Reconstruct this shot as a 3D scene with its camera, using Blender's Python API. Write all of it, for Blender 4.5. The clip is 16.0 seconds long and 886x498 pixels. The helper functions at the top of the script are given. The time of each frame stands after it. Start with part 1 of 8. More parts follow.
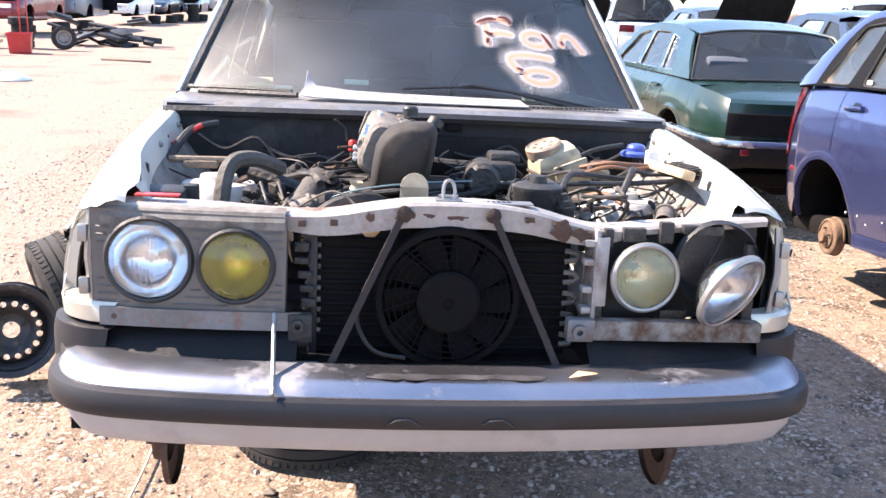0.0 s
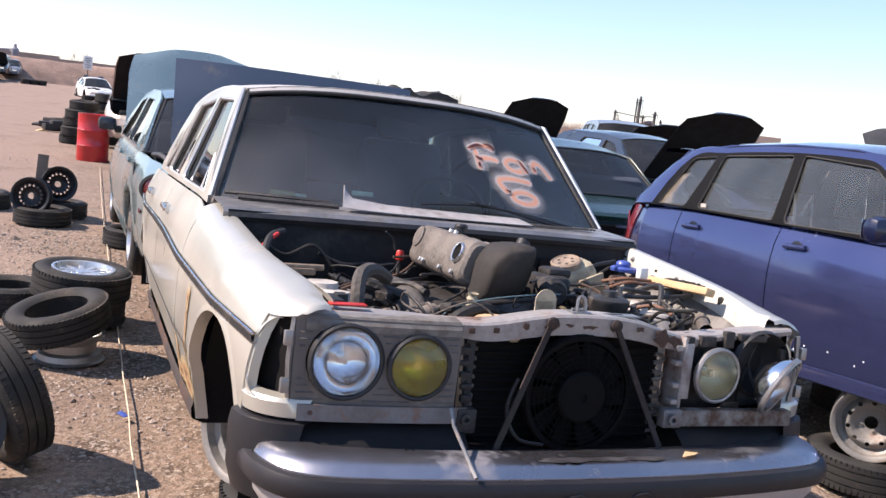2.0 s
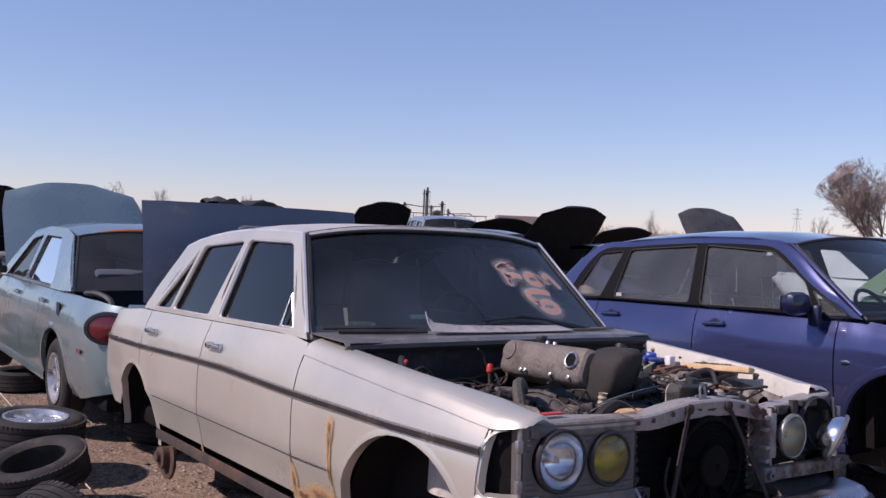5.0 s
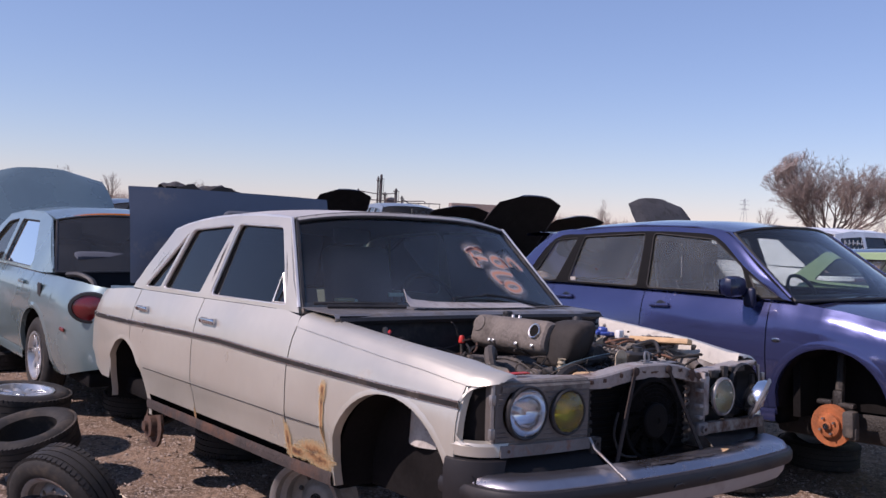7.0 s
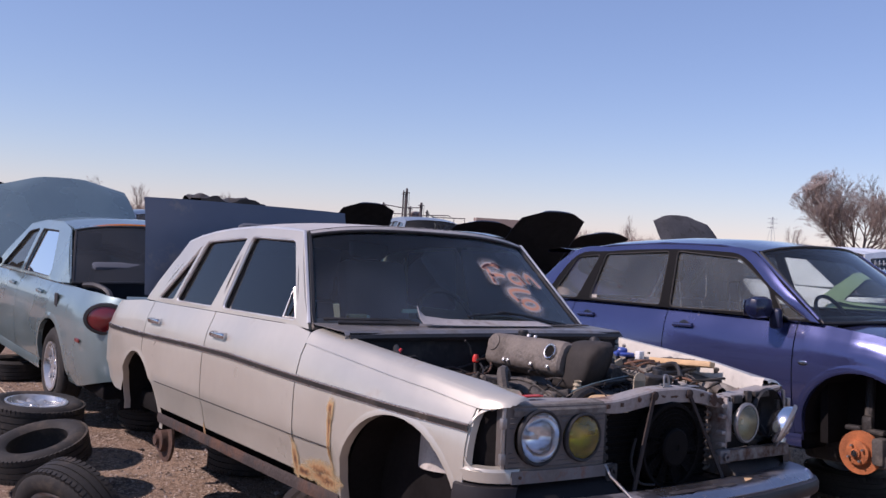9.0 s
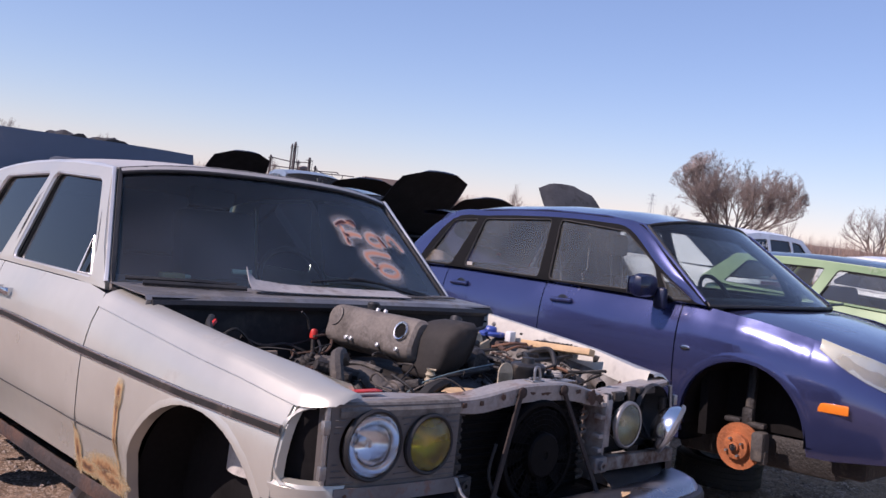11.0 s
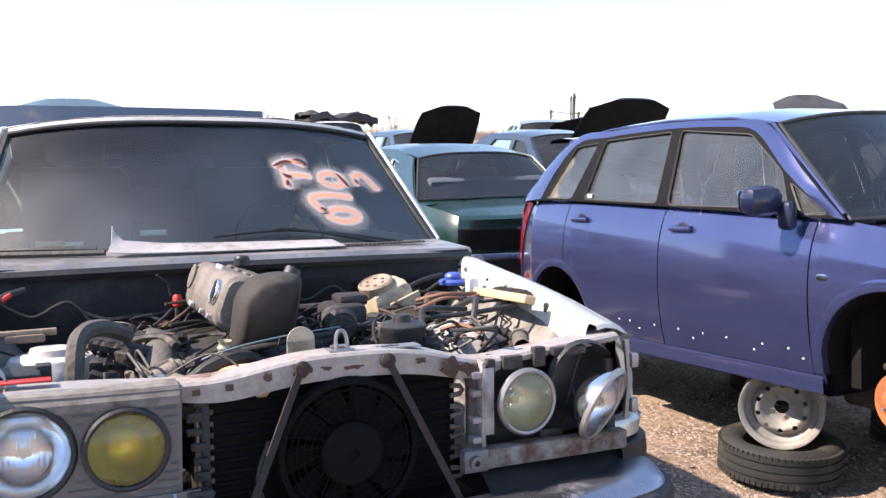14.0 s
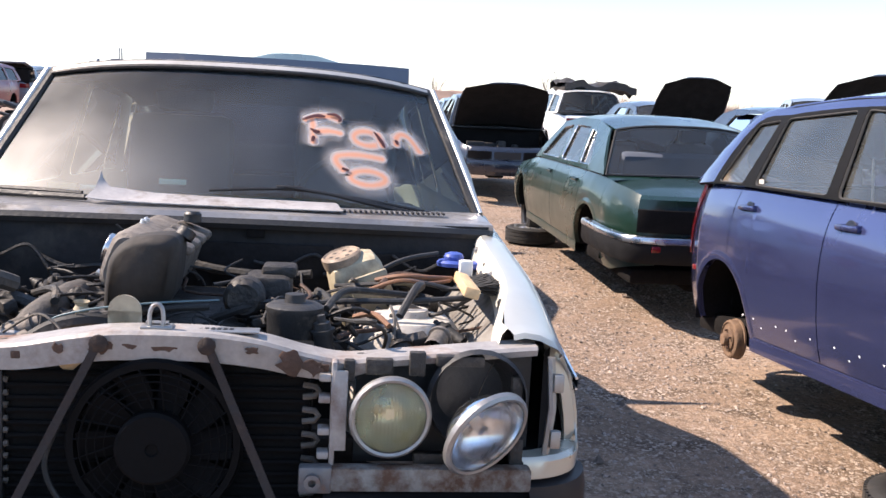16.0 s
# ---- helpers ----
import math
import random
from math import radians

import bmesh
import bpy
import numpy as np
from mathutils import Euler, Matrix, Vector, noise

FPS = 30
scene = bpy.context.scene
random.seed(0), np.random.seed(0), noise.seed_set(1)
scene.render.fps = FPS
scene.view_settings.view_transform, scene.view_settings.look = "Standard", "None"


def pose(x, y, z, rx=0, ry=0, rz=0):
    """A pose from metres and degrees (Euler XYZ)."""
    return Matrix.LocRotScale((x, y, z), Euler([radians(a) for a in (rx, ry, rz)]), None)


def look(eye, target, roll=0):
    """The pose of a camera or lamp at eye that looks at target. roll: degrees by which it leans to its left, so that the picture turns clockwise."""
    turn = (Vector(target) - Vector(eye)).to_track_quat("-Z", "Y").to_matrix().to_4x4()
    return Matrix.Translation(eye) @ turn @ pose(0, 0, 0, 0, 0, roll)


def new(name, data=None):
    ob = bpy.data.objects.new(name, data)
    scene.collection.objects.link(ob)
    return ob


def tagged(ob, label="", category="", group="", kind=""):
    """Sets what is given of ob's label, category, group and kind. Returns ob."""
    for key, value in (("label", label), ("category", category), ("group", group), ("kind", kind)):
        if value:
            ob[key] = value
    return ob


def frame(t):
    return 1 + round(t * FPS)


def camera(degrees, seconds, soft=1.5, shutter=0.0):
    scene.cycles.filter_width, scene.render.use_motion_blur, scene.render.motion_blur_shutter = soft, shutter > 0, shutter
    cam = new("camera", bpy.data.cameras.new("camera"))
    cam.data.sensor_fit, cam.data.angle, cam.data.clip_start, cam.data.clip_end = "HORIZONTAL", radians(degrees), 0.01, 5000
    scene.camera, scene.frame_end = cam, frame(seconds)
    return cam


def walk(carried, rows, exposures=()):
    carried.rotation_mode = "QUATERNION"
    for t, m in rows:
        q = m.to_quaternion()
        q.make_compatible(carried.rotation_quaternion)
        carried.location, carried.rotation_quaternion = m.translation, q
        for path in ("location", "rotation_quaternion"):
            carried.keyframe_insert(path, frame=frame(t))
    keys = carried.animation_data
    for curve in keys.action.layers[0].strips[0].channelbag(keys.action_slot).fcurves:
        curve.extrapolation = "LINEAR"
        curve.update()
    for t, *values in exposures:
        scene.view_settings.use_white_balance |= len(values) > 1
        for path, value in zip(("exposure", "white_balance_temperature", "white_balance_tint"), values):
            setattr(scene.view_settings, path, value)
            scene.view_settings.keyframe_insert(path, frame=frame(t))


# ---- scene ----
cam = camera(51.6, 16.0)

PATH = [
    (0, (-0.106, -1.804, 1.619), (0.001, 0.123, 1.096), 2.1),
    (0.5, (-0.298, -1.859, 1.626), (-0.211, 0.108, 1.275), 2.8),
    (1, (-0.584, -1.835, 1.613), (-0.409, 0.132, 1.292), 4.2),
    (1.5, (-0.833, -1.889, 1.623), (-0.539, 0.065, 1.313), 4.7),
    (2, (-1.104, -1.976, 1.684), (-0.444, -0.112, 1.387), 6.7),
    (2.5, (-1.271, -1.831, 1.651), (-0.456, -0.019, 1.428), 6.0),
    (3, (-1.456, -1.623, 1.684), (-0.802, 0.251, 1.436), -1.4),
    (3.5, (-1.773, -1.517, 1.675), (-0.994, 0.314, 1.472), 0.1),
    (4, (-1.98, -1.537, 1.712), (-0.957, 0.177, 1.592), 3.1),
    (4.5, (-2.103, -1.801, 1.713), (-1.061, -0.096, 1.645), 4.2),
    (5, (-2.247, -1.967, 1.742), (-1.193, -0.268, 1.686), 2.4),
    (5.2, (-2.346, -2.042, 1.728), (-1.267, -0.36, 1.654), 2.0),
    (7.3, (-2.579, -2.285, 1.739), (-1.435, -0.647, 1.662), 2.9),
    (7.5, (-2.587, -2.275, 1.74), (-1.44, -0.637, 1.677), 2.7),
    (8, (-2.594, -2.269, 1.743), (-1.439, -0.638, 1.696), 2.6),
    (8.2, (-2.592, -2.26, 1.746), (-1.441, -0.625, 1.699), 2.8),
    (10.3, (-2.146, -2.011, 1.733), (-1.139, -0.286, 1.648), 4.2),
    (10.5, (-2.11, -1.945, 1.737), (-1.014, -0.276, 1.62), 5.2),
    (11, (-1.968, -1.76, 1.721), (-0.672, -0.241, 1.608), 7.1),
    (11.5, (-1.703, -1.699, 1.698), (-0.453, -0.149, 1.514), 6.9),
    (12, (-1.45, -1.686, 1.686), (-0.264, -0.085, 1.508), 6.6),
    (12.5, (-1.223, -1.611, 1.669), (-0.085, 0.01, 1.392), 5.9),
    (13, (-0.974, -1.589, 1.682), (0.076, 0.056, 1.246), 2.6),
    (13.5, (-0.728, -1.661, 1.673), (0.061, 0.134, 1.278), 3.3),
    (14, (-0.502, -1.747, 1.672), (0.247, 0.09, 1.415), -0.1),
    (14.5, (-0.286, -1.658, 1.672), (0.476, 0.172, 1.412), 5.9),
    (15, (-0.09, -1.597, 1.66), (0.583, 0.268, 1.394), 4.3),
    (15.5, (0.197, -1.623, 1.656), (0.598, 0.313, 1.355), 3.3),
    (16, (0.369, -1.562, 1.651), (0.541, 0.402, 1.318), 2.6),
]
EXPOSURES = [(0.0, 2.02, 7000, 18), (0.5, 1.72, 7000, 18), (1.0, 1.36, 7000, 18), (2.0, 0.9, 6800, 20), (2.5, 0.68, 6600, 24), (3.0, 0.4, 6500, 28), (3.5, 0.2, 6400, 31), (5.0, -0.03, 6400, 31),
             (10.5, 0.0, 6400, 31), (11.0, 0.1, 6400, 31), (12.0, 0.55, 6500, 26), (12.5, 0.9, 6800, 20), (13.0, 1.30, 6900, 18), (13.5, 1.72, 7000, 18), (14.5, 1.2, 6900, 18), (16.0, 1.25, 7000, 18)]
walk(cam, [(t, look(eye, target, roll)) for t, eye, target, roll in PATH], EXPOSURES)

# ---- world ----
world = bpy.data.worlds.new("sky")
scene.world = world
world.use_nodes = True
wn = world.node_tree
SUN_AZ, SUN_EL = radians(-76), radians(43)
sky = wn.nodes.new("ShaderNodeTexSky")
sky.sky_type = "NISHITA"
sky.sun_disc = False
sky.sun_elevation, sky.sun_rotation = SUN_EL, SUN_AZ
sky.air_density, sky.dust_density, sky.ozone_density = 1.0, 0.0, 3.5
bg = wn.nodes["Background"]
bg.inputs["Strength"].default_value = 0.122
haze = wn.nodes.new("ShaderNodeMixRGB")
haze.inputs[0].default_value = 0.32
haze.inputs[2].default_value = (2.0, 3.3, 5.5, 1)
wn.links.new(sky.outputs["Color"], haze.inputs[1])
wn.links.new(haze.outputs[0], bg.inputs["Color"])
sun_data = bpy.data.lights.new("sun", "SUN")
sun_data.energy, sun_data.angle, sun_data.color = 4.7, radians(0.55), (1.0, 0.91, 0.80)
sun = new("sun", sun_data)
sun.matrix_world = look((-30 * 1.03, 30 * 0.26, 30), (0, 0, 0))

# ---- materials ----


def mat(name, base, rough=0.6, metal=0.0, var=0.25, scale=6.0, bump=0.0, bscale=60.0, dirt=None, dirt_amt=0.0,
        dscale=2.5, coat=0.0, spec=0.5, emit=None, flake=0.0, random_tint=0.0, coords="Object"):
    """Principled surface with variation at two scales, an optional dirt layer and fine bump."""
    m = bpy.data.materials.new(name)
    m.use_nodes = True
    t = m.node_tree
    p = t.nodes["Principled BSDF"]
    tc = t.nodes.new("ShaderNodeTexCoord")
    n1 = t.nodes.new("ShaderNodeTexNoise")
    n1.inputs["Scale"].default_value, n1.inputs["Detail"].default_value = scale, 6
    n2 = t.nodes.new("ShaderNodeTexNoise")
    n2.inputs["Scale"].default_value, n2.inputs["Detail"].default_value = scale * 9, 4
    for n in (n1, n2):
        t.links.new(tc.outputs[coords], n.inputs["Vector"])
    add = t.nodes.new("ShaderNodeMath")
    add.operation = "MULTIPLY_ADD"
    t.links.new(n2.outputs["Fac"], add.inputs[0])
    add.inputs[1].default_value = 0.5
    t.links.new(n1.outputs["Fac"], add.inputs[2])
    ramp = t.nodes.new("ShaderNodeMapRange")
    ramp.inputs["From Min"].default_value, ramp.inputs["From Max"].default_value = 0.45, 1.05
    ramp.inputs["To Min"].default_value, ramp.inputs["To Max"].default_value = 1 - var, 1 + var
    t.links.new(add.outputs[0], ramp.inputs["Value"])
    col = t.nodes.new("ShaderNodeMixRGB")
    col.blend_type, col.inputs[0].default_value = "MULTIPLY", 1.0
    col.inputs[1].default_value = (*base, 1)
    t.links.new(ramp.outputs[0], col.inputs[2])
    out = col.outputs[0]
    if random_tint:
        oi = t.nodes.new("ShaderNodeObjectInfo")
        mr = t.nodes.new("ShaderNodeMapRange")
        mr.inputs["To Min"].default_value, mr.inputs["To Max"].default_value = 1 - random_tint, 1 + random_tint
        t.links.new(oi.outputs["Random"], mr.inputs["Value"])
        c3 = t.nodes.new("ShaderNodeMixRGB")
        c3.blend_type, c3.inputs[0].default_value = "MULTIPLY", 1.0
        t.links.new(out, c3.inputs[1])
        t.links.new(mr.outputs[0], c3.inputs[2])
        out = c3.outputs[0]
    rr = t.nodes.new("ShaderNodeMapRange")
    rr.inputs["From Min"].default_value, rr.inputs["From Max"].default_value = 0.3, 0.7
    rr.inputs["To Min"].default_value, rr.inputs["To Max"].default_value = max(rough - 0.12, 0.02), min(rough + 0.12, 1)
    t.links.new(n1.outputs["Fac"], rr.inputs["Value"])
    rout = rr.outputs[0]
    if dirt:
        dn = t.nodes.new("ShaderNodeTexNoise")
        dn.inputs["Scale"].default_value, dn.inputs["Detail"].default_value, dn.inputs["Roughness"].default_value = dscale, 9, 0.65
        t.links.new(tc.outputs[coords], dn.inputs["Vector"])
        dm = t.nodes.new("ShaderNodeMapRange")
        edge = 0.68 - 0.4 * dirt_amt
        dm.inputs["From Min"].default_value, dm.inputs["From Max"].default_value = edge - 0.03, edge + 0.17
        dm.clamp = True
        t.links.new(dn.outputs["Fac"], dm.inputs["Value"])
        dc = t.nodes.new("ShaderNodeMixRGB")
        dc.inputs[2].default_value = (*dirt, 1)
        t.links.new(dm.outputs[0], dc.inputs[0])
        t.links.new(out, dc.inputs[1])
        out = dc.outputs[0]
        rm = t.nodes.new("ShaderNodeMixRGB")
        rm.inputs[2].default_value = (0.9, 0.9, 0.9, 1)
        t.links.new(dm.outputs[0], rm.inputs[0])
        t.links.new(rout, rm.inputs[1])
        rout = rm.outputs[0]
        if metal:
            mm = t.nodes.new("ShaderNodeMath")
            mm.operation = "MULTIPLY_ADD"
            t.links.new(dm.outputs[0], mm.inputs[0])
            mm.inputs[1].default_value, mm.inputs[2].default_value = -metal, metal
            t.links.new(mm.outputs[0], p.inputs["Metallic"])
    t.links.new(out, p.inputs["Base Color"])
    t.links.new(rout, p.inputs["Roughness"])
    if not (dirt and metal):
        p.inputs["Metallic"].default_value = metal
    p.inputs["Coat Weight"].default_value, p.inputs["Coat Roughness"].default_value = coat, 0.08
    p.inputs["Specular IOR Level"].default_value = spec
    if bump:
        b = t.nodes.new("ShaderNodeBump")
        b.inputs["Strength"].default_value, b.inputs["Distance"].default_value = bump, 0.02
        n3 = t.nodes.new("ShaderNodeTexNoise")
        n3.inputs["Scale"].default_value, n3.inputs["Detail"].default_value = bscale, 8
        t.links.new(tc.outputs[coords], n3.inputs["Vector"])
        t.links.new(n3.outputs["Fac"], b.inputs["Height"])
        t.links.new(b.outputs[0], p.inputs["Normal"])
    if emit:
        p.inputs["Emission Color"].default_value, p.inputs["Emission Strength"].default_value = (*emit[0], 1), emit[1]
    return m


def glass_mat(name, tint, dust=0.05, dust_col=(0.5, 0.48, 0.45), gloss_rough=0.03, ior=1.5, dscale=3.0, sheen=0.3, dust_rough=0.62, bend=0.0, blot=0.35):
    """Thin pane: tinted see-through, Fresnel gloss on top, a film of dust."""
    m = bpy.data.materials.new(name)
    m.use_nodes = True
    t = m.node_tree
    t.nodes.remove(t.nodes["Principled BSDF"])
    o = t.nodes["Material Output"]
    tr = t.nodes.new("ShaderNodeBsdfRefraction" if bend else "ShaderNodeBsdfTransparent")
    tr.inputs[0].default_value = (*tint, 1)
    if bend:
        tr.inputs["IOR"].default_value, tr.inputs["Roughness"].default_value = bend, 0.03
    gl = t.nodes.new("ShaderNodeBsdfGlossy")
    gl.inputs["Roughness"].default_value = gloss_rough
    gl.inputs["Color"].default_value = (1, 1, 1, 1)
    fr = t.nodes.new("ShaderNodeFresnel")
    fr.inputs["IOR"].default_value = ior
    dd = t.nodes.new("ShaderNodeBsdfDiffuse")
    dd.inputs[0].default_value = (*dust_col, 1)
    dg = t.nodes.new("ShaderNodeBsdfGlossy")
    dg.inputs["Color"].default_value = (*[min(1, c * 1.9) for c in dust_col], 1)
    dg.inputs["Roughness"].default_value = dust_rough
    df = t.nodes.new("ShaderNodeMixShader")
    df.inputs[0].default_value = sheen
    t.links.new(dd.outputs[0], df.inputs[1])
    t.links.new(dg.outputs[0], df.inputs[2])
    tc = t.nodes.new("ShaderNodeTexCoord")
    dn = t.nodes.new("ShaderNodeTexNoise")
    dn.inputs["Scale"].default_value, dn.inputs["Detail"].default_value = dscale, 8
    t.links.new(tc.outputs["Object"], dn.inputs["Vector"])
    mr = t.nodes.new("ShaderNodeMapRange")
    mr.inputs["From Min"].default_value, mr.inputs["From Max"].default_value = 0.3, 0.75
    mr.inputs["To Min"].default_value, mr.inputs["To Max"].default_value = dust * (1 - blot), dust * (1 + blot)
    t.links.new(dn.outputs["Fac"], mr.inputs["Value"])
    m1 = t.nodes.new("ShaderNodeMixShader")
    t.links.new(mr.outputs[0], m1.inputs[0])
    t.links.new(tr.outputs[0], m1.inputs[1])
    t.links.new(df.outputs[0], m1.inputs[2])
    m2 = t.nodes.new("ShaderNodeMixShader")
    t.links.new(fr.outputs[0], m2.inputs[0])
    t.links.new(m1.outputs[0], m2.inputs[1])
    t.links.new(gl.outputs[0], m2.inputs[2])
    t.links.new(m2.outputs[0], o.inputs["Surface"])
    return m


DUST = (0.30, 0.25, 0.20)
RUST = (0.20, 0.075, 0.03)


def paint(name, base, metal=0.35, rough=0.32, coat=0.6, dirt_amt=0.06, dirt=DUST, var=0.07):
    return mat(name, base, rough, metal, var, 1.6, 0, 60, dirt, dirt_amt, 3.0, coat)


M_SILVER = paint("silver_beige_paint", (0.51, 0.488, 0.42), 0.45, 0.36, 0.35, 0.07)
# dusty silver pulled down so that its colour carries the bay's shade
M_SILVER_IN = mat("dusty_darkened_inner_metal", (0.20, 0.188, 0.172), 0.6, 0.1, 0.25, 6, 0.1, 40, (0.085, 0.072, 0.06), 0.5, 9)
# mid grey with darker patches, deeper than the body silver
M_COWL = mat("mottled_grey_cowl", (0.24, 0.235, 0.235), 0.36, 0.5, 0.25, 5, 0.03, 40, (0.10, 0.09, 0.08), 0.35, 9)
M_TOWER = mat("pale_dusty_tower", (0.46, 0.43, 0.39), 0.65, 0.05, 0.3, 8, 0.15, 40, (0.14, 0.115, 0.095), 0.3, 12)
M_LOWFACE = mat("dusty_silver_bumper_face", (0.36, 0.335, 0.325), 0.5, 0.2, 0.1, 3, 0.02, 40, (0.26, 0.22, 0.19), 0.2, 4)
M_BLUE = paint("deep_blue_paint", (0.058, 0.069, 0.172), 0.62, 0.19, 1.0, -0.10)
M_TEAL = paint("pale_teal_paint", (0.195, 0.272, 0.285), 0.5, 0.3, 0.8, 0.04)
M_GREEN = paint("dark_green_paint", (0.004, 0.020, 0.012), 0.1, 0.32, 0.55, 0.02)
M_CREAM = paint("champagne_paint", (0.50, 0.42, 0.34), 0.3, 0.35, 0.5)
M_WHITE = paint("white_paint", (0.72, 0.73, 0.72), 0.0, 0.3, 0.5)
M_GREY = paint("mid_grey_paint", (0.20, 0.22, 0.25), 0.3, 0.35, 0.5)
M_DARK = paint("dark_navy_paint", (0.02, 0.025, 0.04), 0.2, 0.3, 0.7)
M_RED = paint("dark_red_paint", (0.20, 0.02, 0.03), 0.2, 0.35, 0.5)
M_LIME = paint("light_green_paint", (0.19, 0.28, 0.14), 0.1, 0.35, 0.5)
M_LTBLUE = paint("light_blue_paint", (0.22, 0.33, 0.45), 0.3, 0.35, 0.5)
M_BLACK = mat("black_plastic", (0.018, 0.018, 0.019), 0.55, 0, 0.3, 8, 0.15, 90, DUST, 0.04, 6)
M_RUBBER = mat("weathered_black_rubber", (0.024, 0.023, 0.022), 0.75, 0, 0.3, 8, 0.1, 60, (0.085, 0.068, 0.053), 0.28, 6, spec=0.3)
M_STRIP = mat("faded_black_bumper_rubber", (0.018, 0.017, 0.019), 0.5, 0, 0.2, 5, 0.02, 60, (0.05, 0.043, 0.042), 0.2, 5, spec=0.35)
M_SLATE = paint("slate_blue_paint", (0.105, 0.122, 0.155), 0.25, 0.4, 0.4)
M_NAVYPL = mat("navy_mirror_shell", (0.010, 0.013, 0.040), 0.3, 0, 0.1, 5, coat=0.3)
M_ROOF = mat("weathered_dusty_roof", (0.50, 0.475, 0.44), 0.5, 0.2, 0.15, 2.2, 0.03, 40, (0.22, 0.19, 0.165), 0.22, 3.5)
M_BRIGHT = mat("dull_bright_aluminium", (0.62, 0.62, 0.61), 0.38, 0.6, 0.1, 6)
M_FLANGE = mat("dusty_pale_flange", (0.46, 0.44, 0.385), 0.6, 0.1, 0.15, 6, 0.03, 40, (0.22, 0.19, 0.165), 0.15, 9)
M_DASH = mat("dusty_dashboard", (0.085, 0.082, 0.074), 0.7, 0, 0.3, 6, 0.05, 40, (0.15, 0.135, 0.115), 0.25, 6)
M_WINSURR = mat("faded_grey_window_rubber", (0.038, 0.036, 0.034), 0.7, 0, 0.2, 8)
# near-black: shade inside wells, cabins and openings is put into the colour
M_DARKIN = mat("cavity_shade_black", (0.012, 0.011, 0.011), 0.9, 0, 0.4, 6, spec=0.08)
M_UNDER = mat("black_hood_lining", (0.016, 0.015, 0.015), 0.9, 0, 0.5, 7, 0.4, 25, spec=0.12)
M_CHROME = mat("dull_chrome", (0.62, 0.62, 0.63), 0.22, 1.0, 0.08, 5, 0, 60, DUST, 0.1, 6)
M_BUMPER = mat("dusty_bumper_metal", (0.35, 0.35, 0.385), 0.29, 0.95, 0.12, 3, 0.03, 40, (0.20, 0.18, 0.17), 0.24, 4.5)
M_STEEL = mat("bare_steel", (0.32, 0.31, 0.30), 0.45, 0.8, 0.2, 8, 0.1, 60, RUST, 0.12, 6)
M_BLKSTEEL = mat("black_painted_steel", (0.018, 0.018, 0.02), 0.42, 0.2, 0.3, 8, 0.1, 50, DUST, 0.1, 6)
M_GREYSTEEL = mat("grey_painted_steel_rim", (0.26, 0.245, 0.225), 0.55, 0.3, 0.2, 8, 0.1, 50, RUST, 0.2, 5)
M_RUST = mat("orange_rust", (0.36, 0.115, 0.04), 0.85, 0.1, 0.4, 14, 0.3, 60)
M_RUSTDARK = mat("brown_rust", (0.085, 0.048, 0.034), 0.85, 0.1, 0.5, 18, 0.4, 60, (0.05, 0.03, 0.02), 0.4, 14)
M_RUSTYPAINT = mat("rusted_silver_bar", (0.22, 0.205, 0.185), 0.7, 0.1, 0.3, 12, 0.3, 50, (0.085, 0.042, 0.024), 0.66, 16)
M_BEAM = mat("rust_spotted_silver_beam", (0.315, 0.295, 0.28), 0.5, 0.2, 0.3, 8, 0.15, 40, (0.13, 0.065, 0.04), 0.38, 8)
M_LOWSTRIP = mat("spotted_grey_metal", (0.15, 0.145, 0.145), 0.5, 0.3, 0.3, 9, 0.1, 50, RUST, 0.3, 22)
M_VALANCE = mat("matt_black_valance", (0.010, 0.010, 0.011), 0.62, 0, 0.3, 6, 0.05, 60, (0.03, 0.027, 0.025), 0.16, 5, spec=0.2)
M_STRAP = mat("dull_brown_strap", (0.028, 0.019, 0.016), 0.85, 0.0, 0.5, 18, 0.3, 60, (0.10, 0.06, 0.04), 0.2, 14)
M_FRAME = mat("black_window_frame", (0.009, 0.009, 0.0095), 0.6, 0, 0.25, 6, spec=0.06)
M_ALU = mat("grimy_cast_aluminium", (0.15, 0.13, 0.112), 0.65, 0.2, 0.35, 11, 0.25, 70, (0.06, 0.05, 0.041), 0.46, 9)
M_BAREHOOD = mat("bare_grey_primer", (0.075, 0.073, 0.075), 0.75, 0.0, 0.3, 3, 0.1, 30, (0.04, 0.038, 0.036), 0.3, 5, spec=0.25)
M_DUCT = mat("dusty_dark_duct", (0.036, 0.032, 0.029), 0.75, 0.0, 0.3, 6, 0.1, 50, (0.10, 0.085, 0.072), 0.22, 5, spec=0.25)
M_CABLE = mat("orange_brown_cable", (0.19, 0.09, 0.048), 0.6, 0.0, 0.3, 20)
M_PALEWIRE = mat("pale_blue_wire", (0.10, 0.16, 0.18), 0.5, 0.0, 0.2, 20)
M_OLDPL = mat("dirty_yellowed_plastic", (0.40, 0.34, 0.23), 0.55, 0.0, 0.3, 9, 0.05, 50, (0.12, 0.095, 0.07), 0.38, 9)
M_SEATDARK = mat("dark_grey_seat_cloth", (0.022, 0.023, 0.026), 0.9, 0, 0.2, 9, 0.2, 120, spec=0.1)
M_GRIME = mat("oily_grey_castings", (0.032, 0.029, 0.027), 0.62, 0.25, 0.5, 14, 0.35, 60, (0.15, 0.125, 0.10), 0.20, 11)
M_HOSE = mat("dusty_black_hose", (0.018, 0.017, 0.016), 0.65, 0, 0.35, 18, 0.2, 80, (0.16, 0.135, 0.11), 0.16, 12)
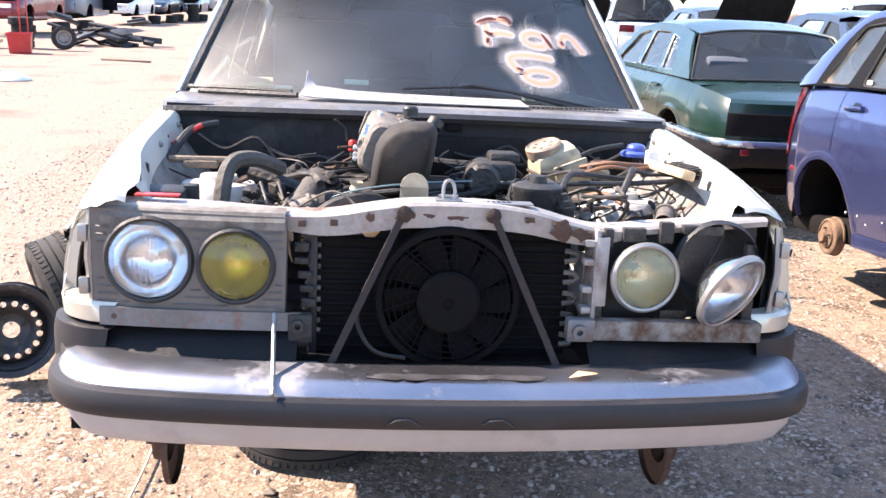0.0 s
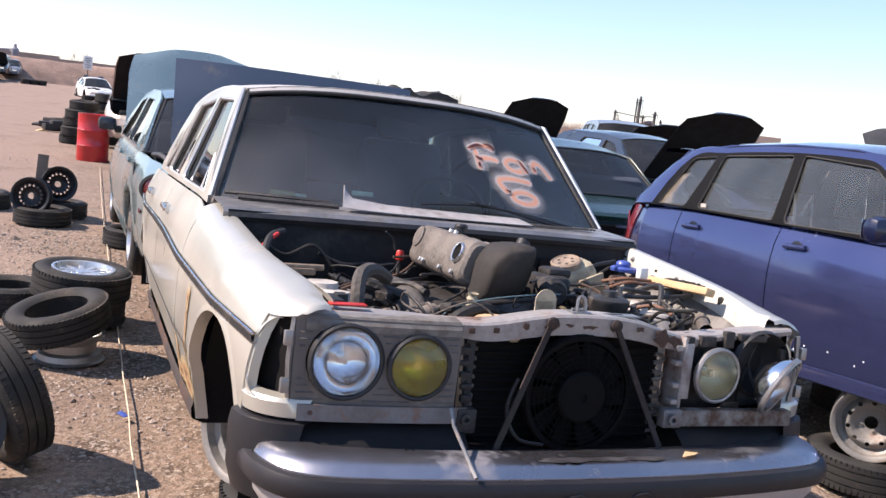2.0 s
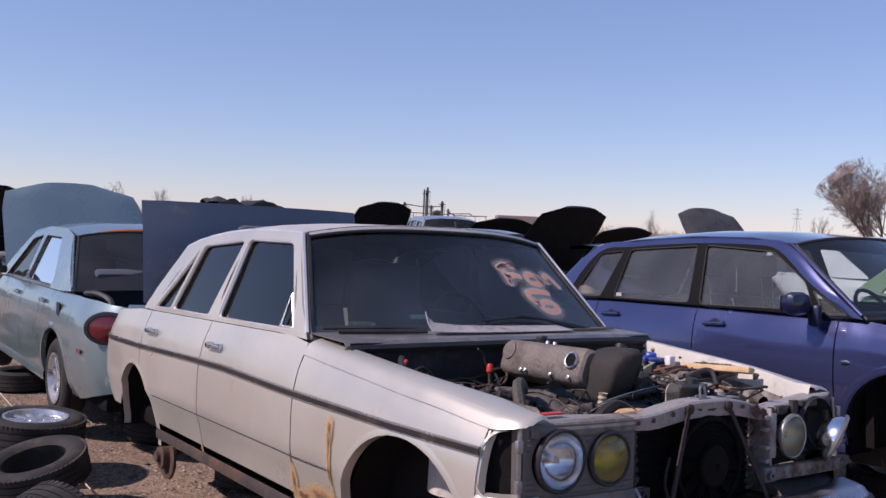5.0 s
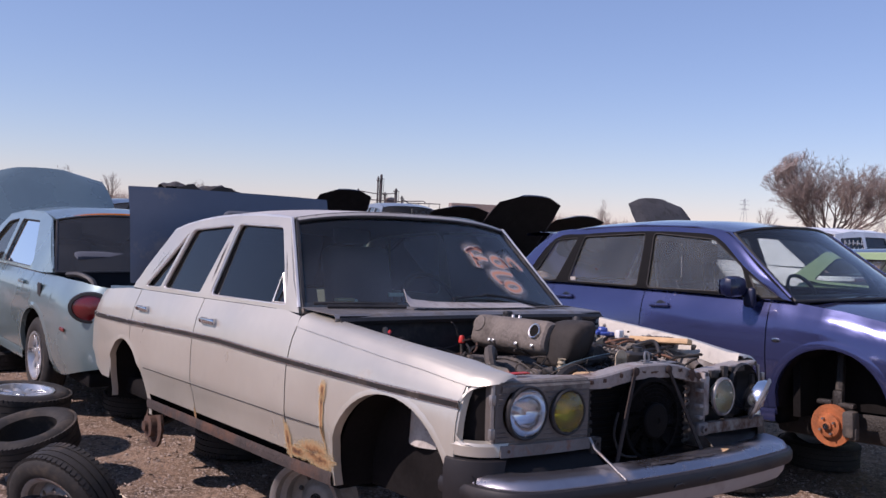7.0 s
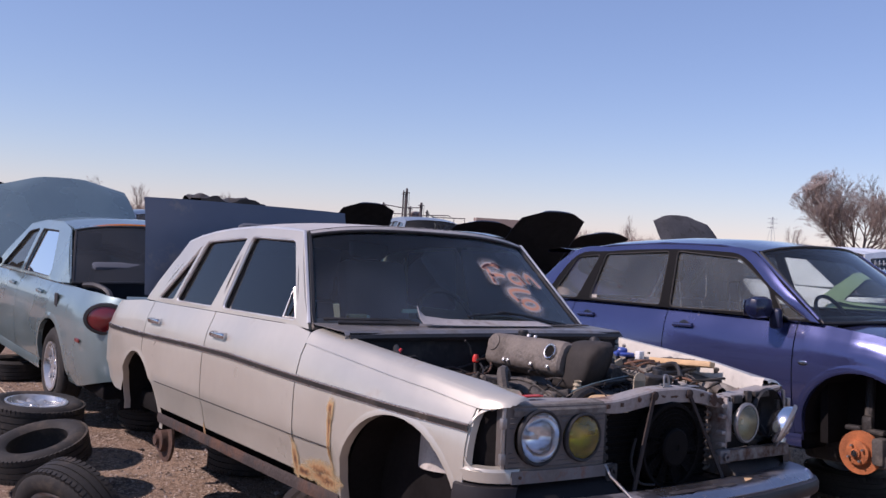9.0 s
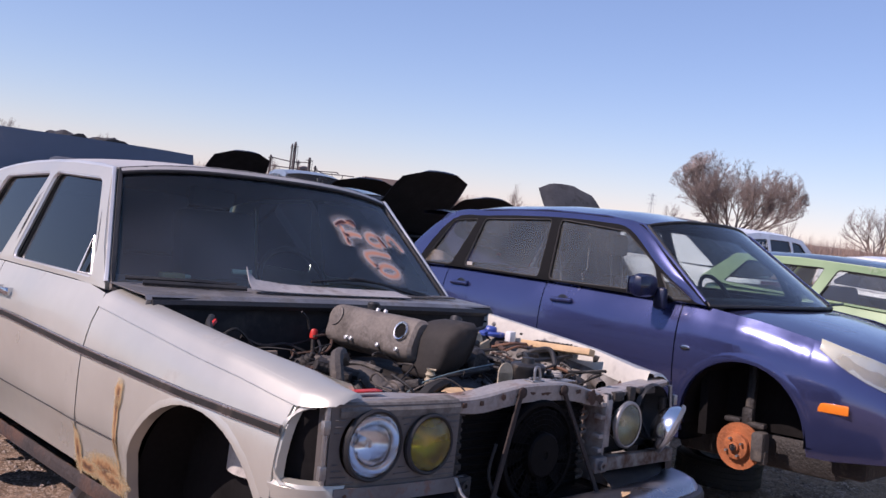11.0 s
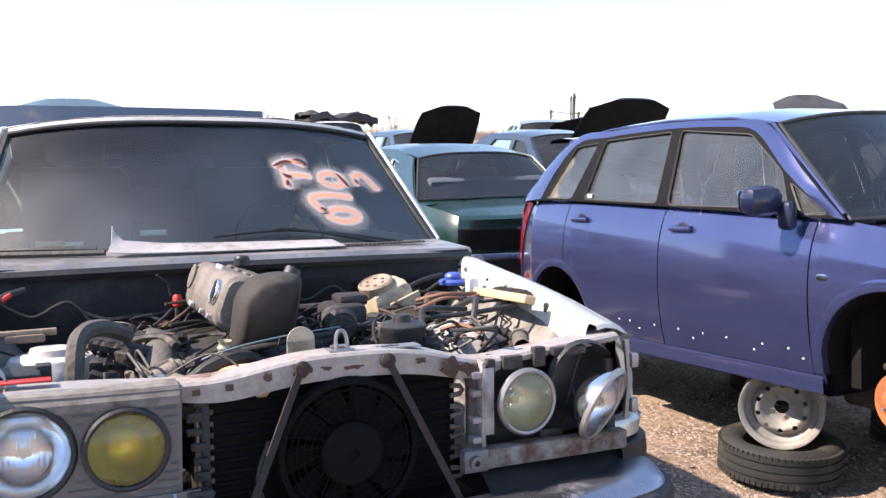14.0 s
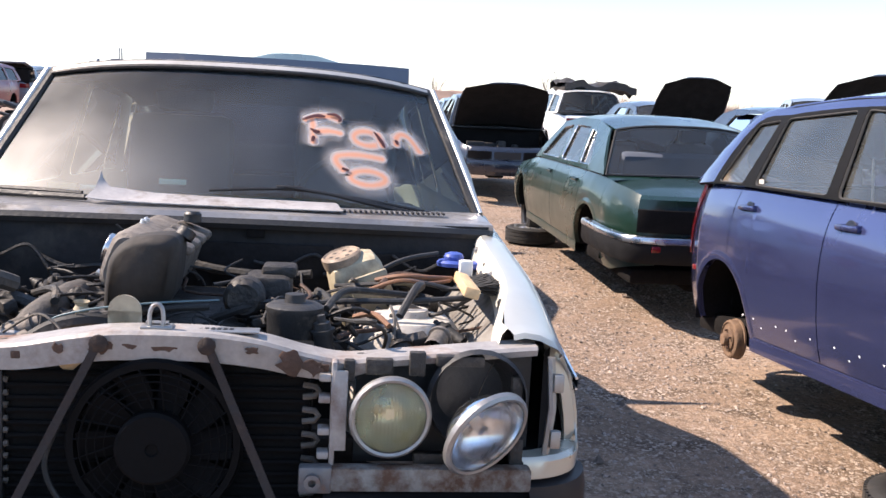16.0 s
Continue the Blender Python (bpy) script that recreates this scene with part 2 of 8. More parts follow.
M_CREAMPL = mat("yellowed_plastic", (0.44, 0.37, 0.26), 0.5, 0, 0.25, 7, 0.05, 60, (0.15, 0.12, 0.09), 0.28, 12)
M_BLUECAP = mat("blue_plastic", (0.05, 0.09, 0.34), 0.45, 0, 0.15, 8)
M_REDPL = mat("red_plastic", (0.55, 0.03, 0.02), 0.4, 0, 0.2, 8)
M_REDDRUM = mat("red_enamel_drum", (0.45, 0.018, 0.02), 0.38, 0, 0.15, 6, 0.02, 40, DUST, 0.06, 6, coat=0.3)
M_ORANGE = mat("amber_lens", (0.85, 0.22, 0.02), 0.25, 0, 0.1, 8, coat=0.5)
M_REDLENS = mat("red_lamp_lens", (0.1680, 0.0090, 0.0120), 0.15, 0, 0.12, 8, coat=0.8)
M_WOOD = mat("raw_yellow_wood", (0.55, 0.37, 0.20), 0.7, 0, 0.2, 9, 0.2, 70)
M_OLDWOOD = mat("grey_weathered_wood", (0.20, 0.15, 0.11), 0.85, 0, 0.3, 9, 0.3, 70)
M_CAPTAN = mat("tan_dusty_cap", (0.30, 0.225, 0.16), 0.6, 0.0, 0.3, 14, 0.1, 60, (0.12, 0.09, 0.07), 0.35, 12)
M_DRUMRUST = mat("brown_drum_rust", (0.17, 0.105, 0.065), 0.85, 0.1, 0.35, 20, 0.25, 80, (0.08, 0.045, 0.03), 0.35, 14)
M_COVER = mat("pale_grey_cover_strip", (0.33, 0.315, 0.31), 0.5, 0.1, 0.25, 8, 0.05, 40, (0.14, 0.12, 0.10), 0.3, 12)
M_SILLRUST = mat("dark_rusty_sill_edge", (0.045, 0.034, 0.030), 0.85, 0.05, 0.5, 6, 0.3, 50, (0.11, 0.05, 0.028), 0.45, 5)
M_BRISTLE = mat("black_bristles", (0.02, 0.02, 0.02), 0.9, 0, 0.5, 40)
M_PANEL = mat("grey_brown_lamp_panel", (0.1190, 0.1062, 0.0978), 0.55, 0.1, 0.15, 6, 0.05, 60, DUST, 0.2, 5)
M_WHITEPL = mat("white_plastic", (0.70, 0.70, 0.68), 0.5, 0, 0.1, 8)
M_CLOTH = mat("grey_blue_seat_cloth", (0.06, 0.07, 0.09), 0.9, 0, 0.2, 9, 0.2, 120)
M_STRING = mat("pale_string", (0.60, 0.50, 0.36), 0.9, 0, 0.2, 20)
# fins, tubes and fan: deep shade of the nose put into the base colours
M_FIN = mat("shade_deepened_black_fins", (0.004, 0.004, 0.0042), 0.7, 0.0, 0.4, 12, 0.3, 150, spec=0.15)
M_TUBE = mat("shade_black_tubes", (0.007, 0.0065, 0.0065), 0.75, 0.0, 0.4, 12, spec=0.1)
M_FANHUB = mat("shade_deepened_black_fan", (0.0055, 0.0052, 0.0055), 0.7, 0, 0.3, 9, 0.05, 60, (0.05, 0.042, 0.036), 0.02, 9, spec=0.08)
M_BULB = mat("silver_reflector_bowl", (0.85, 0.86, 0.88), 0.12, 1.0, 0.03, 4)
M_YBULB = mat("yellow_reflector_bowl", (0.50, 0.43, 0.05), 0.25, 0.8, 0.15, 9)
M_DULLBULB = mat("clouded_reflector_bowl", (0.55, 0.54, 0.45), 0.3, 0.8, 0.15, 9, 0, 60, (0.50, 0.42, 0.10), 0.22, 9)

G_WIND = glass_mat("dusty_windscreen_glass", (0.62, 0.78, 0.68), 0.072, (0.54, 0.60, 0.53), 0.03, ior=1.30, dscale=1.2, sheen=0.95, dust_rough=0.5, blot=0.9)
G_SIDE = glass_mat("tinted_side_glass", (0.05, 0.06, 0.11), 0.006, (0.42, 0.41, 0.38), 0.03, ior=1.38)
G_SCREEN = glass_mat("faintly_tinted_screen", (0.72, 0.78, 0.77), 0.02, (0.42, 0.41, 0.38), 0.02, ior=1.5)
G_PANE = glass_mat("clean_car_glass", (0.86, 0.90, 0.88), 0.045, (0.46, 0.47, 0.45), 0.02, ior=1.5)
G_CLEAR = glass_mat("clear_car_glass", (0.78, 0.82, 0.81), 0.04, (0.42, 0.41, 0.38), 0.03, ior=1.5)
G_HAZY = glass_mat("dusty_hatchback_side_glass", (0.74, 0.80, 0.80), 0.068, (0.46, 0.49, 0.49), 0.04, ior=1.52, dscale=2.2, sheen=0.4, blot=0.4)
G_DARK = glass_mat("dark_car_glass", (0.30, 0.34, 0.34), 0.05, (0.42, 0.41, 0.38), 0.03, ior=1.34)
G_LENS = glass_mat("ribbed_lamp_glass", (0.92, 0.95, 0.98), 0.10, (0.6, 0.6, 0.6), 0.06, bend=1.22)
G_PALELENS = glass_mat("yellowish_fog_glass", (0.97, 0.955, 0.80), 0.05, (0.6, 0.58, 0.45), 0.06, bend=1.22)
G_YLENS = glass_mat("yellow_fog_glass", (0.90, 0.86, 0.40), 0.06, (0.50, 0.46, 0.30), 0.06, bend=1.22)
G_HEAD = glass_mat("clear_headlamp_cover", (0.85, 0.87, 0.85), 0.35, (0.55, 0.52, 0.40), 0.08)

# ---- mesh kit ----


class Geo:
    def __init__(self):
        self.v, self.f = [], []

    def add(self, verts, faces, m=None):
        o = len(self.v)
        self.v += [tuple(m @ Vector(p)) for p in verts] if m else [tuple(p) for p in verts]
        self.f += [tuple(o + i for i in f) for f in faces]
        return self

    def loft(self, rows, close_u=False, close_v=False, m=None):
        n, k = len(rows), len(rows[0])
        faces = []
        for i in range(n if close_v else n - 1):
            for j in range(k if close_u else k - 1):
                a, b = i, (i + 1) % n
                c, d = j, (j + 1) % k
                faces.append((a * k + c, a * k + d, b * k + d, b * k + c))
        return self.add([p for r in rows for p in r], faces, m)

    def box(self, c, s, m=None, bevel=0.0, taper=1.0):
        x, y, z = s[0] / 2, s[1] / 2, s[2] / 2
        b = min(bevel, x * 0.9, y * 0.9, z * 0.9)
        if not b:
            vs = [(c[0] + i * x * (taper if k > 0 else 1), c[1] + j * y * (taper if k > 0 else 1), c[2] + k * z) for i in (-1, 1) for j in (-1, 1) for k in (-1, 1)]
            return self.add(vs, [(0, 1, 3, 2), (4, 6, 7, 5), (0, 4, 5, 1), (2, 3, 7, 6), (0, 2, 6, 4), (1, 5, 7, 3)], m)
        bm = bmesh.new()
        bmesh.ops.create_cube(bm, size=1)
        for w in bm.verts:
            k = taper if w.co.z > 0 else 1
            w.co = Vector((w.co.x * s[0] * k, w.co.y * s[1] * k, w.co.z * s[2]))
        bmesh.ops.bevel(bm, geom=bm.edges[:], offset=b, segments=2, affect="EDGES", profile=0.5)
        bm.verts.index_update()
        self.add([(w.co.x + c[0], w.co.y + c[1], w.co.z + c[2]) for w in bm.verts], [tuple(w.index for w in f.verts) for f in bm.faces], m)
        bm.free()
        return self

    def lathe(self, profile, m=None, n=28, a0=0.0, a1=2 * math.pi):
        """profile of (radius, height) turned round the local z axis"""
        full = abs(a1 - a0 - 2 * math.pi) < 1e-6
        cols = n if full else n + 1
        rows = [[(r * math.cos(a0 + (a1 - a0) * i / n), r * math.sin(a0 + (a1 - a0) * i / n), h) for i in range(cols)] for r, h in profile]
        return self.loft(rows, close_u=full, m=m)

    def disc(self, r, z=0.0, m=None, n=28):
        return self.add([(r * math.cos(2 * math.pi * i / n), r * math.sin(2 * math.pi * i / n), z) for i in range(n)], [tuple(range(n))], m)

    def tube(self, pts, r, n=8, close=False, cap=True, m=None):
        pts = [Vector(p) for p in pts]
        k = len(pts)
        rows, up = [], None
        for i, p in enumerate(pts):
            a, b = (pts[(i - 1) % k], pts[(i + 1) % k]) if close else (pts[max(i - 1, 0)], pts[min(i + 1, k - 1)])
            d = (b - a).normalized()
            if up is None:
                up = Vector((0, 0, 1)) if abs(d.z) < 0.9 else Vector((1, 0, 0))
            s = d.cross(up).normalized()
            up = s.cross(d).normalized()
            rad = r[i] if isinstance(r, (list, tuple)) else r
            rows.append([p + rad * (math.cos(2 * math.pi * j / n) * s + math.sin(2 * math.pi * j / n) * up) for j in range(n)])
        o = len(self.v)
        self.loft(rows, close_u=True, close_v=close, m=m)
        if cap and not close:
            self.f += [tuple(o + j for j in range(n))[::-1], tuple(o + (k - 1) * n + j for j in range(n))]
        return self

    def strip(self, pts, half, side, lift=0.0):
        """a flat band along pts, half wide to each side along the vector side"""
        s = Vector(side)
        return self.loft([[Vector(p) - s * half, Vector(p) + s * half] for p in pts])

    def prism(self, poly, axis_m, depth):
        """2D polygon (x, y), pushed out along local z from 0 to depth"""
        n = len(poly)
        vs = [(x, y, 0) for x, y in poly] + [(x, y, depth) for x, y in poly]
        fs = [tuple(range(n))[::-1], tuple(range(n, 2 * n))] + [(i, (i + 1) % n, n + (i + 1) % n, n + i) for i in range(n)]
        return self.add(vs, fs, axis_m)


def smooth_path(pts, k=6):
    """Catmull-Rom through pts"""
    pts = [Vector(p) for p in pts]
    out = []
    for i in range(len(pts) - 1):
        p0, p1, p2, p3 = pts[max(i - 1, 0)], pts[i], pts[i + 1], pts[min(i + 2, len(pts) - 1)]
        for j in range(k):
            t = j / k
            out.append(0.5 * (2 * p1 + (p2 - p0) * t + (2 * p0 - 5 * p1 + 4 * p2 - p3) * t * t + (3 * p1 - p0 - 3 * p2 + p3) * t ** 3))
    return out + [pts[-1]]


def mesh_of(name, g, material, sharp=35, flat=False):
    me = bpy.data.meshes.new(name)
    me.from_pydata(g.v, [], g.f)
    me.validate()
    bm = bmesh.new()
    bm.from_mesh(me)
    bmesh.ops.remove_doubles(bm, verts=bm.verts, dist=0.0004)
    bmesh.ops.recalc_face_normals(bm, faces=bm.faces)
    bm.to_mesh(me)
    bm.free()
    for mm in (material if isinstance(material, (list, tuple)) else [material]):
        me.materials.append(mm)
    if not flat:
        me.shade_smooth()
        me.set_sharp_from_angle(angle=radians(sharp))
    return me


def part(name, g, material, parent, label="", sharp=35, solid=0.0, flat=False):
    ob = new(name, mesh_of(name, g, material, sharp, flat))
    ob.parent = parent
    if label:
        ob["label"] = label
    if solid:
        # crisp panel edges
        bm = bmesh.new()
        bm.from_mesh(ob.data)
        for e in bm.edges:
            if e.is_boundary:
                e.smooth = False
        bm.to_mesh(ob.data)
        bm.free()
        mod = ob.modifiers.new("thickness", "SOLIDIFY")
        mod.thickness, mod.offset = solid, 0
    return ob


def share(name, me, m, parent, label=""):
    ob = new(name, me)
    ob.parent = parent
    ob.matrix_basis = m
    if label:
        ob["label"] = label
    return ob


def thing(name, m, label, category, group="", kind=""):
    ob = new(name)
    ob.empty_display_size = 0.1
    ob.matrix_world = m
    return tagged(ob, label, category, group, kind)


def solo(name, g, material, label, category, group="", kind="", m=None, sharp=35, flat=False):
    ob = new(name, mesh_of(name, g, material, sharp, flat))
    if m:
        ob.matrix_world = m
    return tagged(ob, label, category, group, kind)


# ---- cars: one builder for bodies, glass, raised lids ----


def interp(pairs, y):
    return float(np.interp(y, [p[0] for p in pairs], [p[1] for p in pairs]))


SEDAN = dict(
    L=4.6, sill=0.24, arches=[(0.85, 0.33, 0.36), (3.60, 0.33, 0.36)],
    top=[(0, 0.68), (0.3, 0.76), (1.25, 0.93), (1.6, 0.95), (3.6, 0.97), (4.3, 0.96), (4.6, 0.93)],
    hw=[(0, 0.64), (0.06, 0.70), (0.16, 0.77), (0.4, 0.83), (1.2, 0.87), (3.4, 0.87), (4.1, 0.845), (4.35, 0.80), (4.48, 0.75), (4.55, 0.69), (4.6, 0.62)],
    low=[(0, 0.30), (0.4, 0.24), (4.1, 0.24), (4.6, 0.36)],
    inset=[(0, 0.07), (0.12, 0.035), (0.28, 0.012), (0.5, 0.0), (0.66, 0.004), (0.8, 0.02), (0.9, 0.045), (1, 0.085)],
    gaps=[1.25, 2.35, 3.30], rail=[(1.95, 1.38), (2.4, 1.43), (3.0, 1.43), (3.35, 1.37)], hr=0.60, hb=0.80,
    a=(1.20, 0.94), c=(4.02, 0.98), camber=0.05, wbow=0.16,
    wins=[[(1.55, 0.97), (2.02, 1.32), (2.32, 1.36), (2.36, 0.98)], [(2.44, 0.98), (2.42, 1.36), (2.95, 1.36), (3.32, 1.05), (3.30, 0.99)]],
    hood=(0.06, 1.22), deck=(3.95, 4.55), hood_open=0, deck_open=0, paint=None, glass=None, seats=True, front=True, rear=True,
    wheels="none", bay=True, lamp_w=0.36, rear_lamp=(0.34, 0.16), fine=1.0, inside=None, hood_mat=None)


def variant(base, **kw):
    s = dict(base)
    s.update(kw)
    return s


def shift(spec, dy=0.0, dz=0.0, ky=1.0, kz=1.0, kx=1.0):
    """the same car longer, taller or wider"""
    s = dict(spec)
    f = lambda p: (p[0] * ky + dy, p[1] * kz + dz)
    for k in ("top", "low", "rail"):
        s[k] = [f(p) for p in spec[k]]
    s["hw"] = [(p[0] * ky + dy, p[1] * kx) for p in spec["hw"]]
    s["arches"] = [(a * ky + dy, b * kz + dz, r) for a, b, r in spec["arches"]]
    s["wins"] = [[f(p) for p in w] for w in spec["wins"]]
    s["gaps"] = [g * ky + dy for g in spec["gaps"]]
    s["a"], s["c"] = f(spec["a"]), f(spec["c"])
    for k in ("hood", "deck"):
        s[k] = tuple(v * ky + dy for v in spec[k]) if spec[k] else None
    s["hr"], s["hb"] = spec["hr"] * kx, spec["hb"] * kx
    s["L"], s["sill"] = spec["L"] * ky, spec["sill"] * kz + dz
    return s


def skin_x(s, y, z):
    zt, zb = interp(s["top"], y), s["sill"]
    v = min(max((z - zb) / (zt - zb), 0), 1)
    return interp(s["hw"], y) - interp(s["inset"], v)


def low_edge(s, y):
    z = interp(s["low"], y)
    for yc, zc, r in s["arches"]:
        if abs(y - yc) < r:
            z = max(z, zc + math.sqrt(r * r - (y - yc) ** 2))
    return z


def columns(s, y0, y1, step):
    ys = list(np.linspace(y0, y1, max(3, int((y1 - y0) / step))))
    for yc, zc, r in s["arches"]:
        ys += [yc + r * math.cos(math.pi * i / 18) for i in range(19)] + [yc - r * 1.0015, yc + r * 1.0015]
    return sorted(set(round(float(y), 4) for y in ys if y0 <= y <= y1))


def green_x(s, y, z):
    zb, zr = interp(s["top"], y), max(p[1] for p in s["rail"])
    t = min(max((z - zb) / (zr - zb), 0), 1)
    return s["hb"] + (s["hr"] - s["hb"]) * (t ** 1.25)


def fill_poly(outer, holes, place):
    bm = bmesh.new()
    edges = []
    for loop in [outer] + holes:
        vs = [bm.verts.new((p[0], p[1], 0)) for p in loop]
        edges += [bm.edges.new((vs[i], vs[(i + 1) % len(vs)])) for i in range(len(vs))]
    bmesh.ops.triangle_fill(bm, edges=edges, use_beauty=True)
    bm.verts.index_update()
    g = Geo().add([place(v.co.x, v.co.y) for v in bm.verts], [tuple(v.index for v in f.verts) for f in bm.faces])
    bm.free()
    return g


def subdivide_loop(loop, step=0.12):
    out = []
    for i, p in enumerate(loop):
        q = loop[(i + 1) % len(loop)]
        n = max(1, int(math.dist(p, q) / step))
        out += [(p[0] + (q[0] - p[0]) * j / n, p[1] + (q[1] - p[1]) * j / n) for j in range(n)]
    return out


def round_loop(loop, r=0.04, k=3):
    out = []
    n = len(loop)
    for i in range(n):
        p, a, b = Vector(loop[i]), Vector(loop[i - 1]), Vector(loop[(i + 1) % n])
        d1, d2 = (a - p), (b - p)
        q = min(r, d1.length * 0.4, d2.length * 0.4)
        s, e = p + d1.normalized() * q, p + d2.normalized() * q
        for j in range(k + 1):
            t = j / k
            w = (1 - t) ** 2 * s + 2 * t * (1 - t) * p + t * t * e
            out.append((w.x, w.y))
    return out


def lid(s, y0, y1, ang, hinge_rear, lift=0.0, n=9, crown=0.035, thick=0.03, shrink=0.03, width=0.0):
    """a hood or deck panel, raised by ang degrees about one end; returns outer and lining geometry"""
    outer, lining = Geo(), Geo()
    hy = y1 if hinge_rear else y0
    hz = interp(s["top"], hy) + crown
    m = Matrix.Translation((0, hy, hz + lift)) @ pose(0, 0, 0, (-ang if hinge_rear else ang)) @ Matrix.Translation((0, -hy, -hz))
    rows, rows2 = [], []
    for y in np.linspace(y0, y1, 10):
        y = float(y)
        w = width or skin_x(s, y, interp(s["top"], y)) - shrink
        zt = interp(s["top"], y)
        e = 1 - 0.45 * max(0.0, ((y0 + 0.10 - y) / 0.10) if y < y0 + 0.10 else 0.0) ** 2 * (1 if hinge_rear else 0)
        rows.append([(w * e * u, y, zt + crown * (1 - abs(u) ** 2.2) + (0 if abs(u) < 0.99 else -0.02)) for u in np.linspace(-1, 1, n)])
        rows2.append([(w * e * u * 0.97, y, zt + crown * (1 - abs(u) ** 2.2) - thick - (0 if abs(u) < 0.9 else -0.012)) for u in np.linspace(-1, 1, n)])
    outer.loft(rows, m=m)
    lining.loft(rows2, m=m)
    for a, b in ((rows[0], rows2[0]), (rows[-1], rows2[-1]), ([r[0] for r in rows], [r[0] for r in rows2]), ([r[-1] for r in rows], [r[-1] for r in rows2])):
        outer.loft([a, b], m=m)
    return outer, lining, m


def wheel_well(yc, zc, r, x0, x1, n=14):
    g = Geo()
    rows = []
    for x in (x0, x1):
        rows.append([(x, yc + r * math.cos(math.pi * (i / n * 1.08 - 0.04)), zc + r * math.sin(math.pi * (i / n * 1.08 - 0.04))) for i in range(n + 1)])
    g.loft(rows)
    g.add([rows[1][i] for i in range(n + 1)], [tuple(range(n + 1))])
    return g


def build_car(name, s, m, label, category="car", group=""):
    car = thing(name, m, label, category, group)
    P, GL = s["paint"], s["glass"] or G_DARK
    st = 0.07 * s["fine"]
    cuts = [s["top"][0][0]] + s["gaps"] + [s["top"][-1][0]]
    names = ["front_fender", "front_door", "rear_door", "rear_quarter"] if len(s["gaps"]) == 3 else ["front_fender", "front_door", "rear_quarter"]
    for sg in (-1, 1):
        for nm, y0, y1 in zip(names, cuts[:-1], cuts[1:]):
            g = Geo()
            rows = []
            a, b = y0 + (0.004 if y0 > cuts[0] else 0), y1 - (0.004 if y1 < cuts[-1] else 0)
            for y in columns(s, a, b, st):
                zb, zt = low_edge(s, y), interp(s["top"], y)
                zb = max(zb, s["sill"] + s.get("skirt", 0.0)) if y > 0.3 else zb
                if "door" in nm:
                    zb = max(zb, s["sill"] + 0.07)
                col = []
                for i in range(13):
                    z = zb + (zt - zb) * (i / 12)
                    col.append((sg * skin_x(s, y, z), y, z))
                rows.append(col)
            g.loft(rows)
            part(nm, g, P, car, solid=0.008)
        # rocker below the doors
        g = Geo()
        ra, rb = s["arches"][0], s["arches"][-1]
        ys = np.linspace(ra[0] + ra[2] + 0.005, rb[0] - rb[2] - 0.005, 9)
        rt = s.get("rocker_top", 0.066)
        g.loft([[(sg * (skin_x(s, y, s["sill"] + 0.065) + 0.004), y, s["sill"] + rt), (sg * (skin_x(s, y, s["sill"] + 0.065) + 0.010), y, s["sill"] + rt - 0.021), (sg * (skin_x(s, y, s["sill"] + 0.065) + 0.006), y, s["sill"] - 0.012), (sg * (skin_x(s, y, s["sill"] + 0.065) - 0.03), y, s["sill"] - 0.028), (sg * (skin_x(s, y, s["sill"]) - 0.2), y, s["sill"] - 0.028)] for y in map(float, ys)])
        part("rocker_panel", g, s.get("rocker_mat") or P, car)
        # arch lips, and wells whose near-black colour holds their shade
        lipw = s.get("lip", 1.0)
        for yc, zc, r in s["arches"]:
            g = Geo()
            rows = []
            for k in range(25):
                a = math.pi * (k / 24 * 1.06 - 0.03)
                row = []
                for rr, off in ((r - 0.004, -0.03), (r - 0.004, 0.006), (r + 0.018 * lipw, 0.012 * lipw), (r + 0.06 * lipw, 0.0)):
                    y, z = yc + rr * math.cos(a), zc + rr * math.sin(a)
                    row.append((sg * (skin_x(s, min(max(y, cuts[0]), cuts[-1]), z) + off), y, z))
                rows.append(row)
            g.loft(rows)
            part("arch_lip", g, P, car)
            x = skin_x(s, yc, zc + r)
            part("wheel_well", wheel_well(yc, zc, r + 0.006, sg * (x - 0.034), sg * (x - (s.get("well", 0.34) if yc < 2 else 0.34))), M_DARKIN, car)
        # greenhouse side with window holes
        ay, az = s["a"]
        cy, cz = s["c"]
        rail = s["rail"]
        outer = [(ay, az)] + [(p[0], p[1]) for p in rail] + [(cy, cz)]
        nb = 8
        outer += [(cy + (ay - cy) * i / nb, interp(s["top"], cy + (ay - cy) * i / nb)) for i in range(1, nb)]
        holes = [round_loop(w, 0.035) for w in s["wins"]]
        place = lambda y, z: (sg * green_x(s, y, z), y, z)
        g = fill_poly(subdivide_loop(outer, 0.15), holes, place)
        part("window_frame", g, s.get("frame_mat") or P, car, solid=0.02)
        for h in holes:
            g = Geo().add([(sg * (green_x(s, y, z) - 0.012), y, z) for y, z in h], [tuple(range(len(h)))])
            if s.get("open_windows") and h is holes[s["open_windows"] - 1]:
                pass
            else:
                part("side_glass", g, (s.get("off_glass") or GL) if sg > 0 else GL, car)
            g = Geo().tube([(sg * (green_x(s, y, z) + 0.001), y, z) for y, z in h], 0.008, 5, close=True)
            part("window_trim", g, s.get("trim_mat") or M_BLACK, car)
        # drip rail
        g = Geo().tube([(sg * (green_x(s, y, z) + 0.002), y, z + 0.004) for y, z in [(ay + 0.02, az + 0.02)] + list(rail) + [(cy - 0.03, cz + 0.02)]], 0.009, 6)
        part("drip_rail", g, s.get("rail_mat") or P, car)
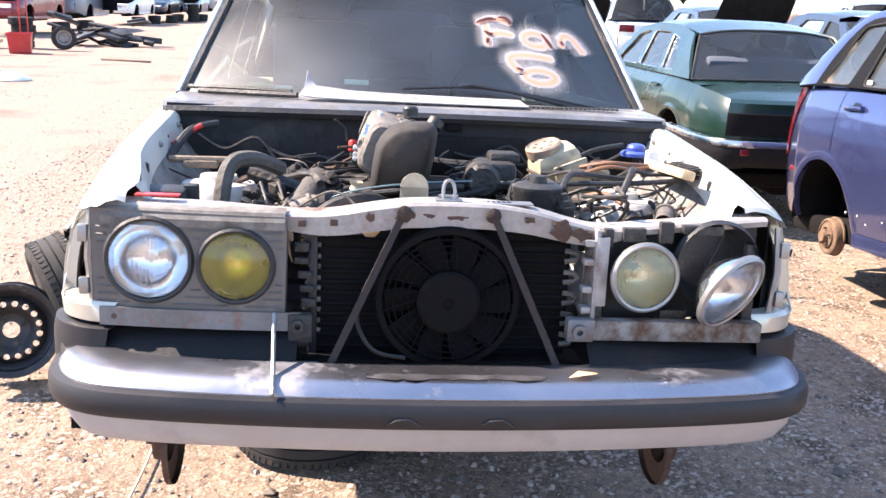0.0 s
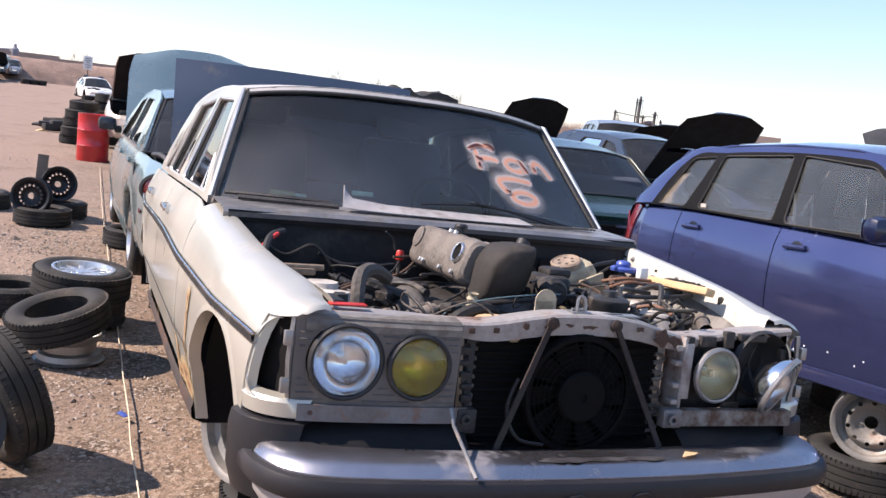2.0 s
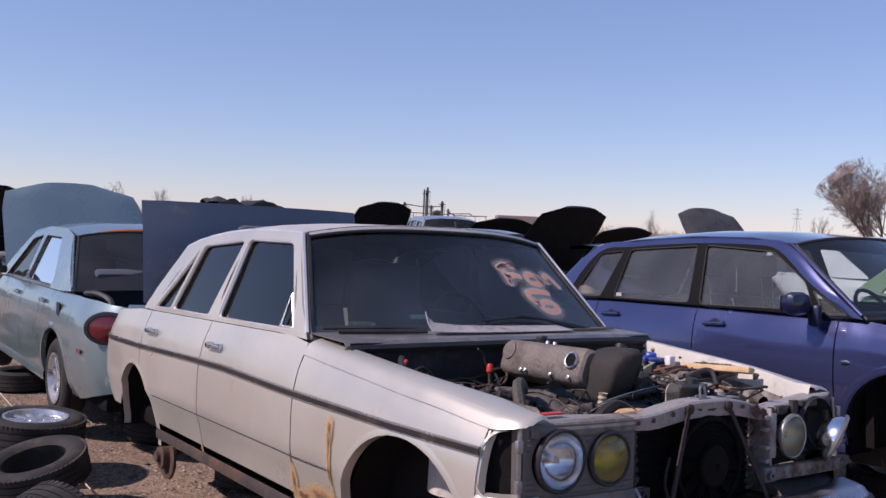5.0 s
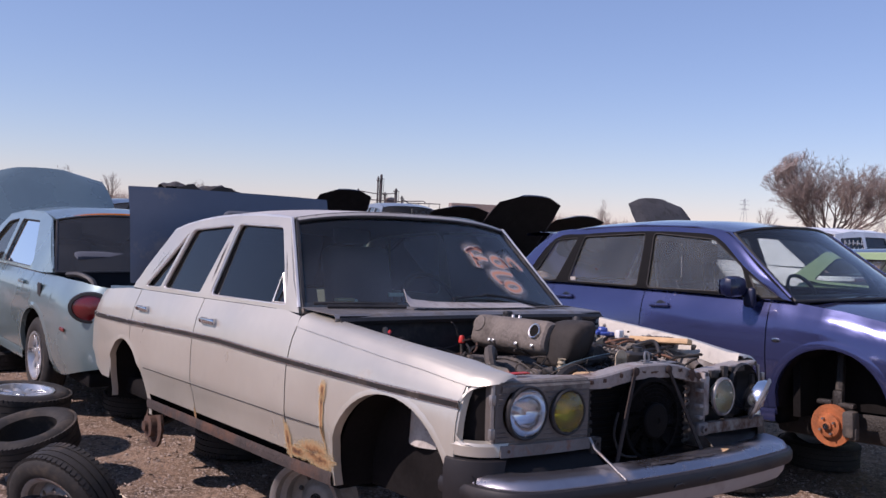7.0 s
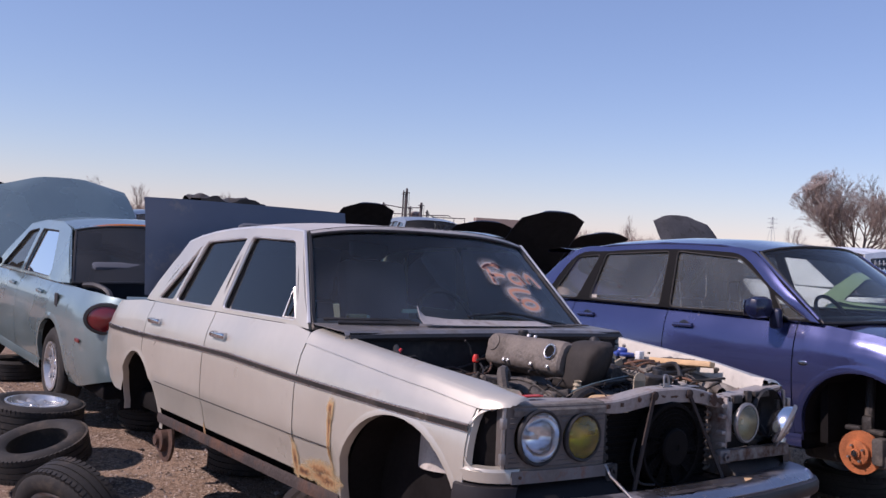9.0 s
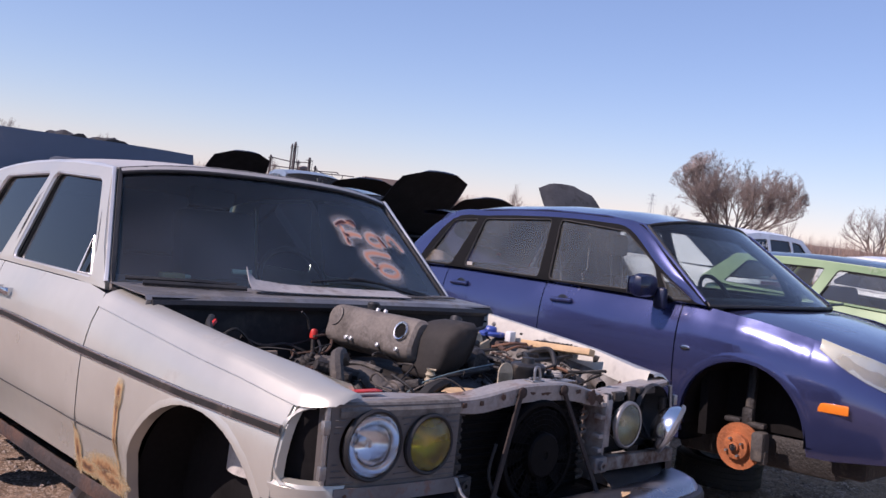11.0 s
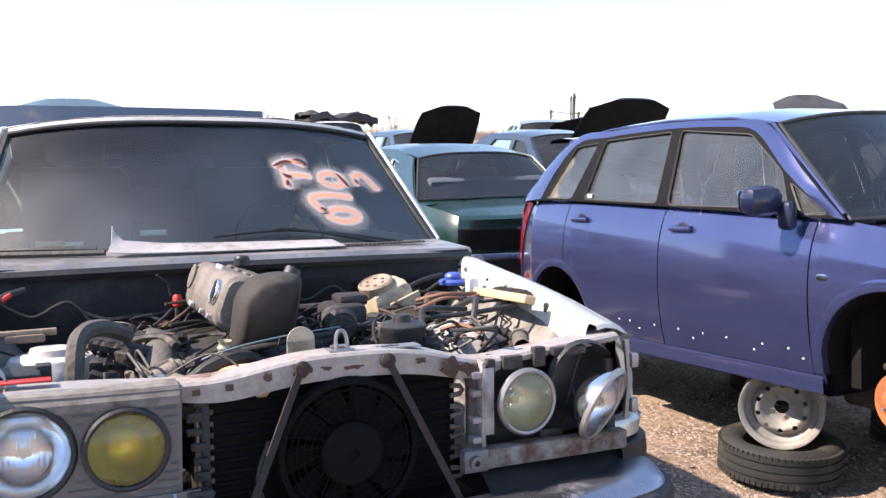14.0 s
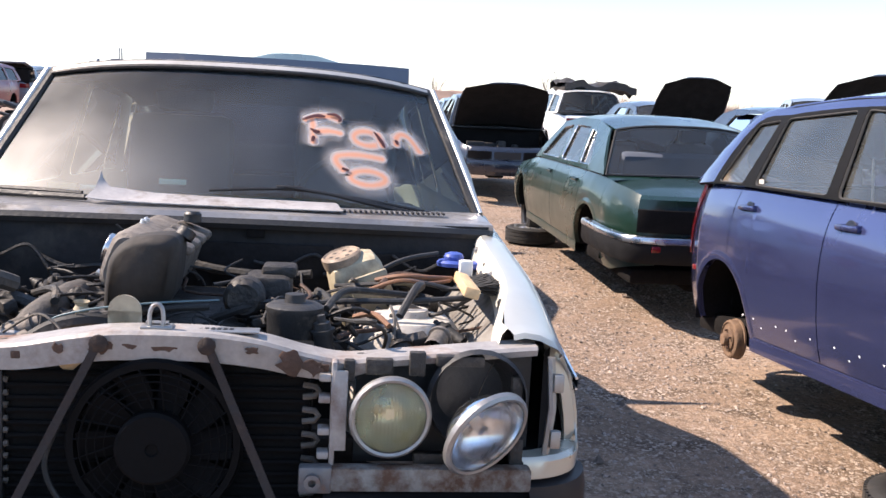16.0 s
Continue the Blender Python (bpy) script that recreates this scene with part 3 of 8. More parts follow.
        if len(s["gaps"]) >= 2:
            for gy in s["gaps"][1:]:
                y = gy - 0.17
                z = interp(s["top"], y) - s.get("handle_drop", 0.10)
                x = skin_x(s, y, z)
                g = Geo().box((sg * (x + 0.022), y, z), (0.018, 0.17, 0.026), bevel=0.008).box((sg * (x + 0.005), y - 0.06, z), (0.03, 0.03, 0.03)).box((sg * (x + 0.005), y + 0.06, z), (0.03, 0.03, 0.03))
                part("door_handle", g, s.get("handle_mat") or P, car)
    # roof
    y0, y1 = rail[0][0], rail[-1][0]
    bow = s["wbow"]
    g = Geo()
    rows = []
    for t in np.linspace(0, 1, 14):
        row = []
        for u in np.linspace(-1, 1, 15):
            b = 1 - abs(u) ** 2
            y = (y0 - bow * 0.5 * b) * (1 - t) + (y1 + bow * 0.35 * b) * t
            z = interp(rail, min(max(y, y0), y1)) + s["camber"] * (1 - abs(u) ** 3)
            row.append((u * s["hr"], float(y), z))
        rows.append(row)
    g.loft(rows)
    part("roof", g, s.get("roof_mat") or P, car, solid=0.02)
    # headliner in the same near-black, the cabin's shade as colour
    g = Geo().loft([[(p[0] * 0.98, p[1], p[2] - 0.03) for p in r] for r in rows])
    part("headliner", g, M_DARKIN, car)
    # windscreen and rear glass
    hb_a, hb_c = green_x(s, ay, az), green_x(s, cy, cz)

    def pane(yb, zb, hb, yt, zt, bow_b, bow_t, kind, mat_, fmat):
        rows = []
        for t in np.linspace(0, 1, 8):
            row = []
            for u in np.linspace(-1, 1, 15):
                b = 1 - abs(u) ** 2
                yy = (yb - bow_b * b) * (1 - t) + (yt - bow_t * b) * t
                h = hb + (s["hr"] - hb) * t
                zz = (zb + 0.012 * b) * (1 - t) + (zt + s["camber"] * (1 - abs(u) ** 3)) * t
                row.append(Vector((u * h * 0.985, float(yy), zz)))
            rows.append(row)
        g = Geo().loft(rows)
        ob = part(kind, g, mat_, car)
        edge = rows[0] + [r[-1] for r in rows[1:]] + rows[-1][::-1][1:] + [r[0] for r in rows[::-1]][1:-1]
        part(kind + "_seal", Geo().tube(edge, s.get("seal", 0.011), 6, close=True), fmat, car)
        return rows

    wrows = pane(ay, az, hb_a, y0, rail[0][1], bow, bow * 0.5, "windscreen", s.get("wind_mat") or GL, M_BLACK)
    rrows = pane(cy, cz, hb_c, y1, rail[-1][1], -bow * 0.5, -bow * 0.35, "rear_window", GL, M_BLACK)
    # lids
    if s["hood"]:
        o, l, hm = lid(s, s["hood"][0], s["hood"][1], s["hood_open"], True, lift=0.03 if s["hood_open"] else 0)
        part("hood", o, s.get("hood_mat") or P, car)
        part("hood_lining", l, s.get("lining_mat") or M_UNDER, car)
    if s["deck"]:
        o, l, dm = lid(s, s["deck"][0], s["deck"][1], s["deck_open"], False, width=s.get("deck_w", 0.0))
        part("boot_lid", o, s.get("deck_mat") or P, car)
        part("boot_lining", l, M_UNDER, car)
    # cowl between hood and windscreen
    if s["hood"]:
        yh = s["hood"][1]
        rows = [[(u * skin_x(s, yh, interp(s["top"], yh)), yh, interp(s["top"], yh) - 0.01 + 0.02 * (1 - u * u)) for u in np.linspace(-1, 1, 15)],
                [(p.x, p.y + 0.01, p.z - 0.01) for p in wrows[0]]]
        part("cowl", Geo().loft(rows), M_BLACK, car)
    if s["deck"]:
        yd = s["deck"][0]
        rows = [[(u * skin_x(s, yd, interp(s["top"], yd)), yd, interp(s["top"], yd) - 0.005 + 0.03 * (1 - u * u)) for u in np.linspace(-1, 1, 15)],
                [(p.x, p.y - 0.005, p.z - 0.005) for p in rrows[0]]]
        part("rear_shelf_panel", Geo().loft(rows), P, car)
    # floor, bay box and firewall; their near-black stands for shade underneath
    L0, L1 = cuts[0], cuts[-1]
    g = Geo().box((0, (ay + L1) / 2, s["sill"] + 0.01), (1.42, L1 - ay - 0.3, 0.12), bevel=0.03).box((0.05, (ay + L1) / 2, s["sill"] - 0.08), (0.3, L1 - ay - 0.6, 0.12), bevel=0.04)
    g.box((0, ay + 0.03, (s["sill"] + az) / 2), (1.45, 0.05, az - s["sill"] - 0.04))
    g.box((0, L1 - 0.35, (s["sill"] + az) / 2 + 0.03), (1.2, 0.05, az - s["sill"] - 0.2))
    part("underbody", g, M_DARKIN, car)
    if s["bay"]:
        g = Geo().box((0, (L0 + ay) / 2 + 0.05, s["sill"] + 0.12), (0.95, ay - L0 - 0.2, 0.2), bevel=0.03)
        rnd = random.Random(len(name) + int(L1 * 100))
        for i in range(14):
            g.box((rnd.uniform(-0.5, 0.5), rnd.uniform(L0 + 0.3, ay - 0.15), s["sill"] + rnd.uniform(0.25, 0.48)), (rnd.uniform(0.08, 0.3), rnd.uniform(0.08, 0.3), rnd.uniform(0.08, 0.22)), bevel=0.02)
        part("engine", g, M_GRIME, car)
    if s["seats"]:
        zf, sd = s["sill"] + 0.06, s.get("seat_drop", 0.0)
        for x in (-0.37, 0.37):
            for y in (ay + 1.05,):
                part("front_seat", Geo().box((x, y, zf + 0.27), (0.48, 0.5, 0.16), bevel=0.05), s["inside"] or M_CLOTH, car)
                part("seat_back", Geo().box((0, 0, 0.30), (0.46, 0.13, 0.60), m=pose(x, y + 0.27, zf + 0.30 - sd, -14), bevel=0.05), s["inside"] or M_CLOTH, car)
                if sd:
                    part("headrest_post", Geo().tube([(x - 0.07, y + 0.42, zf + 0.62), (x - 0.07, y + 0.45, zf + 0.95)], 0.006, 6).tube([(x + 0.07, y + 0.42, zf + 0.62), (x + 0.07, y + 0.45, zf + 0.95)], 0.006, 6), M_STEEL, car)
                part("headrest", Geo().box((x, y + 0.45, zf + 0.98 + sd * 0.2), (0.26 - sd * 0.16, 0.09, 0.17), bevel=0.04), s["inside"] or M_CLOTH, car)
        part("rear_seat", Geo().box((0, ay + 2.02, zf + 0.25), (1.2, 0.5, 0.18), bevel=0.05).box((0, 0, 0.28), (1.2, 0.14, 0.58), m=pose(0, ay + 2.28, zf + 0.3 - sd * 0.6, -18), bevel=0.05), s["inside"] or M_CLOTH, car)
        part("dashboard", Geo().box((0, ay + 0.30, az - 0.08), (1.3, 0.42, 0.2), bevel=0.06), s.get("dash_mat") or M_BLACK, car)
        part("steering_wheel", Geo().tube([(0.18 * math.cos(a), 0.18 * math.sin(a), 0) for a in np.linspace(0, 2 * math.pi, 25)[:-1]], 0.014, 6, close=True, m=pose(s.get("wheel_x", 0.36), ay + 0.62, az + 0.0, 62)), M_BLACK, car)
    # fascias
    if s["front"]:
        fascia(car, s, True)
    if s["rear"]:
        fascia(car, s, False)
    if s["wheels"] != "none":
        for yc, zc, r in s["arches"]:
            for sg in (-1, 1):
                x = sg * (interp(s["hw"], yc) - 0.12)
                w = wheel_meshes()
                mm = pose(x, yc, zc - 0.03, 0, 90 * sg)
                t = share("tyre", w[0], mm, car)
                add_disc(share("wheel_rim", w[2 if s["wheels"] == "alloy" else 1], mm, car))
    return car


def fascia(car, s, front):
    P = s["paint"]
    y = s["top"][0][0] if front else s["top"][-1][0]
    d = -1 if front else 1
    zt, zb = interp(s["top"], y), interp(s["low"], y)
    hw = interp(s["hw"], y) - 0.01
    bow = 0.13 if front else 0.09

    def row(z, off, k=1.0):
        return [(u * hw * k, y + d * (bow * (1 - abs(u) ** 2.4) + off), z) for u in np.linspace(-1, 1, 17)]

    zm = zb + (zt - zb) * 0.52
    g = Geo().loft([row(zb - 0.02, -0.03), row(zb + 0.04, 0.03), row(zm - 0.05, 0.05), row(zm, 0.03), row(zm + 0.01, 0.0)])
    part("front_bumper" if front else "rear_bumper", g, s.get("bumper_mat") or P, car, solid=0.01)
    g = Geo().loft([row(zm + 0.01, 0.0), row(zt - 0.05, -0.01), row(zt + 0.0, -0.04), row(zt + 0.025, -0.09, 0.97)])
    part("nose_panel" if front else "tail_panel", g, P if not s.get("tail_mat") or front else s["tail_mat"], car)
    lw, lh = (s["lamp_w"], (zt - zm) * 0.62) if front else s["rear_lamp"]
    for sg in (-1, 1):
        rows = []
        for z in (zt - 0.045 - lh, zt - 0.045 - lh * 0.5, zt - 0.045):
            rows.append([(sg * (hw - 0.015 - lw * t), y + d * (bow * (1 - abs((hw - 0.015 - lw * t) / hw) ** 2.4) + 0.016), z) for t in np.linspace(0, 1, 6)])
        part("headlamp" if front else "tail_lamp", Geo().loft(rows), ((s.get("front_lens") or M_BULB) if front else s.get("lens") or M_REDLENS), car, solid=0.012)
    if front:
        rows = [[(u * (hw - lw - 0.06), y + d * (bow * (1 - abs(u * 0.5) ** 2.4) + 0.012), z) for u in np.linspace(-1, 1, 9)] for z in (zm + 0.03, zt - 0.05)]
        part("grille", Geo().loft(rows), M_BLACK, car)


WHEELS = []


def wheel_meshes(rt=0.31, wt=0.19, rr=0.19):
    if WHEELS:
        return WHEELS
    WHEELS.extend([tyre_mesh(rt, wt, rr), steel_rim_mesh(rr, wt, M_BLKSTEEL), alloy_mesh(rr, wt)])
    return WHEELS


def tyre_mesh(rt=0.31, w=0.19, rr=0.19, n=44, tread="", sides=(-1, 1)):
    """tyre round local z, centred, with grooves and tread blocks"""
    g = Geo()
    h = w / 2
    prof = [(rr - 0.004, -h * 0.72), (rr + 0.012, -h * 0.86), (rr + (rt - rr) * 0.35, -h), (rr + (rt - rr) * 0.7, -h * 0.97), (rt - 0.016, -h * 0.82), (rt - 0.004, -h * 0.7)]
    for zz in (-0.42, 0.0, 0.42):
        prof += [(rt, (zz - 0.16) * h), (rt, (zz - 0.04) * h), (rt - 0.009, (zz - 0.035) * h), (rt - 0.009, (zz + 0.035) * h), (rt, (zz + 0.04) * h), (rt, (zz + 0.16) * h)]
    prof += [(rt - 0.004, h * 0.7), (rt - 0.016, h * 0.82), (rr + (rt - rr) * 0.7, h * 0.97), (rr + (rt - rr) * 0.35, h), (rr + 0.012, h * 0.86), (rr - 0.004, h * 0.72), (rr + 0.02, 0.0)]
    g.lathe(prof + [prof[0]], n=n)
    if tread == "only":
        g = Geo()
        for i in range(64):
            a = 2 * math.pi * i / 64
            for sg in sides:
                g.box((rt - 0.0065, 0, sg * h * 0.66), (0.014, 0.021, h * 0.30), m=pose(0, 0, 0, 0, 0, math.degrees(a) + sg * 1.5) @ pose(0, 0, 0, sg * 10))
    return mesh_of("tread" if tread == "only" else "tyre", g, M_RUBBER, 40)


DISC_OF = {}


def add_disc(ob):
    if ob.data.name in DISC_OF:
        share("rim_disc", DISC_OF[ob.data.name], Matrix.Identity(4), ob)
    return ob


def steel_rim_mesh(rr=0.19, w=0.19, material=None, holes=16, bowl=0.035):
    """pressed steel rim round local z, face towards +z, with a ring of round holes"""
    g = Geo()
    h = w / 2
    barrel = [(rr + 0.014, -h), (rr + 0.016, -h + 0.006), (rr - 0.004, -h + 0.014), (rr - 0.010, -h * 0.45), (rr - 0.035, -h * 0.3), (rr - 0.035, h * 0.25), (rr - 0.010, h * 0.5), (rr - 0.004, h - 0.014), (rr + 0.016, h - 0.006), (rr + 0.014, h), (rr + 0.006, h), (rr - 0.012, h - 0.012), (rr - 0.016, h * 0.5), (rr - 0.041, h * 0.25), (rr - 0.041, -h * 0.3), (rr - 0.016, -h * 0.45), (rr - 0.012, -h + 0.012), (rr + 0.006, -h)]
    g.lathe(barrel + [barrel[0]], n=40)
    barrel_mesh = mesh_of("wheel_rim", g, material or M_BLKSTEEL, 40)
    g = Geo()
    r1, r0 = rr - 0.038, 0.034
    z_of = lambda r: h * 0.20 + bowl * math.sin(min(max((r - 0.07) / (r1 - 0.07), 0), 1) * math.pi) * 1.0
    n = holes * 4
    rh, hr = r1 - 0.032, 0.0125
    # face: inner disc, then a ring with round holes, then the rim side
    rings = [(r0, 0), (0.062, 0), (0.075, 0), (rh - hr * 1.5, 0)]
    g.lathe([(r, z_of(r)) for r, _ in rings], n=n)
    g.lathe([(rh + hr * 1.5, z_of(rh + hr * 1.5)), (r1, z_of(r1)), (r1, h * 0.1)], n=n)
    for k in range(holes):
        a0, a1 = 2 * math.pi * k / holes, 2 * math.pi * (k + 1) / holes
        ac = (a0 + a1) / 2
        outer, inner = [], []
        m_ = 16
        ri, ro = rh - hr * 1.5, rh + hr * 1.5
        sq = [(a0 + (a1 - a0) * i / 4, ro) for i in range(4)] + [(a1, ro + (ri - ro) * i / 4) for i in range(4)] + [(a1 + (a0 - a1) * i / 4, ri) for i in range(4)] + [(a0, ri + (ro - ri) * i / 4) for i in range(4)]
        for a, r in sq:
            outer.append((r * math.cos(a), r * math.sin(a), z_of(r)))
            dx, dy = (a - ac) * rh, r - rh
            q = math.atan2(dy, dx)
            rr2, aa = rh + hr * math.sin(q), ac + hr * math.cos(q) / rh
            inner.append((rr2 * math.cos(aa), rr2 * math.sin(aa), z_of(rr2)))
        deep = [(p[0], p[1], p[2] - 0.006) for p in inner]
        g.loft([outer, inner, deep], close_u=True)
    for k in range(4):
        a = math.pi / 2 * k + 0.4
        g.lathe([(0.011, 0), (0.011, 0.006), (0.006, 0.007)], m=pose(0.05 * math.cos(a), 0.05 * math.sin(a), z_of(0.05)), n=8)
    DISC_OF[barrel_mesh.name] = mesh_of("rim_disc", g, material or M_BLKSTEEL, 40)
    return barrel_mesh


def alloy_mesh(rr=0.19, w=0.19, spokes=7):
    g = Geo()
    h = w / 2
    g.lathe([(rr + 0.014, -h), (rr - 0.01, -h + 0.02), (rr - 0.02, h * 0.3), (rr + 0.006, h), (rr - 0.012, h), (rr - 0.03, h * 0.5), (rr - 0.03, -h)], n=40)
    g.lathe([(0.004, h * 0.78), (0.05, h * 0.78), (0.062, h * 0.5), (0.062, 0)], n=20)
    for i in range(spokes):
        g.box((0.10, 0, h * 0.6), (rr - 0.07, 0.036, 0.03), m=pose(0, 0, 0, 0, 0, 360 / spokes * i), bevel=0.008)
    return mesh_of("wheel_rim", g, M_ALLOY, 40)


M_ALLOY = mat("bright_alloy", (0.60, 0.61, 0.62), 0.3, 0.8, 0.1, 8, 0, 60, DUST, 0.08, 8)

# ---- the silver saloon in front ----
MERC_POSE = pose(-0.010, 0.015, 0, -2.8, 0.8, 2.3)
MERC = variant(
    SEDAN, L=4.17, sill=0.69, arches=[(0.455, 0.715, 0.378), (3.26, 0.675, 0.365)],
    top=[(0.09, 1.207), (0.3, 1.235), (1.15, 1.315), (1.3, 1.335), (3.35, 1.335), (3.95, 1.30), (4.17, 1.255)],
    hw=[(0.09, 0.812), (0.5, 0.852), (1.2, 0.874), (3.15, 0.874), (3.85, 0.842), (4.09, 0.80), (4.17, 0.72)],
    low=[(0.0, 0.69), (0.095, 0.69), (3.65, 0.69), (4.17, 0.80)],
    inset=[(0, 0.05), (0.3, 0.014), (0.34, 0.0), (0.6, 0.0), (0.72, 0.006), (0.85, 0.026), (1, 0.066)],
    gaps=[1.165, 2.19, 3.13], rail=[(1.58, 1.742), (1.70, 1.752), (1.95, 1.763), (2.20, 1.766), (2.45, 1.758), (2.65, 1.743), (2.82, 1.722), (2.97, 1.692)], hr=0.636, hb=0.785,
    a=(1.215, 1.325), c=(3.34, 1.34), camber=0.045, wbow=0.15,
    wins=[[(1.335, 1.352), (1.62, 1.706), (2.12, 1.724), (2.175, 1.352)], [(2.31, 1.353), (2.17, 1.720), (2.70, 1.698), (2.85, 1.356)], [(2.885, 1.357), (2.735, 1.685), (3.14, 1.354)]],
    hood=None, deck=(3.52, 4.15), deck_open=86, deck_w=0.735, roof_mat=M_ROOF, dash_mat=M_DASH, seal=0.013, paint=M_SILVER, glass=G_SIDE, wind_mat=G_WIND, front=False, rear=True, bay=False,
    handle_mat=M_CHROME, trim_mat=M_BRIGHT, rail_mat=M_BRIGHT, handle_drop=0.100, off_glass=G_CLEAR, inside=M_CLOTH, fine=0.6, well=0.20, deck_mat=M_SLATE, skirt=0.055, lip=0.55, rocker_mat=M_SILLRUST, rocker_top=0.040)
merc = build_car("saloon_car", MERC, MERC_POSE, "silver-beige old saloon without hood or grille, boot lid raised")

# ---- the blue hatchback beside it ----
BLUE_POSE = pose(3.385, 0, 0, -4.5, 0, 2.9)
BLUE = variant(
    SEDAN, L=4.05, sill=0.635, arches=[(0.86, 0.749, 0.36), (3.34, 0.726, 0.35)],
    top=[(-0.02, 1.05), (0.2, 1.17), (0.4, 1.24), (0.8, 1.33), (1.2, 1.39), (2.25, 1.445), (3.3, 1.49), (3.75, 1.5), (4.05, 1.47)],
    hw=[(-0.02, 0.60), (0.1, 0.72), (0.35, 0.80), (0.9, 0.855), (3.15, 0.86), (3.65, 0.845), (3.9, 0.78), (4.05, 0.68)],
    low=[(-0.02, 0.70), (0.4, 0.66), (3.7, 0.68), (4.05, 0.74)],
    gaps=[1.27, 2.30, 3.24], rail=[(1.66, 1.835), (1.95, 1.885), (2.45, 1.915), (3.0, 1.91), (3.42, 1.87)], hr=0.62, hb=0.80,
    a=(1.10, 1.385), c=(3.80, 1.49), camber=0.05, wbow=0.2,
    wins=[[(1.42, 1.430), (1.50, 1.600), (1.775, 1.797), (2.325, 1.858), (2.275, 1.452)], [(2.36, 1.462), (2.395, 1.857), (3.025, 1.848), (3.075, 1.492)],
          [(3.20, 1.497), (3.08, 1.842), (3.33, 1.83), (3.51, 1.505)], [(1.19, 1.405), (1.455, 1.56), (1.35, 1.402)]],
    hood=(0.0, 1.08), deck=None, paint=M_BLUE, bay=False, glass=G_HAZY, wind_mat=G_SCREEN, inside=M_SEATDARK, seat_drop=0.25, handle_drop=0.107, trim_mat=M_WINSURR, fine=0.6, rear_lamp=(0.10, 0.40), frame_mat=M_FRAME, rail_mat=M_BLUE)
blue = build_car("hatchback_car", BLUE, BLUE_POSE, "deep blue hatchback with wheels removed, standing on upright rims")

# ---- cars behind ----
RAISE = 0.18


def park(name, base, x, y, yaw, paint_mat, label, group="", raise_=RAISE, pitch=0.0, **kw):
    s = variant(base, paint=paint_mat, **kw)
    mid = s["L"] / 2
    m = pose(x, y, raise_, 0, 0, yaw) @ pose(0, 0, 0, pitch) @ Matrix.Translation((0, -mid, 0))
    return build_car(name, s, m, label, "car", group)


SUV = shift(variant(SEDAN, rail=[(1.85, 1.40), (2.4, 1.44), (3.6, 1.44), (4.25, 1.38)], c=(4.52, 1.0), deck=None,
            wins=[[(1.55, 0.97), (1.98, 1.33), (2.32, 1.36), (2.36, 0.98)], [(2.44, 0.98), (2.42, 1.36), (3.2, 1.36), (3.28, 0.99)], [(3.38, 0.99), (3.32, 1.36), (4.1, 1.32), (4.25, 1.0)]]), kz=1.20, kx=1.04)

JAG = shift(variant(SEDAN, top=[(0, 0.66), (0.3, 0.74), (1.4, 0.88), (1.6, 0.90), (3.6, 0.92), (4.3, 0.86), (4.6, 0.80)], rail=[(1.95, 1.26), (2.4, 1.31), (3.0, 1.31), (3.45, 1.25)],
            a=(1.4, 0.89), c=(3.85, 0.92), wins=[[(1.65, 0.93), (2.02, 1.21), (2.32, 1.25), (2.36, 0.94)], [(2.44, 0.94), (2.42, 1.25), (2.90, 1.25), (3.05, 0.95)], [(3.10, 0.95), (2.97, 1.24), (3.18, 1.21), (3.42, 0.96)]]), ky=1.06)

teal = park("saloon_car", variant(SEDAN, arches=[(0.85, 0.33, 0.36), (3.52, 0.33, 0.36)], c=(3.82, 0.99), deck=(3.86, 4.55), rail=[(1.85, 1.38), (2.3, 1.43), (2.85, 1.43), (3.15, 1.38)], wins=[[(1.50, 0.97), (1.92, 1.32), (2.22, 1.36), (2.26, 0.98)], [(2.34, 0.98), (2.32, 1.36), (2.85, 1.36), (3.22, 1.05), (3.20, 0.99)]]), -0.31, 6.82, 184.2, M_TEAL, "pale teal saloon with its hood raised and boot lid missing", hood_open=60, deck=None, wheels="alloy", glass=G_DARK, raise_=0.13, rear_lamp=(0.12, 0.10), lens=M_DARK)
jag = park("saloon_car", shift(JAG, kz=1.06, kx=0.97), 3.02, 7.40, 181.6, M_GREEN, "dark green saloon without tail lamps, rear wheel removed", glass=G_CLEAR, raise_=0.09, trim_mat=M_CHROME, lens=M_DARKIN, rear=False, bumper_mat=M_VALANCE)
# tail of the green saloon: sloping panel, black sheets painting the lamp recesses' shade, wrapped bumper with chrome
# blade
JL = JAG["top"][-1][0]
JPLAN = smooth_path([(-0.845, JL - 0.95, 0), (-0.84, JL - 0.45, 0), (-0.80, JL - 0.12, 0), (-0.70, JL + 0.02, 0), (-0.40, JL + 0.07, 0), (0, JL + 0.085, 0), (0.40, JL + 0.07, 0), (0.70, JL + 0.02, 0), (0.80, JL - 0.12, 0), (0.84, JL - 0.45, 0), (0.845, JL - 0.95, 0)], 5)


def wrap(path, profile):
    rows = []
    for i, p in enumerate(path):
        t = (path[min(i + 1, len(path) - 1)] - path[max(i - 1, 0)]).normalized()
        n = Vector((-t.y, t.x, 0)) * (1 if (path[len(path) // 2] - path[0]).x * t.y < 0 or True else 1)
        if n.y < 0 and abs(p.x) < 0.6:
            n = -n
        if abs(p.x) >= 0.6 and n.x * p.x < 0:
            n = -n
        rows.append([p + n * o + Vector((0, 0, z)) for o, z in profile])
    return rows


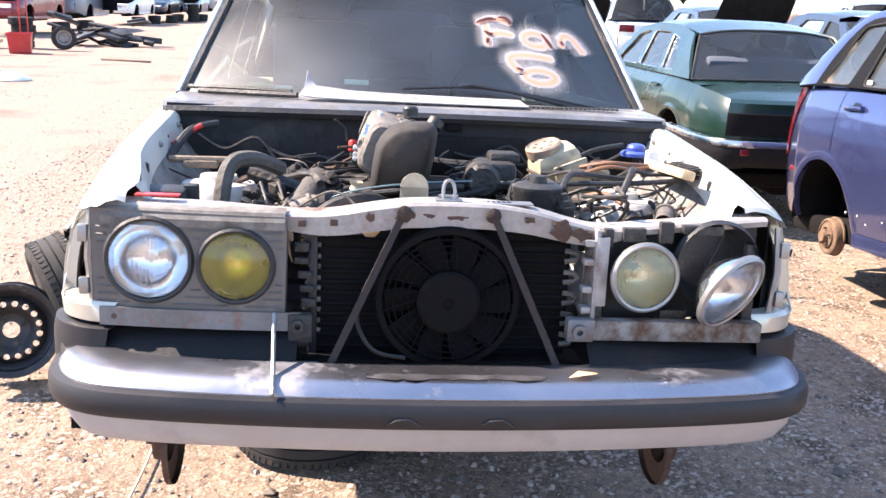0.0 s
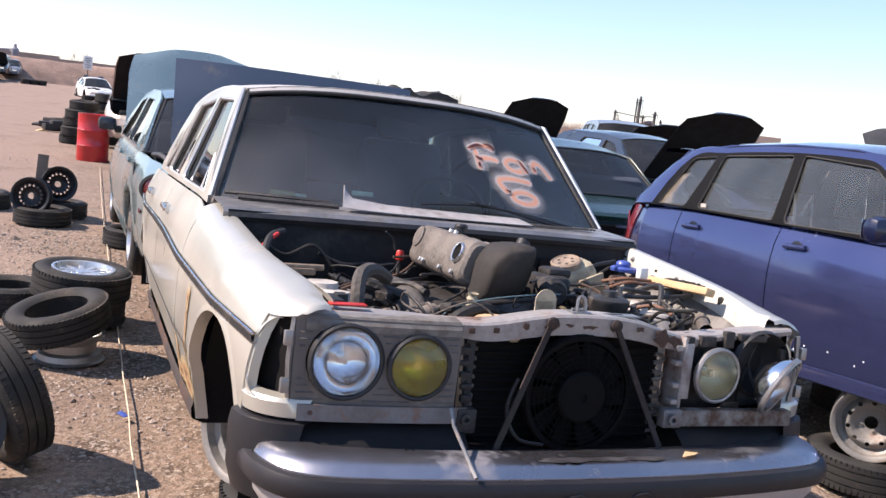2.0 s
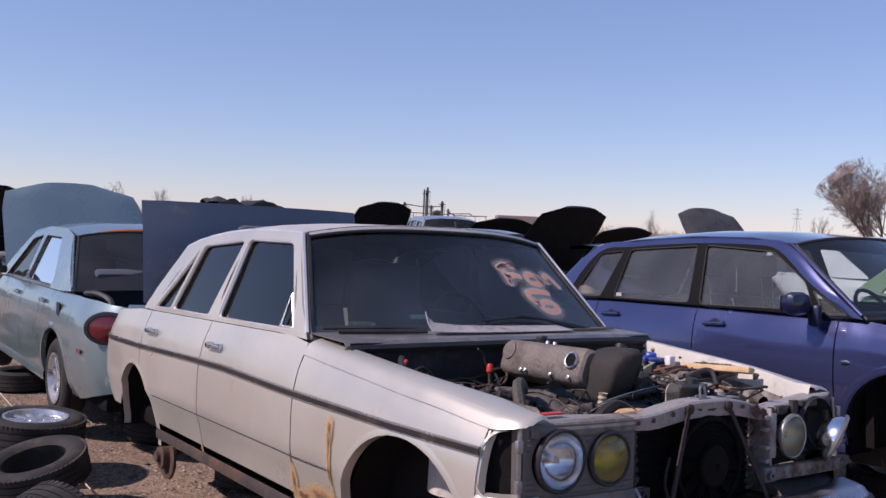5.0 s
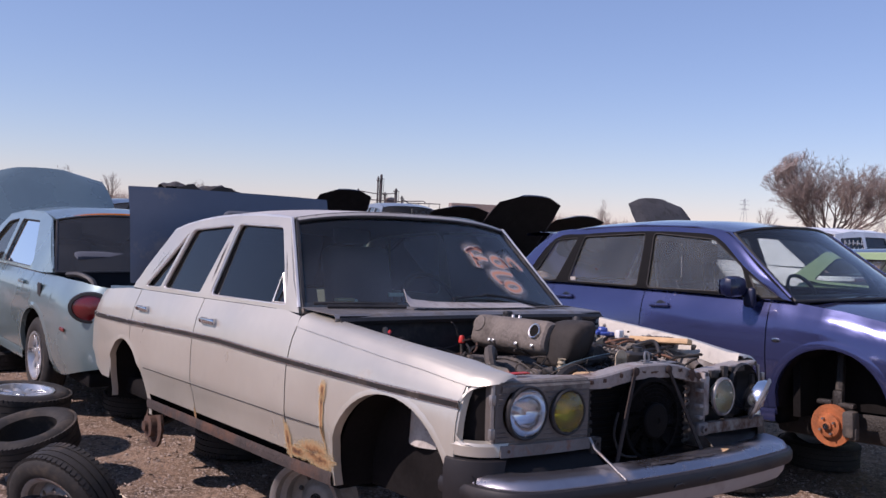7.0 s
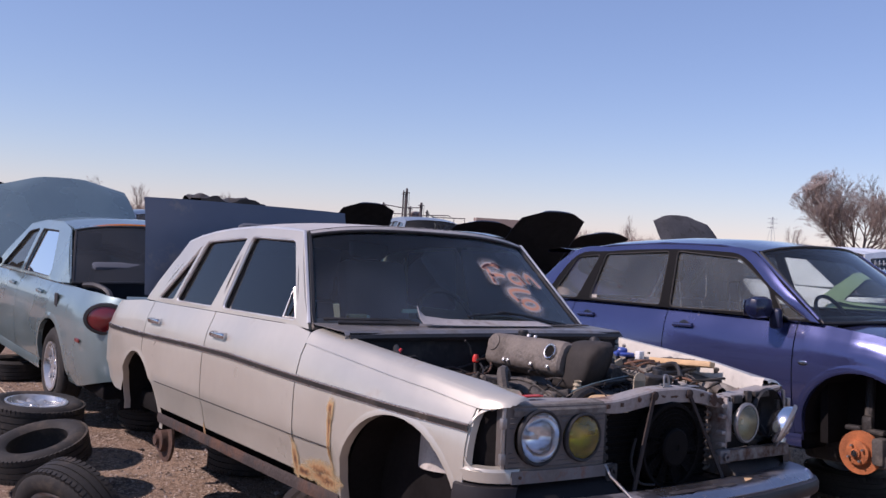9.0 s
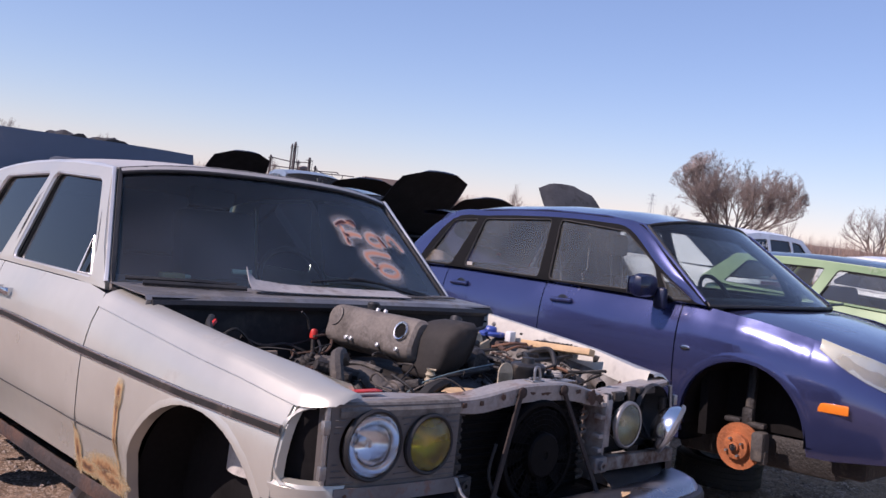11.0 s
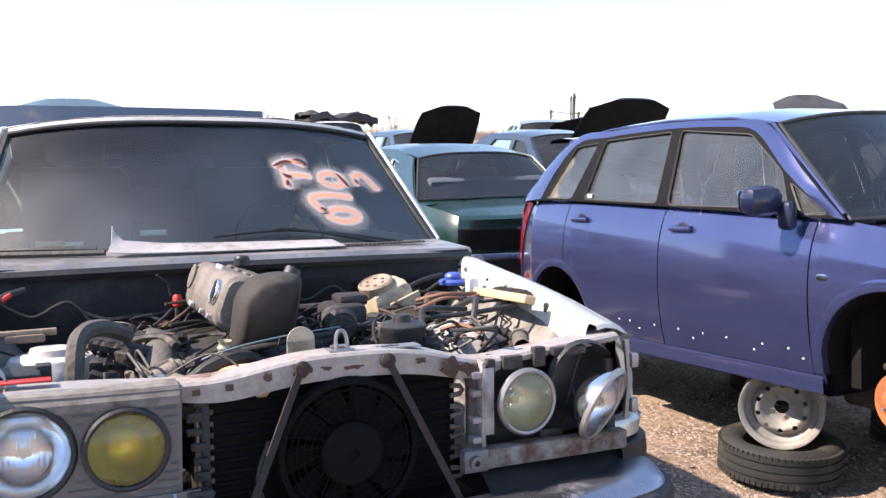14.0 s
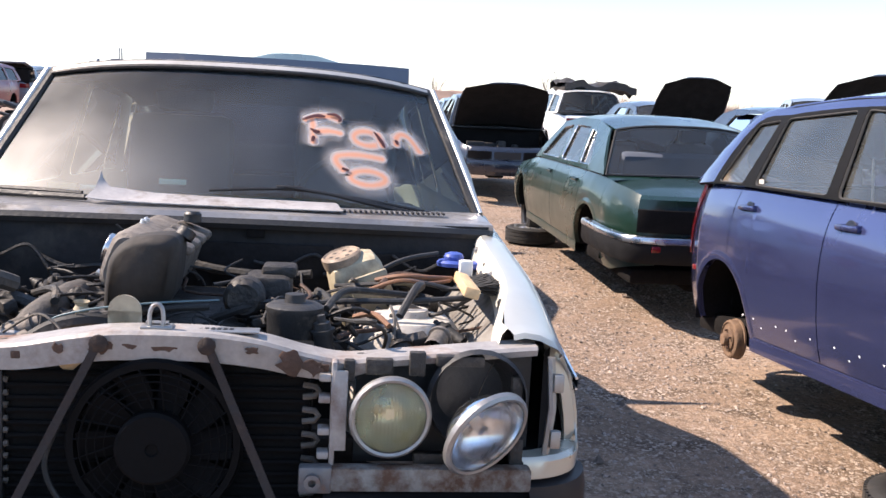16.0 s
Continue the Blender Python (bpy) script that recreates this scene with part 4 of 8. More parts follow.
jb = part("rear_bumper", Geo().loft(wrap(JPLAN, [(0.0, 0.60), (0.035, 0.595), (0.045, 0.56), (0.045, 0.44), (0.02, 0.40), (-0.05, 0.39)])), M_VALANCE, jag, "black bumper with chrome blade")
part("bumper_blade", Geo().loft(wrap(JPLAN, [(0.0, 0.605), (0.045, 0.60), (0.054, 0.585), (0.052, 0.555), (0.04, 0.545)])), M_CHROME, jb, "thin chrome bumper blade")
core = JPLAN[14:37]
part("tail_panel", Geo().loft(wrap(core, [(-0.01, 0.60), (0.0, 0.66), (-0.01, 0.80), (-0.03, 0.87), (-0.08, 0.895)])), M_GREEN, jag)
for sg in (-1, 1):
    seg = [p for p in core if 0.16 < sg * p.x < 0.74]
    part("recess_shade_sheet", Geo().loft(wrap(seg, [(0.004, 0.63), (0.008, 0.64), (0.004, 0.795), (0.0, 0.80)])), M_DARKIN, jag, "black sheet on the panel standing for an empty tail lamp opening")
    part("rear_reflector", Geo().box((sg * 0.60, JL + 0.082, 0.515), (0.085, 0.03, 0.05), bevel=0.008), M_REDLENS, jb, "red bumper reflector")
part("lid_trim", Geo().loft(wrap([p for p in core if abs(p.x) < 0.30], [(-0.005, 0.805), (0.014, 0.80), (0.014, 0.785), (-0.005, 0.78)])), M_CHROME, jag)

# ---- front end of the silver saloon: lamps, beam, cooler, bumper ----


def at(x, y, z, rx=0, ry=0, rz=0):
    return pose(x, y, z, rx, ry, rz)


FACE = pose(0, 0, 0, 90)  # local z towards -y


def lamp(parent, name, c, r, bowl, lens, turn=(0, 0, 0), ribs=18, label="", depth=0.06, rim=None):
    """round lamp: chrome ring, bowl, ribbed glass"""
    m = pose(*c) @ pose(0, 0, 0, *turn) @ FACE
    g = Geo().lathe([(r + 0.006, -0.004), (r + 0.006, 0.006), (r + 0.001, 0.011), (r - 0.004, 0.009), (r - 0.005, 0.0)], m=m, n=40)
    ring = part(name, g, rim or M_CHROME, parent, label)
    g = Geo().lathe([(r - 0.004, 0.004), (r * 0.93, -0.012), (r * 0.72, -depth * 0.62), (r * 0.40, -depth * 0.95), (0.018, -depth), (0.0005, -depth)], m=m, n=36)
    part("reflector", g, bowl, ring)
    g = Geo().lathe([(0.0005, -depth * 0.35), (0.010, -depth * 0.36), (0.012, -depth * 0.95)], m=m, n=12)
    part("bulb", g, M_CHROME, ring)
    # glass with vertical ribs
    rows = []
    n = ribs * 8
    for j in range(13):
        v = -1 + 2 * j / 12
        row = []
        for i in range(n + 1):
            u = -1 + 2 * i / n
            k = math.sqrt(max(1 - v * v, 0))
            x, y = u * k * (r - 0.005), v * (r - 0.005)
            rr = (x * x + y * y) / (r * r)
            row.append((x, y, 0.006 + 0.016 * (1 - rr) + 0.00065 * math.cos(u * k * ribs * math.pi)))
        rows.append(row)
    part("lamp_glass", Geo().loft(rows, m=m), lens, ring, sharp=80).visible_shadow = False
    return ring


# left lamp panel with two round openings and faint horizontal grooves
def lamp_panel():
    x0, x1, z0, z1 = -0.725, -0.333, 0.978, 1.183
    yf = lambda x: -0.045 + 0.035 * ((x1 - x) / (x1 - x0)) ** 2
    hole = lambda cx, cz, r: [(cx + r * math.cos(2 * math.pi * i / 40), cz + r * math.sin(2 * math.pi * i / 40)) for i in range(40)]
    outer = subdivide_loop([(x0, z0), (x1, z0 - 0.002), (x1 + 0.004, z1 - 0.004), (x0 - 0.002, z1)], 0.03)
    h1, h2 = hole(-0.607, 1.082, 0.0915), hole(-0.432, 1.075, 0.0805)
    g = fill_poly(outer, [h1, h2], lambda x, z: (x, yf(x), z))
    for h in (h1, h2):
        g.loft([[(x, yf(x), z) for x, z in h], [(x, yf(x) + 0.03, z) for x, z in h]], close_u=True)
    g.loft([[(x, yf(x), z) for x, z in outer], [(x, yf(x) + 0.05, z) for x, z in outer]], close_u=True)
    p = part("lamp_panel", g, M_PANEL, merc, "grey-brown plastic panel round the lamps")
    for k in range(11):
        z = z0 + 0.012 + k * 0.0155
        runs = []
        seg = []
        for x in np.linspace(x0 + 0.01, x1 - 0.006, 60):
            x = float(x)
            clear = all(math.hypot(x - cx, z - cz) > r for cx, cz, r in ((-0.607, 1.082, 0.100), (-0.432, 1.075, 0.086)))
            if clear:
                seg.append((x, yf(x) - 0.0015, z))
            elif seg:
                runs.append(seg)
                seg = []
        if seg:
            runs.append(seg)
        for r_ in runs:
            if len(r_) > 2:
                part("panel_rib", Geo().tube(r_, 0.0022, 4), M_PANEL, p)
    top = Geo().loft([[(float(x), yf(float(x)) - 0.004, 1.152) for x in np.linspace(x0 + 0.02, x1, 12)], [(float(x), yf(float(x)) - 0.006, 1.168) for x in np.linspace(x0 + 0.02, x1, 12)], [(float(x), yf(float(x)) + 0.006, 1.186) for x in np.linspace(x0 + 0.02, x1, 12)], [(float(x), yf(float(x)) + 0.05, 1.19) for x in np.linspace(x0 + 0.02, x1, 12)]])
    part("panel_top_strip", top, M_SILVER_IN, p, "dusty silver strip")
    return p


lamp_panel()
lamp(merc, "headlamp", (-0.607, -0.032, 1.082), 0.085, M_BULB, G_LENS, rim=M_BLACK, label="round headlamp with ribbed clear glass")
lamp(merc, "fog_lamp", (-0.432, -0.046, 1.075), 0.074, M_YBULB, G_YLENS, rim=M_BLACK, label="round fog lamp with yellow bowl")
lamp(merc, "fog_lamp", (0.422, -0.052, 1.072), 0.070, M_DULLBULB, G_PALELENS, turn=(0, 0, 4), rim=M_STEEL, label="round fog lamp with clouded yellowish bowl")
part("lamp_socket", Geo().lathe([(0.090, 0.01), (0.096, -0.005), (0.086, -0.02), (0.080, -0.05), (0.045, -0.085), (0.0005, -0.09)], m=at(0.585, -0.03, 1.10) @ FACE, n=32), M_BLACK, merc, "empty dark lamp bowl")
lamp(merc, "headlamp", (0.590, -0.105, 1.060), 0.084, M_BULB, G_LENS, turn=(24, 0, 32), rim=M_STEEL, label="headlamp hanging loose from its socket")
part("lamp_wire", Geo().tube(smooth_path([(0.58, 0.02, 1.09), (0.585, -0.03, 1.02), (0.60, -0.06, 1.02), (0.61, -0.07, 1.04)]), 0.004, 6), M_BLACK, merc)

# right lamp carrier: back plate, white side plate, brackets
g = Geo().loft([[(0.36, 0.03, z) for z in (0.96, 1.17)], [(0.52, 0.035, z) for z in (0.96, 1.18)], [(0.70, 0.05, z) for z in (0.97, 1.19)]])
part("lamp_carrier", g, M_BLACK, merc, solid=0.01)
g = Geo().box((0.318, 0.0, 1.07), (0.010, 0.09, 0.20), bevel=0.003).box((0.330, -0.044, 1.08), (0.026, 0.006, 0.15), bevel=0.003)
for z in (0.995, 1.04, 1.10, 1.14):
    g.box((0.302, -0.03, z), (0.022, 0.03, 0.014), bevel=0.003)
part("side_plate", g, M_BEAM, merc, "cream side plate with torn tabs")
for x, z, w, h in ((0.40, 1.158, 0.05, 0.03), (0.47, 1.165, 0.03, 0.045), (0.55, 1.172, 0.09, 0.02), (0.345, 1.15, 0.02, 0.04), (0.66, 1.12, 0.02, 0.05), (0.665, 1.00, 0.025, 0.05), (0.50, 0.985, 0.06, 0.02)):
    part("bracket", Geo().box((x, -0.02, z), (w, 0.02, h), bevel=0.003), M_GRIME, merc)

# corner cavities where the turn signals were: near-black sheets hold their shade
NOSE = {}
for sg in (-1, 1):
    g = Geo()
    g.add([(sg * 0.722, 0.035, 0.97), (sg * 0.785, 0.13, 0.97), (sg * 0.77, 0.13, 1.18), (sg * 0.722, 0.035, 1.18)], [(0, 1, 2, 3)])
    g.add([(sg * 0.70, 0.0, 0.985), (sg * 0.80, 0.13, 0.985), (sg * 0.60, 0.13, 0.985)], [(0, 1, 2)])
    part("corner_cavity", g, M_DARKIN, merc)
    # wing nose rolling over the cavity, with rounded corners of the opening, and the lip below it
    def plan_x(y, z):
        k = max(0.0, (0.09 - y) / 0.135)
        return skin_x(MERC, 0.09, z) - 0.060 * k ** 1.7

    rows = []
    for y in np.linspace(0.080, -0.022 if sg < 0 else 0.025, 10):
        y = float(y)
        k = max(0.0, (0.09 - y) / 0.135)
        drop = 0.010 * k + 0.012 * k ** 6
        xt, nw = plan_x(y, 1.207), 1 - 0.6 * k
        rows.append([(sg * plan_x(y, 1.165), y, 1.165 + 0.022 * k ** 2), (sg * plan_x(y, 1.187), y, 1.188 + 0.004 * k - drop * 0.4), (sg * xt, y, 1.206 - drop), (sg * (xt - 0.03 * nw), y, 1.219 - drop), (sg * (xt - 0.07 * nw), y, 1.224 - drop), (sg * (xt - 0.10 * nw), y, 1.219 - drop)])
    rows.append([(p[0], p[1] - 0.006, min(p[2], max(p[2] - 0.010, 1.186))) for p in rows[-1]])
    NOSE[sg] = rows
    for zc_, up, rz_ in ((1.085, 1, 0.082), (1.04, -1, 0.057)):
        fan_ = [(0.025 + 0.069 * math.cos(a), zc_ + up * rz_ * math.sin(a)) for a in np.linspace(0, math.pi / 2, 8)]
        g = Geo().loft([[(sg * (plan_x(y, z) - 0.001), y, z) for y, z in fan_], [(sg * (plan_x(0.094, z) - 0.001 - 0.02 * (0.094 - y)), 0.5 * (y + 0.096), zc_ + up * rz_ * 1.045 * (0.35 + 0.65 * i / 7)) for i, (y, z) in enumerate(fan_)]])
        part("opening_corner", g, M_SILVER, merc, solid=0.004)
    part("wing_edge", Geo().loft([[(sg * (skin_x(MERC, 0.09, z) + 0.001), 0.094, z), (sg * (skin_x(MERC, 0.09, z) - 0.004), 0.084, z), (sg * (skin_x(MERC, 0.09, z) - 0.026), 0.080, z), (sg * (skin_x(MERC, 0.09, z) - 0.028), 0.088, z)] for z in (0.965, 1.0, 1.04, 1.08, 1.12, 1.16, 1.19)]), M_SILVER, merc)
    rows = []
    for k in np.linspace(0, 1, 12):
        k = float(k)
        y = 0.10 - 0.125 * math.sin(k * math.pi / 2)
        x = 0.817 - 0.137 * (1 - math.cos(k * math.pi / 2))
        rows.append([(sg * (x - 0.03), y + 0.03, 0.990), (sg * (x - 0.006), y + 0.004, 0.987), (sg * (x + 0.001), y, 0.978), (sg * (x - 0.002), y + 0.001, 0.944), (sg * (x - 0.03), y + 0.03, 0.938)])
    part("fender_lip", Geo().loft(rows), M_SILVER, merc)
    # black bumper end wrapping back to the arch
    rows = []
    for k in np.linspace(0, 1, 12):
        k = float(k)
        y = 0.112 - 0.145 * math.sin(k * math.pi / 2)
        x = 0.834 - 0.142 * (1 - math.cos(k * math.pi / 2))
        rows.append([(sg * (x - 0.03), y + 0.02, 0.938), (sg * x, y, 0.932), (sg * (x + 0.006), y, 0.90), (sg * (x + 0.004), y, 0.80), (sg * (x - 0.012), y, 0.745), (sg * (x - 0.05), y + 0.02, 0.74)])
    part("bumper_end", Geo().loft(rows), M_STRIP, merc, "black rubber bumper end")
    g = Geo().tube([(sg * 0.728, 0.0, 0.985), (sg * 0.735, -0.005, 1.08), (sg * 0.728, 0.0, 1.178)], 0.008, 6)
    for z in (1.02, 1.13):
        g.box((sg * 0.742, -0.012, z), (0.02, 0.016, 0.035), bevel=0.003)
    part("signal_bracket", g, M_STEEL, merc)

# strips below the lamps
g = Geo().loft([[(float(x), -0.05 + 0.03 * ((-0.333 - float(x)) / 0.4) ** 2 * (1 if x < 0 else 1), z) for x in np.linspace(-0.71, -0.30, 14)] for z in (0.941, 0.945, 0.976, 0.980)])
ps = part("lower_strip", g, M_LOWSTRIP, merc, "pale metal strip with rust spots", solid=0.006)
for i in range(9):
    g = Geo().lathe([(0.006, 0), (0.006, 0.004), (0.0005, 0.004)], m=at(-0.68 + i * 0.045, -0.048 + 0.02 * (1 - i / 8), 0.961) @ FACE, n=8)
    part("bolt_head", g, M_RUSTDARK, ps)
g = Geo().box((0.49, -0.045, 0.955), (0.40, 0.035, 0.045), bevel=0.006)
part("lower_bar", g, M_RUSTYPAINT, merc, "flaking rusty bar")
part("bar_bracket", Geo().box((0.29, -0.05, 0.955), (0.06, 0.03, 0.05), bevel=0.005).lathe([(0.015, 0), (0.015, 0.012), (0.007, 0.012), (0.007, 0)], m=at(0.285, -0.066, 0.955) @ FACE, n=14), M_LOWSTRIP, merc)
part("bar_bracket", Geo().box((-0.30, -0.045, 0.948), (0.05, 0.03, 0.06), bevel=0.005).lathe([(0.014, 0), (0.014, 0.01), (0.006, 0.01)], m=at(-0.305, -0.06, 0.955) @ FACE, n=14), M_GRIME, merc)
# dark valances between lamps and bumper, black block painting the shaded gap behind the fan
for x0, x1 in ((-0.80, -0.305), (0.305, 0.755)):
    rows = []
    for x in np.linspace(x0, x1, 12):
        x = float(x)
        b = 1 - (abs(x) / 0.8) ** 3
        rows.append([(x * 0.985, 0.12 - 0.12 * b, 0.950), (x, 0.06 - 0.11 * b, 0.935), (x, 0.02 - 0.12 * b, 0.90), (x, -0.01 - 0.13 * b, 0.86), (x, 0.05 - 0.1 * b, 0.76)])
    part("valance", Geo().loft(rows), M_VALANCE, merc, "black plastic valance")
part("gap_shade_block", Geo().box((0, 0.02, 0.83), (0.62, 0.10, 0.09), bevel=0.01), M_FIN, merc)

# upper beam with dip and latch
pts = smooth_path([(-0.70, 0.012, 1.194), (-0.50, 0.008, 1.19), (-0.36, 0.0, 1.183), (-0.25, -0.012, 1.186), (-0.14, -0.022, 1.206), (-0.06, -0.026, 1.216), (0.08, -0.026, 1.216), (0.18, -0.02, 1.204), (0.27, -0.012, 1.180), (0.34, -0.004, 1.168), (0.44, 0.0, 1.176), (0.58, 0.006, 1.188), (0.70, 0.012, 1.198)], 6)
rows = []
for p in pts:
    mid = max(0.0, 1 - (abs(p.x) / 0.40) ** 4)
    h = 0.018 + 0.034 * mid
    rows.append([(p.x, p.y - 0.014, p.z - h), (p.x, p.y - 0.018, p.z - 0.006), (p.x, p.y - 0.012, p.z), (p.x, p.y + 0.05, p.z + 0.002), (p.x, p.y + 0.055, p.z - 0.02), (p.x, p.y + 0.05, p.z - h)])
part("upper_beam", Geo().loft(rows, close_u=True), M_BEAM, merc, "silver cross beam with rust patches")
# holes drawn as dark brown plates on the beam face, depth as colour
for x, z in ((-0.30, 1.165), (-0.235, 1.168), (0.30, 1.155), (0.335, 1.145), (0.20, 1.18)):
    part("beam_hole", Geo().box((x, -0.030, z), (0.016, 0.004, 0.014), bevel=0.002), M_RUSTDARK, merc)
for x, z, w in ((-0.085, 1.19, 0.06), (-0.04, 1.198, 0.04), (0.02, 1.193, 0.06), (0.24, 1.168, 0.08), (0.28, 1.16, 0.05), (0.09, 1.192, 0.04), (-0.16, 1.185, 0.03), (0.17, 1.186, 0.035)):
    rim_ = [(w * 0.36 * (1 + 0.9 * noise.noise((x * 40, math.cos(a) * 1.4, math.sin(a) * 1.4))) * math.cos(a), w * 0.26 * (1 + 0.9 * noise.noise((x * 40 + 9, math.cos(a) * 1.6, math.sin(a) * 1.6))) * math.sin(a)) for a in np.linspace(0, 2 * math.pi, 21)[:-1]]
    g = Geo().loft([[(a, b, 0.0) for a, b in rim_], [(a * 0.9, b * 0.9, 0.0012) for a, b in rim_], [(a * 0.02, b * 0.02, 0.0014) for a, b in rim_]], close_u=True, m=at(x, -0.0415, z) @ FACE)
    part("rust_spot", g, M_RUSTDARK, merc)
g = Geo().tube(smooth_path([(-0.011, -0.02, 1.214), (-0.012, -0.017, 1.240), (-0.008, -0.015, 1.256), (0.0, -0.014, 1.261), (0.008, -0.015, 1.256), (0.012, -0.017, 1.240), (0.011, -0.02, 1.214)], 3), 0.0042, 6)
g.box((0.0, -0.008, 1.2195), (0.055, 0.035, 0.006), bevel=0.002).tube([(-0.020, -0.006, 1.226), (0.020, -0.006, 1.226)], 0.004, 6)
part("hood_latch", g, M_STEEL, merc, "worn steel hood latch loop")
part("beam_plate", Geo().box((0.10, 0.0, 1.2145), (0.16, 0.04, 0.003), bevel=0.001), M_STEEL, merc)
for i in range(6):
    part("plate_mark", Geo().box((0.075 + i * 0.011, 0.0, 1.2168), (0.007, 0.012, 0.001)), M_BLACK, merc)
for sg in (-1, 1):
    g = Geo().loft([[(sg * (0.092 + 0.15 * t) - 0.008, -0.048 - 0.055 * t, 1.198 - 0.325 * t), (sg * (0.092 + 0.15 * t) + 0.008, -0.048 - 0.055 * t, 1.198 - 0.325 * t), (sg * (0.092 + 0.15 * t) + 0.008, -0.042 - 0.055 * t, 1.198 - 0.325 * t), (sg * (0.092 + 0.15 * t) - 0.008, -0.042 - 0.055 * t, 1.198 - 0.325 * t)] for t in (0, 0.5, 1)], close_u=True)
    g.lathe([(0.016, 0), (0.016, 0.006), (0.006, 0.012), (0.0005, 0.012)], m=at(sg * 0.092, -0.046, 1.195) @ FACE, n=12)
    part("fan_strap", g, M_STRAP, merc)

# condenser and radiator, coloured as dark as the deep shade they stand in
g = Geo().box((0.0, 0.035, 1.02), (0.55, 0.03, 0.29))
rad = part("condenser", g, M_FIN, merc, "black condenser with horizontal tubes, deepened with shade")
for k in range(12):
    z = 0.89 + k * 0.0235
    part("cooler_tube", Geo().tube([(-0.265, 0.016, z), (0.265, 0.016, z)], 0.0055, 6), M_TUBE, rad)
for k in range(6):
    z = 0.90 + k * 0.047
    g = Geo().tube([(0.262, 0.014, z), (0.285, 0.012, z + 0.003), (0.292, 0.012, z + 0.012), (0.285, 0.012, z + 0.021), (0.262, 0.014, z + 0.0235)], 0.006, 6)
    part("tube_bend", g, M_ALU, rad)
    g = Geo().tube([(-0.262, 0.014, z + 0.0235), (-0.285, 0.012, z + 0.027), (-0.291, 0.012, z + 0.035), (-0.285, 0.012, z + 0.044), (-0.262, 0.014, z + 0.047)], 0.006, 6)
    part("tube_bend", g, M_ALU, rad)
g = Geo().box((-0.278, 0.03, 1.02), (0.018, 0.05, 0.30), bevel=0.003).box((0.0, 0.03, 1.166), (0.55, 0.05, 0.012), bevel=0.003)
part("condenser_frame", g, M_BLACK, rad)
g = Geo()
rnd = random.Random(4)
for k in range(9):
    z = 0.90 + k * 0.03
    part("torn_tab", Geo().box((-0.295 + rnd.uniform(-0.01, 0.01), -0.005, z), (0.03, 0.012, rnd.uniform(0.012, 0.02)), m=None, bevel=0.002), M_GRIME, rad)
fan = part("electric_fan", Geo().lathe([(0.150, -0.03), (0.155, 0.0), (0.150, 0.012), (0.138, 0.012), (0.136, -0.03)], m=at(0.005, -0.04, 1.015) @ FACE, n=48), M_FANHUB, merc, "round black electric cooling fan, deepened with shade")
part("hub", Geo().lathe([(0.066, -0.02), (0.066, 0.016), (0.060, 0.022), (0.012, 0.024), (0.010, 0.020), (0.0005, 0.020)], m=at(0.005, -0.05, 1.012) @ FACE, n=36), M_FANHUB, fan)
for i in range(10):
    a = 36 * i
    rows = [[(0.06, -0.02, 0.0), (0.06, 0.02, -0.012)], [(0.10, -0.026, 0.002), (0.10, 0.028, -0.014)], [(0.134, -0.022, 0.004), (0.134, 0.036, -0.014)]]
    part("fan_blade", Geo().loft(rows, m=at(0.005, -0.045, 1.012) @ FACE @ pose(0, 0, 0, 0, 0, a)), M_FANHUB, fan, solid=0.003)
for k in (0.085, 0.10, 0.115, 0.128):
    g = Geo().tube([(k * math.cos(t), k * math.sin(t), 0.014) for t in np.linspace(0, 2 * math.pi, 37)[:-1]], 0.0016, 4, close=True, m=at(0.005, -0.04, 1.015) @ FACE)
    part("guard_ring", g, M_FANHUB, fan)
for i in range(24):
    a = 2 * math.pi * i / 24
    g = Geo().tube([(0.066 * math.cos(a), 0.066 * math.sin(a), 0.016), (0.14 * math.cos(a + 0.2), 0.14 * math.sin(a + 0.2), 0.012)], 0.0016, 4, m=at(0.005, -0.04, 1.015) @ FACE)
    part("guard_spoke", g, M_FANHUB, fan)
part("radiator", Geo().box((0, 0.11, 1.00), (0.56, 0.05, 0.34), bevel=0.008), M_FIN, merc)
part("cross_hose", Geo().tube(smooth_path([(-0.29, 0.09, 1.16), (-0.31, 0.03, 1.165), (-0.29, -0.01, 1.155), (-0.25, 0.0, 1.16)]), 0.008, 6), M_CREAMPL, merc)
part("hub_wire", Geo().tube(smooth_path([(-0.16, -0.03, 1.05), (-0.185, -0.035, 0.97), (-0.15, -0.04, 0.90), (-0.08, -0.05, 0.885)]), 0.005, 6), M_HOSE, merc)
part("loose_rod", Geo().tube([(-0.352, -0.075, 0.985), (-0.350, -0.10, 0.95), (-0.340, -0.235, 0.872)], 0.0048, 8), M_STEEL, merc, "bent steel rod leaning on the bumper")

# bumper: ledge, rubber strip, lower face, following a bowed plan
plan = smooth_path([(-0.768, 0.16, 0), (-0.770, 0.05, 0), (-0.756, -0.05, 0), (-0.703, -0.128, 0), (-0.58, -0.165, 0), (-0.30, -0.195, 0), (0, -0.205, 0), (0.30, -0.195, 0), (0.58, -0.165, 0), (0.703, -0.128, 0), (0.756, -0.05, 0), (0.770, 0.05, 0), (0.768, 0.16, 0)], 5)


def along(profile):
    rows = []
    for i, p in enumerate(plan):
        t = (plan[min(i + 1, len(plan) - 1)] - plan[max(i - 1, 0)]).normalized()
        n = Vector((t.y, -t.x, 0))
        rows.append([p + n * (o + 0.03) + Vector((0, 0, z)) for o, z in profile])
    return rows


